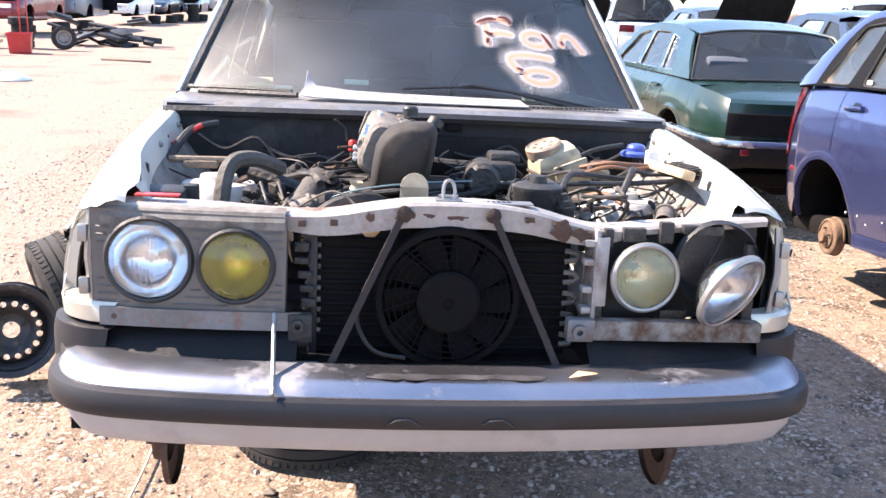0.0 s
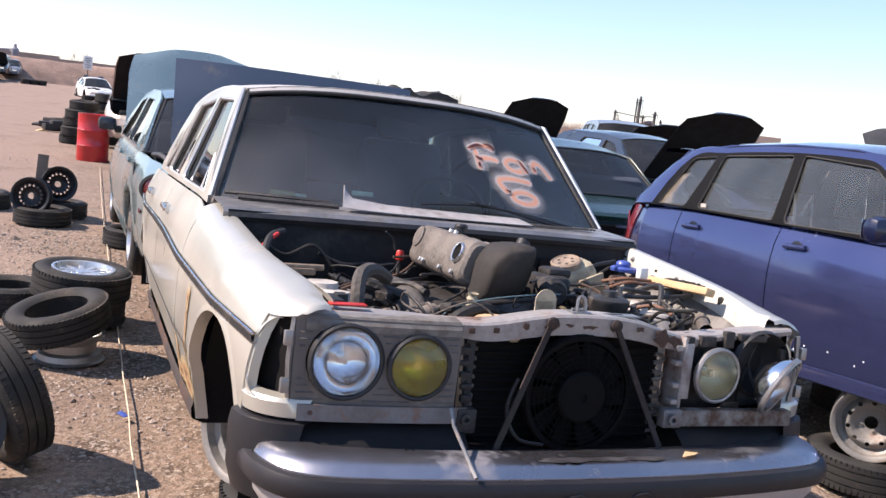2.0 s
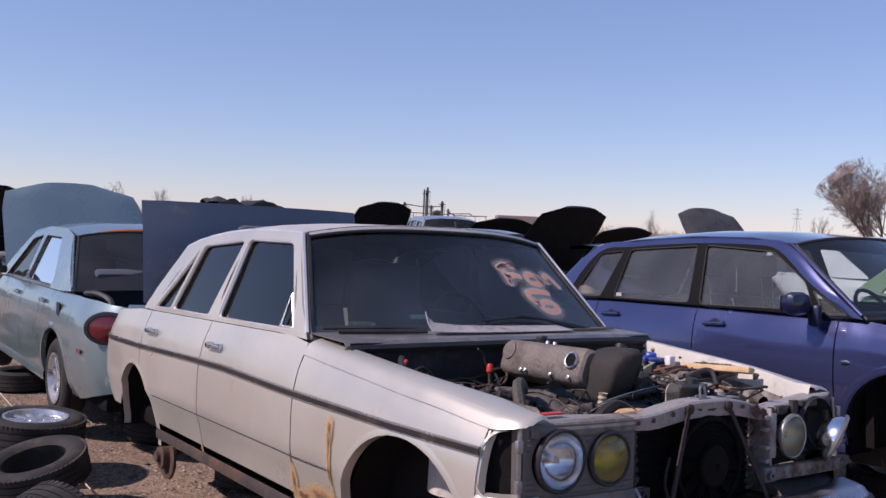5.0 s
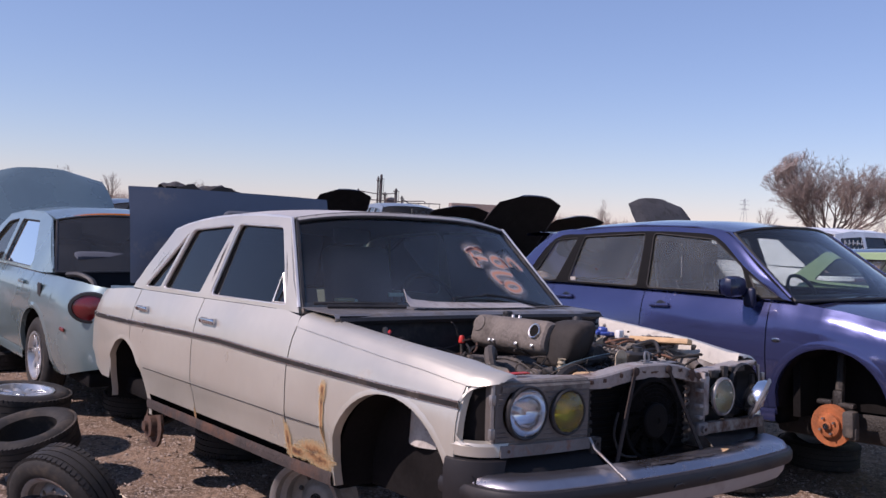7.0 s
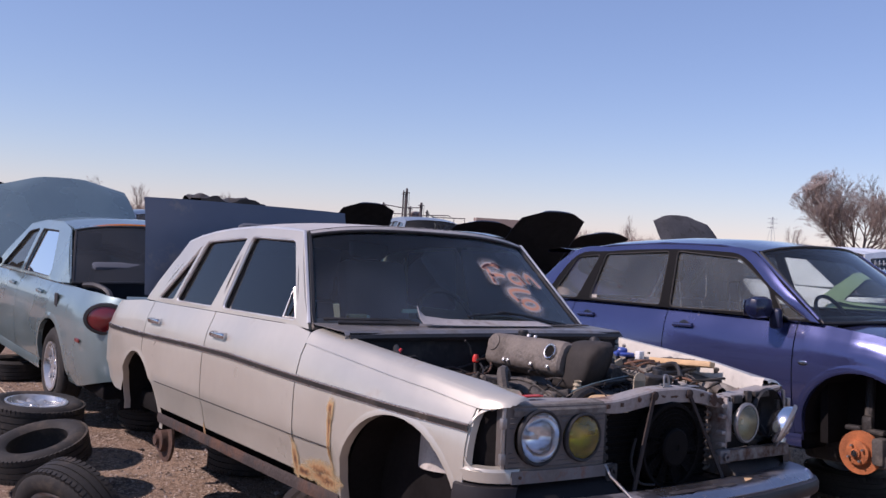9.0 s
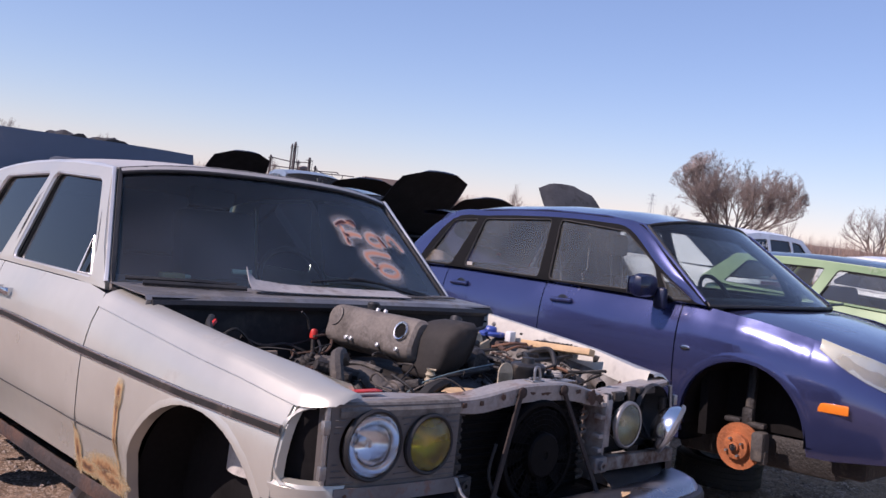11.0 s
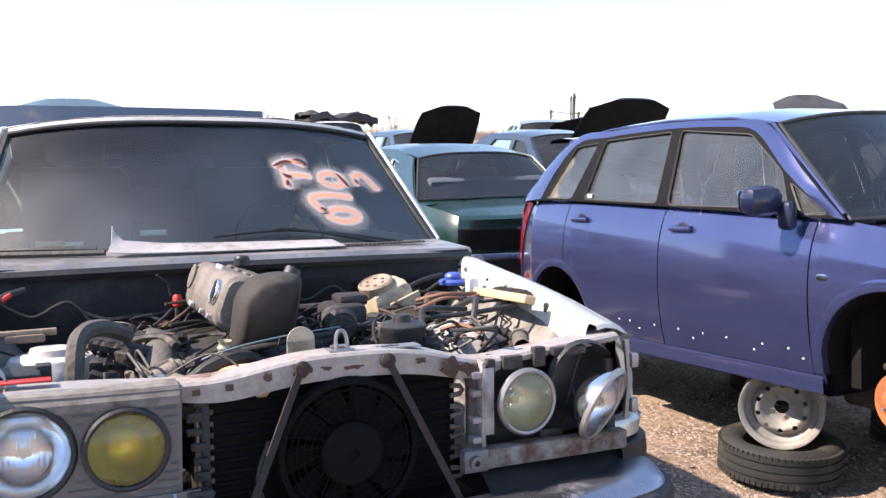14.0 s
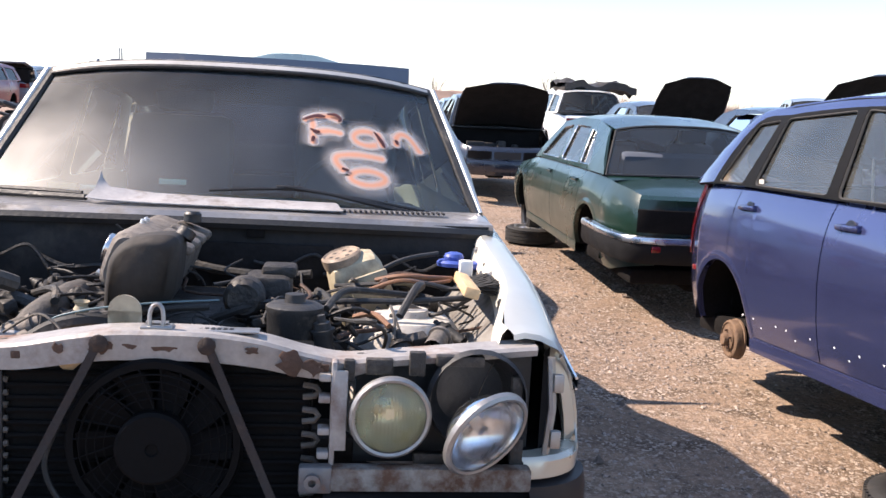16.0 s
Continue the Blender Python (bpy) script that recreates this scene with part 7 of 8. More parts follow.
g = Geo()
N = 90
xs = [math.copysign(abs(u) ** 2.6, u) * 600 for u in np.linspace(-1, 1, 2 * N + 1)]


def ground_z(x, y):
    return (0.025 * noise.noise((x * 0.5, (y - 3) * 0.5, 0)) if abs(x) + abs(y - 3) < 60 else 0) - 0.02


g.loft([[(a, b + 3, ground_z(a, b + 3)) for a in xs] for b in xs])
ground = solo("ground", g, M_GROUND, "pinkish-brown dirt yard strewn with gravel", "ground", kind="structure")

# loose gravel: small angular stones, densest between the cars
M_STONE = mat("pale_gravel", (0.33, 0.27, 0.23), 0.9, 0, 0.5, 30, 0.2, 40)
M_STONE2 = mat("dark_gravel", (0.12, 0.095, 0.08), 0.9, 0, 0.5, 30, 0.2, 40)
OCT = np.array([(1, 0, 0), (-1, 0, 0), (0, 1, 0), (0, -1, 0), (0, 0, 1), (0, 0, -1)], float)
OCT_F = np.array([(0, 2, 4), (2, 1, 4), (1, 3, 4), (3, 0, 4), (2, 0, 5), (1, 2, 5), (3, 1, 5), (0, 3, 5)])


def stones(name, count, x0, x1, y0, y1, rmin, rmax, seed, material):
    r = np.random.default_rng(seed)
    xy = np.stack([r.uniform(x0, x1, count), r.uniform(y0, y1, count)], 1)
    dens = np.array([noise.noise((x * 0.7, y * 0.7, 3)) for x, y in xy])
    xy = xy[dens > r.uniform(-0.6, 0.3, count)]
    n = len(xy)
    size = rmin + (rmax - rmin) * r.random(n) ** 4
    z = np.array([ground_z(x, y) for x, y in xy])
    shape = OCT[None] * (size[:, None, None] * r.uniform(0.55, 1.35, (n, 6, 1))) * np.array([1, 1, 0.65])
    a = r.uniform(0, 2 * np.pi, n)
    ca, sa = np.cos(a)[:, None], np.sin(a)[:, None]
    v = np.stack([shape[..., 0] * ca - shape[..., 1] * sa, shape[..., 0] * sa + shape[..., 1] * ca + shape[..., 2] * 0.4, shape[..., 2] - shape[..., 0] * 0.3], -1)
    v += np.stack([xy[:, 0], xy[:, 1], z + size * 0.2], 1)[:, None, :]
    f = (OCT_F[None] + 6 * np.arange(n)[:, None, None]).reshape(-1, 3)
    me = bpy.data.meshes.new(name)
    me.from_pydata(v.reshape(-1, 3).tolist(), [], f.tolist())
    me.materials.append(material)
    return tagged(new(name, me), "loose angular gravel scattered on the dirt", "gravel", kind="stuff")


stones("gravel", 52000, -3.4, 4.8, -0.8, 8.5, 0.003, 0.017, 5, M_STONE)
stones("gravel", 30000, -3.4, 4.8, -0.8, 8.5, 0.003, 0.014, 6, M_STONE2)
stones("gravel", 16000, -8, 6, 6, 22, 0.004, 0.020, 7, M_STONE)
stones("gravel", 500, -3.4, 4.8, -0.8, 12, 0.015, 0.045, 8, M_STONE2)


def quick(name, g, material):
    me = bpy.data.meshes.new(name)
    me.from_pydata(g.v, [], g.f)
    me.materials.append(material)
    return new(name, me)

# ---- blue hatchback: lamps, mirror, brakes, spoiler ----
bm_ = blue
xl = lambda y, z: -(skin_x(BLUE, y, z))
mirror = part("door_mirror", Geo().box((-0.96, 1.43, 1.475), (0.20, 0.11, 0.135), bevel=0.05), M_NAVYPL, blue)
part("mirror_stalk", Geo().box((-0.862, 1.375, 1.405), (0.06, 0.08, 0.13), m=None, bevel=0.024), M_NAVYPL, mirror)
part("mirror_face", Geo().box((-0.965, 1.482, 1.475), (0.16, 0.004, 0.095), bevel=0.001), M_CHROME, mirror)
mirror2 = part("door_mirror", Geo().box((0.96, 1.43, 1.475), (0.20, 0.10, 0.125), bevel=0.042), M_BLUE, blue)
part("mirror_stalk", Geo().box((0.875, 1.39, 1.40), (0.05, 0.07, 0.10), bevel=0.018), M_BLACK, mirror2)
# painted pillars and roof edge outside the black window frames
EDGE_O = [(1.10, 1.385), (1.38, 1.61), (1.66, 1.835), (1.95, 1.885), (2.45, 1.915), (3.0, 1.91), (3.42, 1.87), (3.80, 1.49)]
EDGE_I = [(1.18, 1.40), (1.48, 1.60), (1.74, 1.803), (1.97, 1.848), (2.45, 1.874), (3.0, 1.868), (3.35, 1.835), (3.57, 1.505)]
for sg in (-1, 1):
    po, pi_ = smooth_path([(0, a, b) for a, b in EDGE_O], 4), smooth_path([(0, a, b) for a, b in EDGE_I], 4)
    rows = []
    for a, b in zip(po, pi_):
        rows.append([(sg * (green_x(BLUE, q.y, q.z) + h), q.y, q.z) for q, h in ((a, 0.004), (a.lerp(b, 0.15), 0.013), (a.lerp(b, 0.8), 0.013), (b, 0.011))])
    part("roof_edge", Geo().loft(rows), M_BLUE, blue)
# roof spoiler
rows = []
for x in np.linspace(-0.60, 0.60, 13):
    x = float(x)
    b = 1 - (x / 0.6) ** 2
    rows.append([(x, 3.44 + 0.05 * b, 1.888 + 0.03 * b), (x, 3.62 + 0.08 * b, 1.905 + 0.02 * b), (x, 3.76 + 0.08 * b, 1.898 + 0.02 * b), (x, 3.765 + 0.08 * b, 1.878 + 0.02 * b), (x, 3.62 + 0.06 * b, 1.872 + 0.02 * b), (x, 3.47 + 0.05 * b, 1.865 + 0.02 * b)])
part("roof_spoiler", Geo().loft(rows, close_u=True), M_BLUE, blue)
# tall tail lamp wrapping on the quarter
for sg in (-1, 1):
    rows = []
    for z in np.linspace(1.06, 1.50, 9):
        z = float(z)
        y0 = 3.86 - 0.12 * ((z - 1.06) / 0.44)
        rows.append([(sg * (skin_x(BLUE, min(float(y), 4.05), z) + 0.010), float(y), z) for y in np.linspace(y0, 4.045, 5)])
    part("tail_lamp", Geo().loft(rows), M_REDLENS, blue, "tall red tail lamp", solid=0.008)
    part("side_reflector", Geo().box((sg * (skin_x(BLUE, 3.74, 0.985) + 0.004), 3.74, 0.985), (0.012, 0.055, 0.032), bevel=0.004), M_REDLENS, blue, "red side reflector")
    part("side_repeater", Geo().lathe([(0.030, 0), (0.030, 0.006), (0.022, 0.008), (0.0005, 0.008)], m=at(sg * (skin_x(BLUE, 1.195, 1.14) + 0.0), 1.195, 1.14) @ pose(0, 0, 0, 0, 90 * sg) @ Matrix.Diagonal((0.5, 1, 1, 1)), n=20), M_CHROME, blue)
    part("side_marker", Geo().box((sg * (skin_x(BLUE, 0.36, 0.935) + 0.004), 0.36, 0.935), (0.012, 0.16, 0.05), m=None, bevel=0.006), M_ORANGE, blue, "amber side marker")
    # headlamp wrapping round the wing
    rows = []
    for t in np.linspace(0, 1, 7):
        y = -0.03 + 0.50 * float(t)
        zc = 1.075 + 0.19 * float(t)
        hgt = 0.085 + 0.03 * math.sin(math.pi * float(t)) - 0.045 * float(t)
        yy = max(y, -0.02)
        rows.append([(sg * (skin_x(BLUE, yy, min(z, interp(BLUE["top"], yy))) + 0.012), y, z) for z in (zc - hgt, zc - hgt * 0.3, zc + hgt * 0.3, min(zc + hgt, interp(BLUE["top"], yy) + 0.004))])
    hl = part("headlamp", Geo().loft(rows), G_HEAD, blue, "hazy wraparound headlamp")
    part("lamp_bowl", Geo().loft([[(p[0] - sg * 0.006, p[1], p[2]) for p in r] for r in rows]), M_BULB, hl)
    # lower door trim clips
    for k, y in enumerate((1.32, 1.40, 1.56, 1.62, 1.80, 1.97, 2.05, 2.16, 2.36, 2.50, 2.58, 2.68, 2.84, 2.92, 3.04)):
        if abs(y - 2.30) > 0.03 and y < 3.1:
            part("trim_clip", Geo().lathe([(0.0065, 0), (0.0065, 0.004), (0.0005, 0.006)], m=at(sg * skin_x(BLUE, y, 0.77 + 0.035 * (k % 3 > 0)), y, 0.77 + 0.035 * (k % 3 > 0)) @ pose(0, 0, 0, 0, 90 * sg), n=8), M_WHITEPL, blue)
    # handle recesses: flat navy discs on the skin paint their shade
    for y in (2.13, 3.07):
        z = interp(BLUE["top"], y) - 0.107
        part("recess_shade_disc", Geo().lathe([(0.040, 0.001), (0.034, 0.002), (0.0005, 0.002)], m=at(sg * skin_x(BLUE, y, z), y, z) @ pose(0, 0, 0, 0, 90 * sg) @ Matrix.Diagonal((0.9, 1.1, 1, 1)), n=20), M_DARK, blue)
    # front brake and rear drum
    disc = part("brake_disc", Geo().lathe([(0.128, -0.010), (0.128, 0.010), (0.072, 0.012), (0.070, 0.040), (0.062, 0.044), (0.030, 0.044), (0.028, 0.060), (0.020, 0.062), (0.0005, 0.062)], m=at(sg * 0.74, 0.89, 0.635) @ pose(0, 0, 0, 0, 90 * sg), n=40), M_RUST, blue, "orange rusted brake disc")
    g = Geo()
    for a in range(4):
        g.lathe([(0.007, 0.04), (0.007, 0.066), (0.0005, 0.066)], m=at(sg * 0.74, 0.89, 0.635) @ pose(0, 0, 0, 0, 90 * sg) @ at(0.050 * math.cos(a * 1.571 + 0.5), 0.050 * math.sin(a * 1.571 + 0.5), 0), n=8)
    part("wheel_studs", g, M_STEEL, disc)
    part("hub_nut", Geo().lathe([(0.020, 0.06), (0.020, 0.072), (0.010, 0.074), (0.0005, 0.074)], m=at(sg * 0.74, 0.89, 0.635) @ pose(0, 0, 0, 0, 90 * sg), n=6), M_CHROME, disc)
    part("brake_caliper", Geo().box((sg * 0.735, 0.77, 0.655), (0.09, 0.075, 0.16), bevel=0.02).box((sg * 0.735, 0.75, 0.60), (0.05, 0.05, 0.08), bevel=0.015), M_CAST, blue, "grey brake caliper")
    part("steering_knuckle", Geo().box((sg * 0.69, 0.87, 0.79), (0.05, 0.07, 0.12), bevel=0.02).box((sg * 0.70, 0.95, 0.77), (0.05, 0.10, 0.03), bevel=0.01).box((sg * 0.70, 0.81, 0.76), (0.05, 0.10, 0.03), bevel=0.01).tube([(sg * 0.66, 0.88, 0.78), (sg * 0.58, 0.91, 1.08)], 0.028, 10), M_GRIME, blue)
    part("drive_shaft", Geo().tube([(sg * 0.73, 0.89, 0.635), (sg * 0.25, 0.89, 0.68)], 0.02, 8), M_GRIME, blue)
    AX = at(sg * 0.77, 3.32, 0.622) @ pose(0, 0, 0, 0, 90 * sg)
    drum = part("brake_drum", Geo().lathe([(0.108, -0.05), (0.116, -0.045), (0.116, -0.036), (0.109, -0.032), (0.109, -0.004), (0.104, 0.006), (0.094, 0.010), (0.092, 0.004), (0.066, 0.004), (0.064, 0.014), (0.034, 0.018), (0.030, 0.045), (0.0005, 0.045)], m=AX, n=36), M_DRUMRUST, blue, "rusty brake drum with hub")
    for a in range(5):
        part("stud", Geo().lathe([(0.006, 0.010), (0.006, 0.034), (0.0005, 0.035)], m=AX @ at(0.05 * math.cos(a * 1.2566), 0.05 * math.sin(a * 1.2566), 0), n=8), M_RUSTDARK, drum)
# added dark block: closes the view through the arches and shades the ground
part("underside_block", Geo().box((0, 0.92, 0.60), (1.0, 1.0, 0.20), bevel=0.04).box((0, 0.35, 0.66), (1.2, 0.2, 0.22), bevel=0.04), M_GRIME, blue, "plain dark block closing the underside")
for x in (0.0, 0.42):
    part("wiper", Geo().tube([(x - 0.05, 0.94, 1.415), (x + 0.25, 0.98, 1.42), (x + 0.45, 1.06, 1.42)], 0.009, 6), M_BLACK, blue)
part("window_sticker", Geo().box((-(green_x(BLUE, 3.03, 1.52) - 0.004), 3.03, 1.515), (0.003, 0.055, 0.025)), M_TOWER, blue)

# ---- tyres, rims, stands and litter in the yard ----
TYRE = tyre_mesh(0.293, 0.185, 0.18)
TYRE_WIDE = tyre_mesh(0.312, 0.21, 0.195)
TREADS = [tyre_mesh(0.293, 0.185, 0.18, tread="only", sides=(k,)) for k in (-1, 1)]
TREADS_WIDE = [tyre_mesh(0.312, 0.21, 0.195, tread="only", sides=(k,)) for k in (-1, 1)]
RIM_BLACK = steel_rim_mesh(0.182, 0.165, M_BLKSTEEL, 16)
RIM_GREY = steel_rim_mesh(0.182, 0.165, M_GREYSTEEL, 10)
RIM_RUST = steel_rim_mesh(0.185, 0.17, M_STEEL, 12)
RIM_ALLOY = alloy_mesh(0.195, 0.19, 11)


def tyre(m, me=None, label="worn black tyre lying flat on the gravel", group="loose tyres", rim=None, rim_label=""):
    ob = new("tyre", me or TYRE)
    ob.matrix_world = m
    tagged(ob, label, "tyre", group)
    for td in TREADS_WIDE if me is TYRE_WIDE else TREADS:
        share("tread", td, Matrix.Identity(4), ob)
    if rim:
        add_disc(share("rim", rim, Matrix.Identity(4), ob, rim_label))
    return ob


def rim(m, me, label, group="loose rims"):
    ob = new("wheel_rim", me)
    ob.matrix_world = m
    add_disc(ob)
    return tagged(ob, label, "wheel rim", group)


GZ = -0.02


def facing(c, n):
    """pose at c with local z along n"""
    return Matrix.Translation(c) @ Vector(n).to_track_quat("Z", "Y").to_matrix().to_4x4()


# rim leaning on a standing tyre, near the silver saloon
rim(facing((-1.71, 1.92, 0.215), (0.30, -0.92, 0.24)), RIM_BLACK, "black steel rim with round holes, leaning on a tyre")
tyre(facing((-1.55, 2.16, 0.275), (-0.82, -0.50, -0.27)), TYRE, "worn tyre standing on edge beside a black rim", rim=RIM_GREY, rim_label="grey steel rim")
# stack with alloy wheel, tyre leaning over a bare rim
rim(pose(-1.36, 3.66, 0.075), RIM_RUST, "bare rusty rim lying flat")
tyre(pose(-1.43, 3.70, 0.225, 6, -14, 0), TYRE, "worn tyre leaning over a bare rim")
tyre(pose(-1.35, 4.50, 0.085), TYRE, "worn tyre at the bottom of a stack")

tyre(pose(-1.34, 4.43, 0.29, 2, 3, 0), TYRE_WIDE, "black tyre with a bright alloy wheel on top of a stack", rim=RIM_ALLOY, rim_label="bright alloy wheel")
tyre(pose(-1.83, 4.85, 0.08), TYRE, "worn tyre lying flat on the gravel")
# tyre with a post, rims on tyres
tyre(pose(-2.66, 9.6, 0.08), TYRE_WIDE, "worn tyre lying flat round a post")
solo("post", Geo().tube([(0, 0, 0), (0.01, 0, 0.3), (-0.04, 0.0, 0.75)], 0.035, 8), M_RUSTDARK, "bent rusty post standing in a tyre", "post", m=pose(-2.60, 9.6, GZ))
tyre(pose(-1.93, 8.65, 0.08), TYRE, "worn tyre lying flat on the gravel")
tyre(pose(-1.80, 9.25, 0.08), TYRE, "worn tyre lying flat on the gravel")
rim(pose(-2.04, 8.60, 0.285, 82, 0, -10), RIM_BLACK, "black steel rim standing on a tyre")
rim(pose(-1.83, 9.1, 0.37, 78, 0, 22), RIM_BLACK, "black steel rim with round holes, standing on a tyre")
solo("board", Geo().box((0, 0, 0.35), (0.115, 0.035, 0.74), bevel=0.004), M_OLDWOOD, "weathered board standing behind rims", "board", m=pose(-2.02, 9.0, GZ, -8, 4, 10))
tyre(pose(-0.05, 3.75, 0.08), TYRE, "worn tyre lying flat under the silver saloon", "car stands")
tyre(pose(-1.0, 7.6, 0.08), TYRE, "worn tyre lying flat under the teal saloon")
tyre(pose(-0.3, 5.2, 0.08), TYRE, "worn tyre lying flat behind the silver saloon")
# supports below the cars: upright rims on flat tyres
SUP = [(0.46, 1.75, 0.55), (0.46, 2.9, 0.50)]
for x, y, h in SUP:
    t = tyre(pose(x, y, 0.085), TYRE, "worn tyre used as a stand under the silver saloon", "car stands")
    rim(pose(x, y, 0.075 + 0.10 + 0.20, 90, 0, -180), RIM_GREY, "grey steel rim used as a stand under a car", "stand rims")
for x, y in ((2.68, 1.66), (3.75, 1.70), (3.70, 2.80)):
    tyre(pose(x, y, 0.085), TYRE, "worn tyre lying flat under the blue hatchback", "car stands")
for x, y in ((2.68, 1.66), (3.80, 1.78)):
    rim(pose(x, y, 0.33, 90, 0, -46), RIM_GREY, "grey steel rim standing upright under the blue hatchback", "stand rims")
for x, y in ((3.70, 2.8),):
    rim(pose(x, y, 0.26), RIM_GREY, "grey steel rim lying flat under the blue hatchback", "stand rims")
tyre(pose(-0.40, 1.42, 0.08), TYRE, "worn tyre lying flat under the silver saloon's bumper", "car stands")
rim(pose(-0.60, 1.50, 0.36, 90, 0, 118), RIM_GREY, "grey steel rim standing upright under the silver saloon", "stand rims")
solo("iron_bar", Geo().box((0, 0, 0), (0.42, 0.045, 0.03), bevel=0.006), M_RUSTDARK, "rusty iron bar resting on an upright rim", "bar", m=pose(-0.62, 1.44, 0.575, 0, 4, -20))
# stands of the green saloon
tyre(pose(2.30, 8.9, 0.085), TYRE, "worn tyre lying flat with a rim on it", "car stands", rim=RIM_ALLOY)
tyre(pose(2.36, 9.2, 0.33, 0, 90, 0), TYRE, "tyre still mounted on an axle of the green saloon", "car stands", rim=RIM_BLACK)

# string stretched along the ground
pts = smooth_path([(-0.95, 0.9, GZ + 0.03), (-1.04, 3.0, GZ + 0.03), (-1.18, 6.0, GZ + 0.03), (-1.38, 10.4, GZ + 0.03), (-1.55, 15.0, GZ + 0.03)], 20)
solo("string", Geo().tube([(p.x + 0.012 * noise.noise((p.y * 2, 0, 0)), p.y, p.z) for p in pts], 0.0045, 5), M_STRING, "pale string stretched along the ground", "string")
# red drum and the tyre pile behind it
g = Geo().lathe([(0.0005, 0.0), (0.28, 0.0), (0.29, 0.02), (0.285, 0.27), (0.297, 0.29), (0.285, 0.31), (0.285, 0.56), (0.297, 0.58), (0.285, 0.60), (0.285, 0.86), (0.292, 0.88), (0.28, 0.88), (0.275, 0.86), (0.0005, 0.86)], n=36)
solo("oil_drum", g, M_REDDRUM, "red steel oil drum standing on the dirt", "drum", m=pose(-1.74, 16.6, GZ))
for k, (x, y, z, rx) in enumerate(((-2.28, 20.4, 0.09, 0), (-2.25, 20.3, 0.28, 2), (-2.22, 20.4, 0.47, -2), (-2.18, 20.35, 0.66, 1), (-2.1, 20.4, 0.86, 3), (-1.6, 21.2, 0.09, 0), (-1.55, 21.2, 0.28, 0), (-1.6, 21.2, 0.47, 0), (-1.6, 21.2, 0.66, 0), (-1.62, 21.25, 0.85, 3), (-1.6, 21.2, 1.04, -3))):
    tyre(pose(x, y, z, rx), TYRE_WIDE, "worn tyre in a tall stack", "tyre stack")
# scrap heap with a pale plank
heap = thing("scrap_heap", pose(-2.45, 24.3, GZ), "low heap of dark scrap parts", "scrap")
rnd = random.Random(8)
for i in range(26):
    g = Geo().box((rnd.uniform(-0.8, 0.8), rnd.uniform(-0.4, 0.4), rnd.uniform(0.02, 0.35)), (rnd.uniform(0.1, 0.6), rnd.uniform(0.1, 0.4), rnd.uniform(0.04, 0.2)), m=pose(0, 0, 0, 0, 0, rnd.uniform(-40, 40)) @ pose(0, 0, 0, rnd.uniform(-8, 8)), bevel=0.02)
    part("scrap_piece", g, M_GRIME, heap)
solo("plank", Geo().box((0, 0, 0.03), (1.7, 0.16, 0.04), bevel=0.005), M_WOOD, "pale plank lying against a scrap heap", "plank", m=pose(-2.95, 23.9, 0.06, 0, -16, 25))
# across the lane: scrap, red box, beam on the ground
heap = thing("scrap_heap", pose(-8.9, 26.3, GZ), "heap of torn bumpers and black trim", "scrap")
for i in range(30):
    g = Geo().box((rnd.uniform(-1.4, 1.4), rnd.uniform(-0.5, 0.5), rnd.uniform(0.05, 0.5)), (rnd.uniform(0.2, 0.9), rnd.uniform(0.1, 0.5), rnd.uniform(0.03, 0.15)), m=pose(0, 0, 0, rnd.uniform(-20, 20), rnd.uniform(-30, 30), rnd.uniform(-40, 40)) , bevel=0.02)
    part("scrap_piece", g, M_BLACK, heap)
BOXZ = [(0.27, 0.0), (0.31, 0.46), (0.33, 0.47), (0.33, 0.50), (0.30, 0.50), (0.28, 0.44), (0.001, 0.42)]
solo("metal_box", Geo().lathe([(0.001, 0.0)] + [(r * 1.25, z) for r, z in BOXZ], m=Matrix.Rotation(radians(45), 4, "Z"), n=4), M_REDDRUM, "open red bin beside stacked tyres", "box", m=pose(-9.5, 22.0, GZ, 0, 0, 16))
for x, y, z in ((-10.2, 23.9, 0.1), (-10.2, 23.9, 0.3), (-10.15, 23.95, 0.5), (-10.2, 23.9, 0.7), (-11.0, 23.4, 0.1), (-11.0, 23.4, 0.3), (-10.9, 22.6, 0.1)):
    tyre(pose(x, y, z), TYRE_WIDE, "worn tyre in a stack by the red bin", "tyre stack")
tyre(facing((-8.95, 23.5, 0.31), (0.35, -0.9, 0.1)), TYRE_WIDE, "worn wheel standing on edge by a scrap heap", rim=RIM_GREY)
solo("pipe_frame", Geo().tube([(-0.09, 0, 0), (-0.09, 0, 1.9), (-0.06, 0, 1.96), (0.06, 0, 1.96), (0.09, 0, 1.9), (0.09, 0, 0)], 0.016, 6), M_REDDRUM, "thin red pipe frame standing by a bin", "frame", m=pose(-9.55, 22.45, GZ, 2, 0, 10))
solo("timber", Geo().box((0, 0, 0.025), (1.25, 0.07, 0.05), bevel=0.01), M_OLDWOOD, "dark timber lying on the dirt", "timber", m=pose(-6.45, 20.3, GZ, 0, 0, -14))
solo("timber", Geo().box((0, 0, 0), (0.13, 1.6, 0.09), bevel=0.01), M_WOOD, "pale timber leaning on flat tyres", "timber", m=pose(-10.0, 20.6, 0.16, 12, 0, -25))
sack = Geo().lathe([(0.001, 0.16), (0.12, 0.15), (0.22, 0.10), (0.27, 0.03), (0.25, 0.0)], n=18)
sack.v = [(x * 1.25, y, z * (1 + 0.5 * noise.noise((x * 7, y * 7, 1)))) for x, y, z in sack.v]
solo("plastic_bag", sack, M_WHITEPL, "crumpled white plastic bag on the dirt", "bag", m=pose(-6.9, 14.9, GZ, 0, 0, 20))
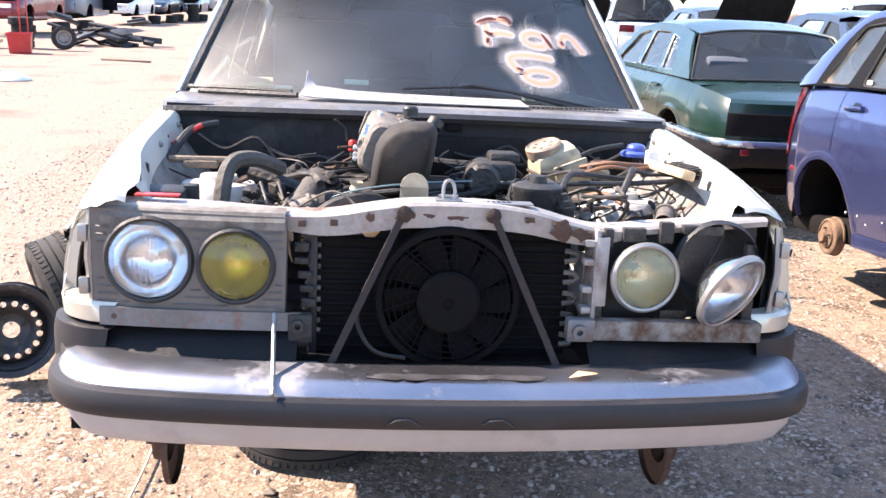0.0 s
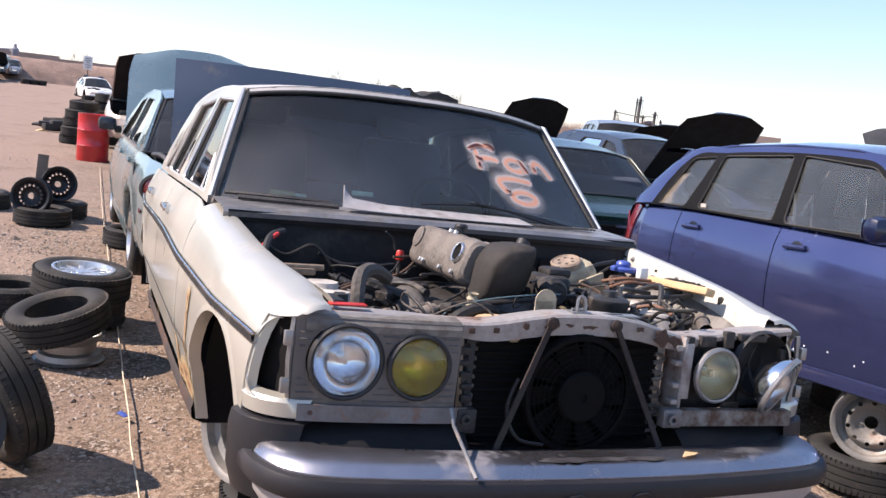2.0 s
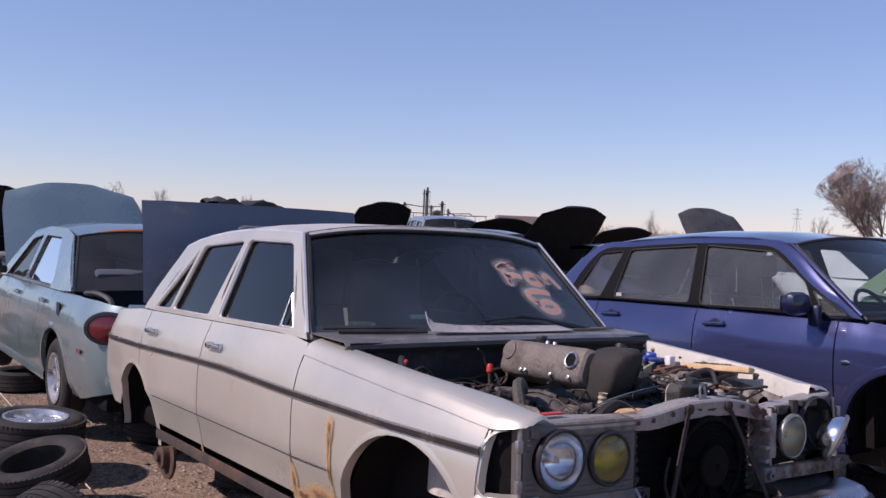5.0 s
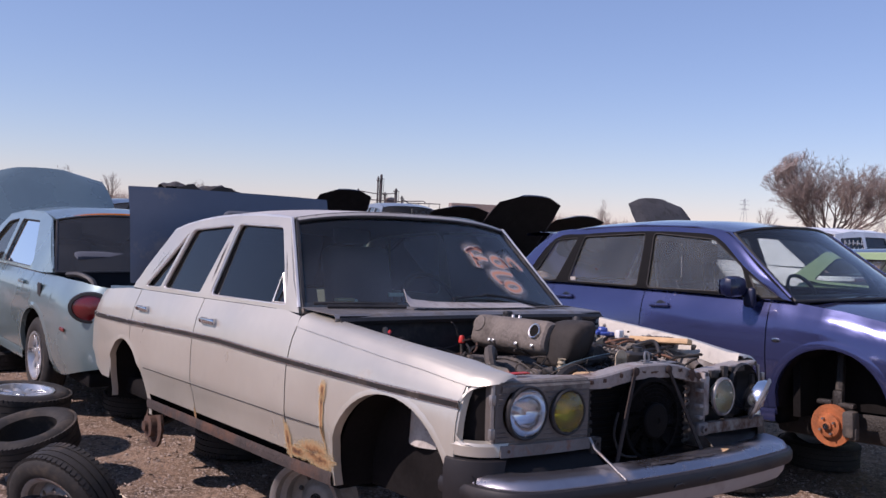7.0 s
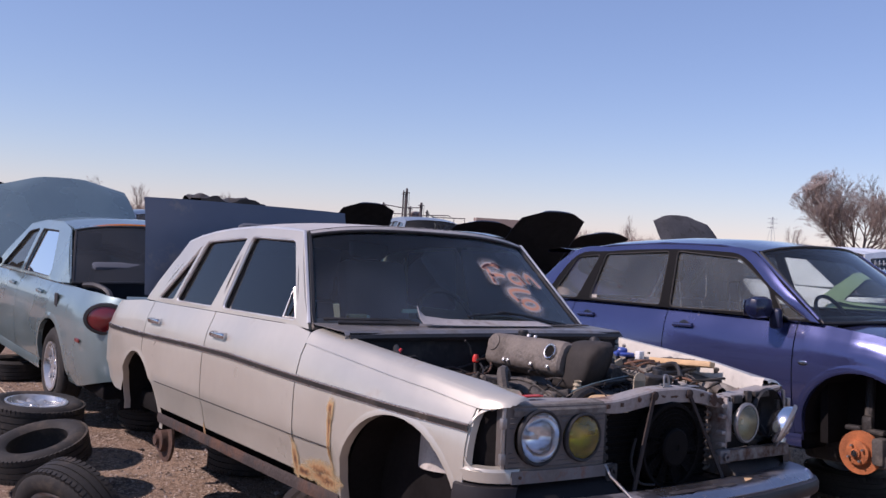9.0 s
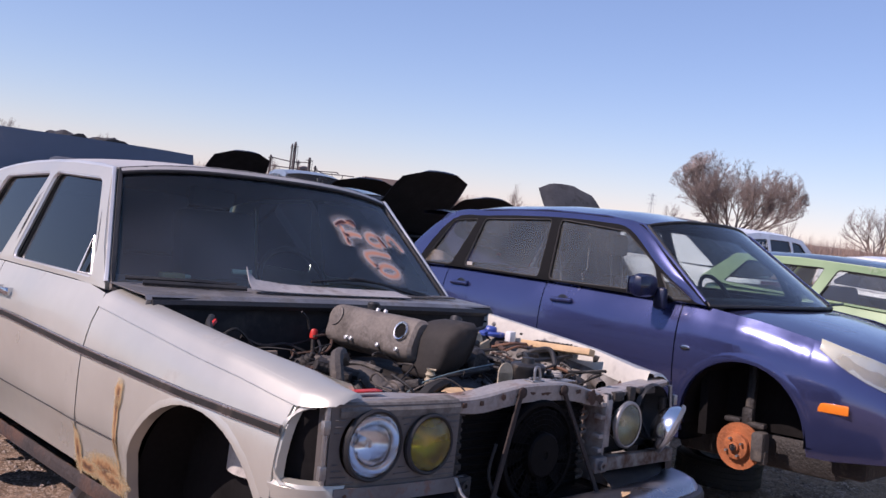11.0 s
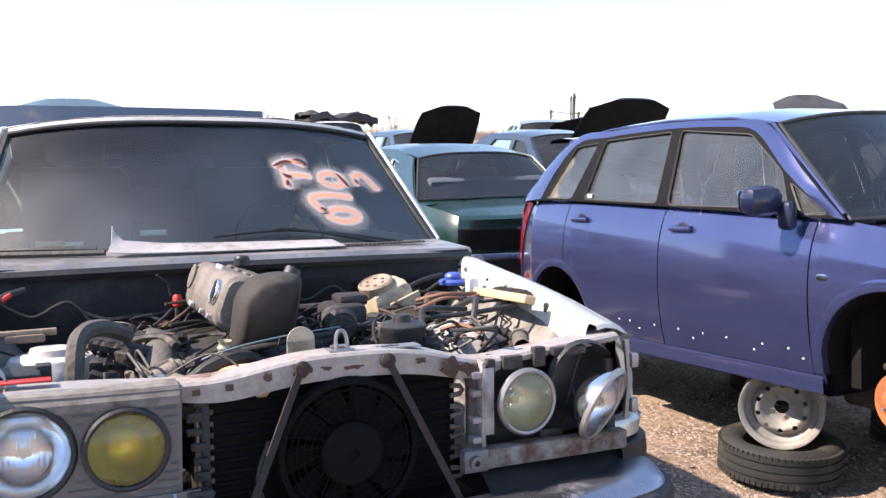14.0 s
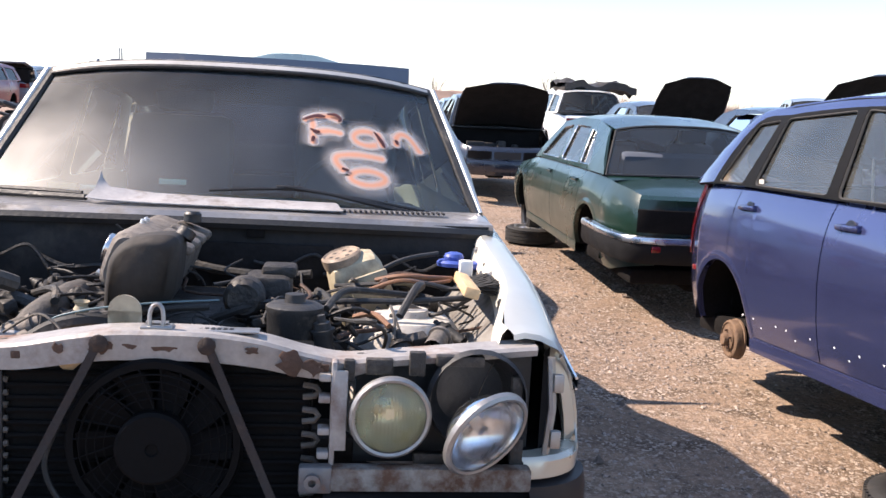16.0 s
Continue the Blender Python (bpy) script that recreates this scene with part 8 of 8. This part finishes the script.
solo("scrap_trim", Geo().tube(smooth_path([(-0.4, 0, 0.05), (-0.1, 0.08, 0.14), (0.3, -0.05, 0.06)]), 0.07, 7), M_BLACK, "torn black trim on the dirt", "trim", m=pose(-7.3, 15.0, GZ, 0, 0, 10))


def sign_post(x, y, top):
    t = thing("sign_post", pose(x, y, GZ), "white sign with grey writing on a thin post", "sign", "yard signs")
    part("post", Geo().tube([(0, 0, 0), (0, 0, top)], 0.03, 8), M_GRIME, t)
    board = part("sign_board", Geo().box((0, -0.045, top - 0.42), (0.56, 0.025, 0.88), bevel=0.008), M_WHITEPL, t)
    for k, w in enumerate((0.36, 0.40, 0.26, 0.38, 0.30)):
        part("bar", Geo().box((0, -0.060, top - 0.14 - 0.14 * k), (w, 0.006, 0.06), bevel=0.001), M_GREY, board)


sign_post(-11.8, 66.0, 2.92)
sign_post(-3.95, 64.0, 2.50)
for x, y, w in ((-2.2, 1.5, 0.05), (-1.05, 2.66, 0.03), (-2.9, 3.1, 0.06), (-2.6, 9.1, 0.09), (-2.2, 9.2, 0.07)):
    solo("litter", Geo().box((0, 0, 0), (w * 2, w, 0.006), bevel=0.002), M_BLUECAP if w == 0.03 else M_WHITEPL, "small scrap of plastic on the dirt", "litter", "litter", m=pose(x, y, GZ + 0.025, 5, 8, x * 50))

# round tail lamps and side markers of the teal saloon
for sg in (-1, 1):
    yb = 4.50
    tl = part("tail_lamp", Geo().lathe([(0.0005, 0.016), (0.06, 0.012), (0.092, 0.0), (0.092, -0.03)], m=pose(sg * 0.735, yb, 0.79, -90) @ pose(0, 0, 0, 0, 30 * sg) @ Matrix.Diagonal((1.35, 1.0, 1, 1)), n=28), M_REDLENS, teal, "oval red tail lamp")
    part("lamp_ring", Geo().lathe([(0.090, -0.01), (0.094, 0.008), (0.112, 0.005), (0.118, -0.02)], m=pose(sg * 0.735, yb, 0.79, -90) @ pose(0, 0, 0, 0, 30 * sg) @ Matrix.Diagonal((1.35, 1.0, 1, 1)), n=28), M_BLACK, tl, "dark lamp surround")
    part("side_marker", Geo().box((sg * (skin_x(SEDAN, 4.17, 0.60) + 0.003), 4.17, 0.60), (0.01, 0.14, 0.03), bevel=0.004), M_REDLENS, teal, "thin red side marker")

part("fuel_flap", Geo().box(((skin_x(SEDAN, 3.62, 0.82) + 0.002), 3.62, 0.82), (0.012, 0.09, 0.15), bevel=0.005), M_BLACK, teal, "open black fuel flap")
part("torn_seal", Geo().tube(smooth_path([(0.74, 3.98, 0.99), (0.70, 4.15, 1.0), (0.66, 4.32, 0.96), (0.68, 4.45, 0.88)]), 0.022, 6), M_BLACK, teal)
tm = part("door_mirror", Geo().box((0.945, 1.52, 1.06), (0.17, 0.10, 0.125), bevel=0.04), M_BLACK, teal, "black door mirror")
part("mirror_stalk", Geo().box((0.845, 1.50, 1.01), (0.07, 0.07, 0.07), bevel=0.02), M_BLACK, tm)
part("mirror_face", Geo().box((0.945, 1.571, 1.06), (0.135, 0.004, 0.09), bevel=0.001), M_DARK, tm)
part("boot_floor", Geo().box((0, 4.2, 0.72), (1.3, 0.55, 0.05)), M_DARK, teal)
part("roof_mark", Geo().tube([(float(u) * 0.52, 3.13 + 0.04 * (1 - float(u) ** 2), 1.395 + 0.05 * (1 - abs(float(u)) ** 3)) for u in np.linspace(-1, 1, 15)], 0.012, 6), M_ORANGE, teal, "orange paint mark along the roof edge")

# ---- rows of wrecks ----
SED2 = shift(SEDAN, kz=1.04, ky=1.03)
champ = park("saloon_car", SEDAN, -0.72, 18.5, 0, M_CREAM, "champagne saloon with its hood raised", "wrecks down the lane", hood_open=62, raise_=0.2)
park("saloon_car", SED2, 0.1, 24.0, 0, M_LTBLUE, "pale blue saloon with its hood raised", "wrecks down the lane", hood_open=66, raise_=0.2)
park("saloon_car", SEDAN, 0.2, 30.0, 0, M_TEAL, "teal saloon with its hood raised", "wrecks down the lane", hood_open=60, raise_=0.2)
park("saloon_car", SEDAN, 0.2, 36.2, 180, M_GREY, "grey saloon with its hood raised", "wrecks down the lane", hood_open=60, raise_=0.2)
park("hatch_car", shift(SEDAN, kz=0.82, ky=0.85, kx=0.85), -2.95, 50.0, 12, M_WHITE, "white hatchback standing low on tyres", "wrecks down the lane", raise_=0.04)
for x, y, z in ((-3.2, 46.6, 0.1), (-3.1, 46.6, 0.3), (-2.5, 46.4, 0.1), (-2.5, 46.4, 0.3)):
    tyre(pose(x, y, z), TYRE_WIDE, "worn tyre under a white hatchback", "stands across the lane")

ROW_R = "wrecks behind the hatchback"
park("saloon_car", shift(SEDAN, kz=1.05), 2.55, 15.0, 0, M_DARK, "dark navy saloon with its hood raised, grille missing", ROW_R, hood_open=48, raise_=0.14, front=True, front_lens=M_DARKIN)
park("saloon_car", shift(SEDAN, kx=0.85), 5.56, 9.2, 0, M_DARK, "dark saloon with a big raised black hood", ROW_R, hood_open=58, raise_=0.19)
park("saloon_car", SEDAN, 7.95, 14.2, 0, M_DARK, "dark saloon with its hood raised", ROW_R, hood_open=50, raise_=0.17)
park("saloon_car", SEDAN, 9.45, 6.88, 180, M_WHITE, "white saloon with its bare grey hood raised", ROW_R, hood_open=62, raise_=0.27, hood_mat=M_BAREHOOD, glass=G_DARK)
park("saloon_car", shift(SEDAN, kx=0.82), 5.38, 14.1, 0, M_DARK, "dark saloon with its black hood raised high", ROW_R, hood_open=60, raise_=0.2)
park("saloon_car", SEDAN, 10.42, 13.5, 0, M_DARK, "dark saloon with its hood half raised", ROW_R, hood_open=46, raise_=0.16)
park("saloon_car", SEDAN, 17.3, 14.7, 0, M_DARK, "dark saloon with its hood raised", ROW_R, hood_open=52, raise_=0.12)
park("van_car", SUV, 10.8, 19.5, 160, M_GREY, "grey van with an open side window", ROW_R, raise_=0.15)
park("van_car", SUV, 5.7, 22.5, 180, M_WHITE, "white van with red tail lamps", ROW_R, raise_=0.15)
park("saloon_car", SEDAN, 2.9, 22.0, 0, M_LTBLUE, "pale blue saloon standing low", ROW_R, raise_=0.1)
LOWCAR = shift(SUV, kz=0.92)
squash = lambda p: (p[0], 1.07 + (p[1] - 1.07) * 0.66)
LOWCAR = variant(LOWCAR, rail=[squash(p) for p in LOWCAR["rail"]], wins=[[squash(p) for p in w] for w in LOWCAR["wins"]])
park("hatch_car", LOWCAR, 6.75, 1.3, 0, M_LIME, "light green hatchback with dark roof", ROW_R, glass=G_PANE, raise_=0.15, roof_mat=M_DARK, inside=M_CLOTH)
estate = park("estate_car", shift(SUV, kz=0.95), 15.2, 8.4, 92, M_WHITE, "white estate car with chalk marks on its side window", ROW_R, raise_=0.13, roof_mat=M_WHITE, glass=G_DARK)
rnd = random.Random(6)
for row_ in range(2):
    for k in range(5):
        y, z = 3.42 + 0.15 * k, 1.43 - 0.13 * row_
        part("chalk_mark", Geo().box((-0.76 - 0.02 * row_, y, z), (0.006, rnd.uniform(0.07, 0.11), 0.025), m=None, bevel=0.001).box((-0.76 - 0.02 * row_, y + 0.03, z + 0.01), (0.006, 0.025, 0.09), bevel=0.001), M_WHITEPL, estate)
park("saloon_car", SEDAN, 12.5, 4.0, 0, M_WHITE, "white saloon standing without wheels", ROW_R, raise_=0.15)
g = Geo()
rnd = random.Random(17)
rows = []
for i in range(9):
    row = []
    for j in range(13):
        row.append((-0.8 + 1.6 * j / 12, -0.45 + 0.9 * i / 8, 0.10 * noise.noise((i * 0.5, j * 0.5, 2)) + 0.06 * math.sin(j * 0.9)))
    rows.append(row)
g.loft(rows)
g.loft([[(p[0], p[1], p[2] - 0.14) for p in r] for r in rows])
for a, b in ((rows[0], 0), (rows[-1], 0)):
    g.loft([a, [(p[0], p[1], p[2] - 0.14) for p in a]])
solo("crumpled_hood", g, M_GRIME, "crumpled dark hood lying on a van roof", "car hood", ROW_R, m=pose(6.0, 21.5, 2.07, 0, 0, 10) @ Matrix.Diagonal((1.2, 1.1, 1.25, 1)))

ROW_L = "wrecks across the lane"
M_BANK = mat("brown_earth_bank", (0.25, 0.165, 0.125), 0.95, 0, 0.45, 0.6, bump=0.6, bscale=4.0)
# x, y, yaw, paint, body, angle of the hood
LEFT = [(-13.2, 31.6, 0, M_RED, SUV, 58), (-13.1, 37.3, 180, M_GREY, SUV, 0), (-13.2, 44.6, 0, M_WHITE, SEDAN, 58), (-12.9, 49.6, 0, M_DARK, SEDAN, 0), (-12.3, 54.2, 2, M_GREY, SEDAN, 58), (-12.3, 58.8, 180, M_GREY, SUV, 0), (-12.4, 63.4, 0, M_DARK, SEDAN, 52),
        (-12.3, 68.0, 180, M_LTBLUE, SEDAN, 0), (-12.1, 72.6, 0, M_GREY, SEDAN, 0), (-11.8, 77.2, 2, M_WHITE, SEDAN, 0), (-11.5, 81.6, 2, M_DARK, SUV, 56), (-11.1, 86.2, 3, M_GREY, SEDAN, 0)]
LOOKS = {M_RED: "dull red", M_GREY: "grey", M_WHITE: "white", M_DARK: "dark", M_LTBLUE: "pale blue"}
row_left = []
for x, y, yaw, mm, base, ho in LEFT:
    row_left.append(park("wreck_car", base, x, y, yaw, mm, LOOKS[mm] + (" van" if base is SUV else " saloon") + " without wheels across the lane" + (", hood raised" if ho else ""), ROW_L, hood_open=ho, raise_=0.26, seats=False))
# the grey van's tailgate stands open; a solid near-black block paints the load bay's shade
gate = part("tailgate", Geo().box((0, 0.42, 0.0), (1.36, 0.86, 0.05), m=pose(0, 4.30, 1.68, 12), bevel=0.02), M_GREY, row_left[1], "open tailgate")
part("tailgate_pane", Geo().box((0, 0.45, -0.032), (1.1, 0.5, 0.008), m=pose(0, 4.30, 1.68, 12), bevel=0.002), M_DARKIN, gate)
part("bay_shade_block", Geo().box((0, 4.50, 1.24), (1.20, 0.24, 0.72), bevel=0.02), M_DARKIN, row_left[1], "near-black block standing for the shaded load bay")
part("side_door", Geo().box((-0.42, 0, 1.02), (0.84, 0.05, 1.05), m=pose(-0.86, 2.0, 0, 0, 0, -30), bevel=0.02), M_DARKIN, row_left[1], "side door standing open")
# tyres used as stands along the row
for x, y, n in ((-12.3, 43.0, 2), (-12.35, 46.1, 2), (-12.0, 48.3, 2), (-11.5, 51.2, 5), (-12.3, 51.0, 2), (-11.4, 53.0, 2), (-11.4, 57.6, 2), (-11.5, 62.0, 2), (-11.5, 66.6, 2), (-8.9, 76.0, 2), (-8.3, 76.2, 2), (-7.7, 76.4, 2), (-12.4, 33.1, 2), (-12.4, 35.8, 2)):
    for k in range(n):
        tyre(pose(x + 0.03 * (k % 2), y, 0.08 + 0.19 * k, 2 * (k % 2)), TYRE_WIDE, "worn tyre under the wrecks across the lane", "stands across the lane")


# brown bank that closes the yard behind the far row
def bank():
    rnd = random.Random(12)
    line = smooth_path([(-27, -4, 0), (-27, 30, 0), (-26, 62, 0), (-20, 84, 0), (-8, 92, 0), (4, 95, 0), (16, 101, 0), (28, 112, 0)], 24)
    rows = []
    for k, p in enumerate(line):
        q = line[min(k + 1, len(line) - 1)] - line[max(k - 1, 0)]
        side = Vector((q.y, -q.x, 0)).normalized()
        fade = min(1.0, (len(line) - 1 - k) / 24)
        row = []
        for j in range(15):
            u = -1 + 2 * j / 14
            h = 2.15 * fade * max(0.0, 1 - abs(u) ** 1.6) * (1 + 0.10 * noise.noise((p.x * 0.1, p.y * 0.1, u)))
            w = p - side * u * 4.0
            row.append((w.x, w.y, -0.08 + h + 0.10 * noise.noise((w.x * 0.9, w.y * 0.9, 3))))
        rows.append(row)
    return Geo().loft(rows)


tagged(quick("ground_bank", bank(), M_BANK), "low brown bank of earth and dead brush", "bank", kind="structure")

# ---- distance: trees, brush, works ----
M_BARK = mat("grey_brown_bark", (0.15, 0.115, 0.095), 0.9, 0, 0.3, 3)
M_TWIG = mat("pale_brown_twigs", (0.26, 0.21, 0.185), 0.9, 0, 0.3, 3)
M_BRUSH = mat("dry_brown_brush", (0.27, 0.195, 0.16), 0.95, 0, 0.4, 0.3)
# distance haze is mixed into this blue-grey; the air itself is clear
M_WORKS = mat("hazy_grey_steelwork", (0.20, 0.21, 0.25), 0.8, 0.1, 0.2, 0.3)
M_REFINE = mat("dark_rusty_steelwork", (0.085, 0.075, 0.075), 0.8, 0.1, 0.2, 0.3)
M_BRICKW = mat("pale_brown_sheds", (0.28, 0.22, 0.19), 0.85, 0, 0.2, 0.2)


def bare_tree(name, m, height, width, seed, label, stems=7, depth=4, kids=4, bole=0.0):
    """a leafless tree: upright forking stems, limbs branching again and again into a domed haze of twigs"""
    rnd = random.Random(seed)
    tree = thing(name, m, label, "tree", "bare trees")
    trunk, twigs = Geo(), Geo()

    def grow(p, d, ln, r, lvl):
        path, q, dd = [p], p.copy(), d.copy()
        for i in range(4):
            dd = (dd + Vector((rnd.uniform(-1, 1), rnd.uniform(-1, 1), rnd.uniform(-0.4, 0.75))) * 0.16).normalized()
            q = q + dd * ln / 4
            path.append(q.copy())
        (trunk if lvl > depth - 2 else twigs).tube(path, [max(r, height * 0.0009) * (1 - 0.13 * i) for i in range(5)], 5 if lvl > depth - 2 else 3, cap=False)
        if lvl == 0:
            return
        for c in range(kids if lvl > 1 else kids + 1):
            j = rnd.choice((1, 2, 3, 4, 4)) if lvl < depth else rnd.choice((2, 3, 4))
            ax = Vector((rnd.uniform(-1, 1), rnd.uniform(-1, 1), rnd.uniform(-1, 1))).normalized()
            nd = (dd + ax * rnd.uniform(0.45, 0.85)).normalized()
            nd = (nd + Vector((0, 0, 0.12))).normalized()
            grow(path[j], nd, ln * rnd.uniform(0.50, 0.70), r * 0.50, lvl - 1)

    if bole:
        trunk.tube([(0, 0, -0.2), (0, 0, height * bole * 0.5), (0, 0, height * bole + 0.1)], [height * 0.035, height * 0.026, height * 0.024], 8)
    for i in range(stems):
        a = 2 * math.pi * (i + rnd.uniform(-0.3, 0.3)) / stems
        lean = rnd.uniform(0.25, 0.85 if not bole else 1.25) * width / height
        d = Vector((math.cos(a) * lean, math.sin(a) * lean, 1.0)).normalized()
        base = Vector((math.cos(a) * 0.02 * width, math.sin(a) * 0.02 * width, height * bole - 0.1))
        grow(base, d, height * rnd.uniform(0.34, 0.44), height * 0.013, depth)
    top, wide = max(v[2] for v in twigs.v), np.percentile([math.hypot(v[0], v[1]) for v in twigs.v], 98)
    for g_ in (trunk, twigs):
        out = []
        for x, y, z in g_.v:
            x, y, z = x * width / 2 / wide, y * width / 2 / wide, z * height / top * 1.06
            q = math.sqrt((x * x + y * y) / (width / 2) ** 2 + ((z - 0.38 * height) / (0.62 * height)) ** 2)
            f = q ** -0.9 if q > 1 and z > 0.2 * height else 1.0
            out.append((x * f, y * f, 0.38 * height + (z - 0.38 * height) * f))
        g_.v = out
    t = quick("trunk", trunk, M_BARK)
    t.parent = tree
    c = quick("crown", twigs, M_TWIG)
    c.parent = tree
    return tree


bare_tree("bare_tree", pose(74, 46.4, 0), 9.8, 13.6, 2, "large bare willow-like tree with a round crown", 9, 5, 5, 0.05)
bare_tree("bare_tree", pose(92, 33, 0), 9.0, 10, 5, "bare round-crowned tree behind parked wrecks", 6, 4)
bare_tree("bare_tree", pose(112, 50, 0), 8.0, 9, 7, "bare tree at the edge of the yard", 5, 4)
for i, (x, y, h) in enumerate(((30, 150, 6.5), (14, 190, 7), (78, 140, 5), (52, 150, 5.5), (118, 120, 6), (96, 88, 5), (-10, 170, 5), (-60, 200, 6), (40, 160, 6), (125, 90, 6), (135, 75, 6))):
    bare_tree("bare_tree", pose(x, y, 0), h, h * 0.8, 20 + i, "small bare tree on the horizon", 4, 3)

# belt of brush round the yard: many thin stems
rnd = random.Random(31)
g = Geo()
for i in range(60000):
    a = rnd.uniform(-0.62, 1.75)
    d = rnd.uniform(95, 150) if a > 0.55 else rnd.uniform(150, 240)
    x, y = d * math.sin(a), d * math.cos(a)
    h = rnd.uniform(0.5, 2.3) * (1 + 0.5 * noise.noise((x * 0.05, y * 0.05, 0))) * (1.0 if a > 0.55 else 1.4)
    w = rnd.uniform(0.02, 0.055)
    b = rnd.uniform(0, math.pi)
    dx, dy = math.cos(b) * w, math.sin(b) * w
    o = len(g.v)
    g.v += [(x - dx, y - dy, -0.1), (x + dx, y + dy, -0.1), (x + rnd.uniform(-0.5, 0.5), y + rnd.uniform(-0.5, 0.5), h)]
    g.f.append((o, o + 1, o + 2))
tagged(quick("brush", g, M_BRUSH), "belt of dry brown brush round the yard", "brush", kind="stuff")


def works(name, m, label, kind):
    t = thing(name, m, label, "factory", "works on the horizon")
    rnd = random.Random(kind)
    if kind == 1:  # distillation columns and pipe racks
        for x, h, r in ((0.15, 8.6, 0.26), (-0.45, 8.2, 0.16), (3.1, 6.0, 0.28), (-4.2, 5.6, 0.22), (1.0, 5.2, 0.2), (4.3, 4.6, 0.18)):
            col = part("column", Geo().lathe([(r, 0), (r, h * 0.95), (r * 0.6, h), (0.001, h)], m=pose(x, 0, 0), n=10), M_REFINE, t)
            part("platform", Geo().box((x, 0, h * 0.9), (r * 4.5, r * 4.5, 0.12)).tube([(x + r * 1.9, 0, 2.0), (x + r * 1.9, 0, h * 0.9)], 0.04, 4), M_REFINE, col)
        part("tank", Geo().lathe([(1.15, 0), (1.15, 3.9), (0.6, 4.2), (0.001, 4.3)], m=pose(2.2, 1.5, 0), n=18), M_BRICKW, t)
        for a, b in (((-4.2, 5.2), (0, 4.7)), ((0, 4.8), (3.1, 5.0)), ((4.3, 4.0), (5.6, 3.3)), ((4.4, 3.6), (8.5, 3.8)), ((8.5, 3.8), (8.9, 3.5)), ((5.4, 3.3), (11.8, 3.4)), ((-4.2, 3.6), (4.3, 3.5))):
            part("pipe", Geo().tube([(a[0], 0, a[1]), (b[0], 0, b[1])], 0.10, 6), M_REFINE, t)
        for x in (-4.6, -2.4, 5.6, 7.6, 9.6, 11.7):
            part("rack_leg", Geo().tube([(x, 0, 0), (x, 0, 3.5)], 0.07, 5), M_REFINE, t)
        part("shed", Geo().box((20, 4, 1.9), (12, 8, 3.8)), M_BRICKW, t)
    elif kind == 2:  # block with stacks
        part("mill_house", Geo().box((0, 0, 5), (17, 10, 10)).box((4, 0, 10.9), (5, 6, 1.8)).box((-5.5, 0, 10.6), (1.0, 2, 1.6)).box((0.2, 0, 10.5), (1.6, 3, 1.2)), M_WORKS, t)
        for x, h in ((5.0, 17.3), (6.3, 17.3), (22, 10.5), (23.5, 9.5), (46, 10.5)):
            part("chimney", Geo().lathe([(0.42, 0), (0.32, h), (0.001, h)], m=pose(x, 0, 0), n=10), M_WORKS, t)
        part("conveyor", Geo().tube([(-8.5, 0, 8.6), (-30, 0, 5.6)], 0.35, 6), M_WORKS, t)
        part("shed", Geo().box((60, 10, 3), (70, 12, 6)), M_BRICKW, t)
        part("shed", Geo().box((-70, 10, 2.5), (60, 12, 5)), M_BRICKW, t)
    else:
        part("silo", Geo().lathe([(1.5, 0), (1.5, 6.2), (0.7, 6.9), (0.5, 8.2), (0.001, 8.4)], n=14), M_WORKS, t)
        part("conveyor", Geo().tube([(0, 0, 6.0), (-16, 0, 4.8)], 0.45, 6), M_WORKS, t)
        part("shed", Geo().box((22, 8, 2.2), (34, 10, 4.4)), M_BRICKW, t)
    return t


works("refinery", pose(88.4, 151, 0, 0, 0, -31), "distant refinery columns and pipe racks", 1)
works("mill", pose(-131, 484, 0), "distant mill with tall stacks", 2)
works("silo_works", pose(-47.5, 420, 0), "distant silo with a conveyor", 3)
for x, y in ((150, 66), (185, 140), (200, 90)):
    g = Geo()
    for dx, dy in ((-1, -1), (1, -1), (1, 1), (-1, 1)):
        g.tube([(dx * 1.4, dy * 1.4, 0), (dx * 0.3, dy * 0.3, 9), (dx * 0.2, dy * 0.2, 12)], 0.05, 4)
    for z in (8.5, 10, 11.3):
        g.tube([(-2.6, 0, z), (2.6, 0, z)], 0.05, 4)
    solo("pylon", g, M_WORKS, "distant lattice power pylon", "pylon", "pylons", m=pose(x, y, 0) @ Matrix.Diagonal((0.7, 0.7, 0.75, 1)))
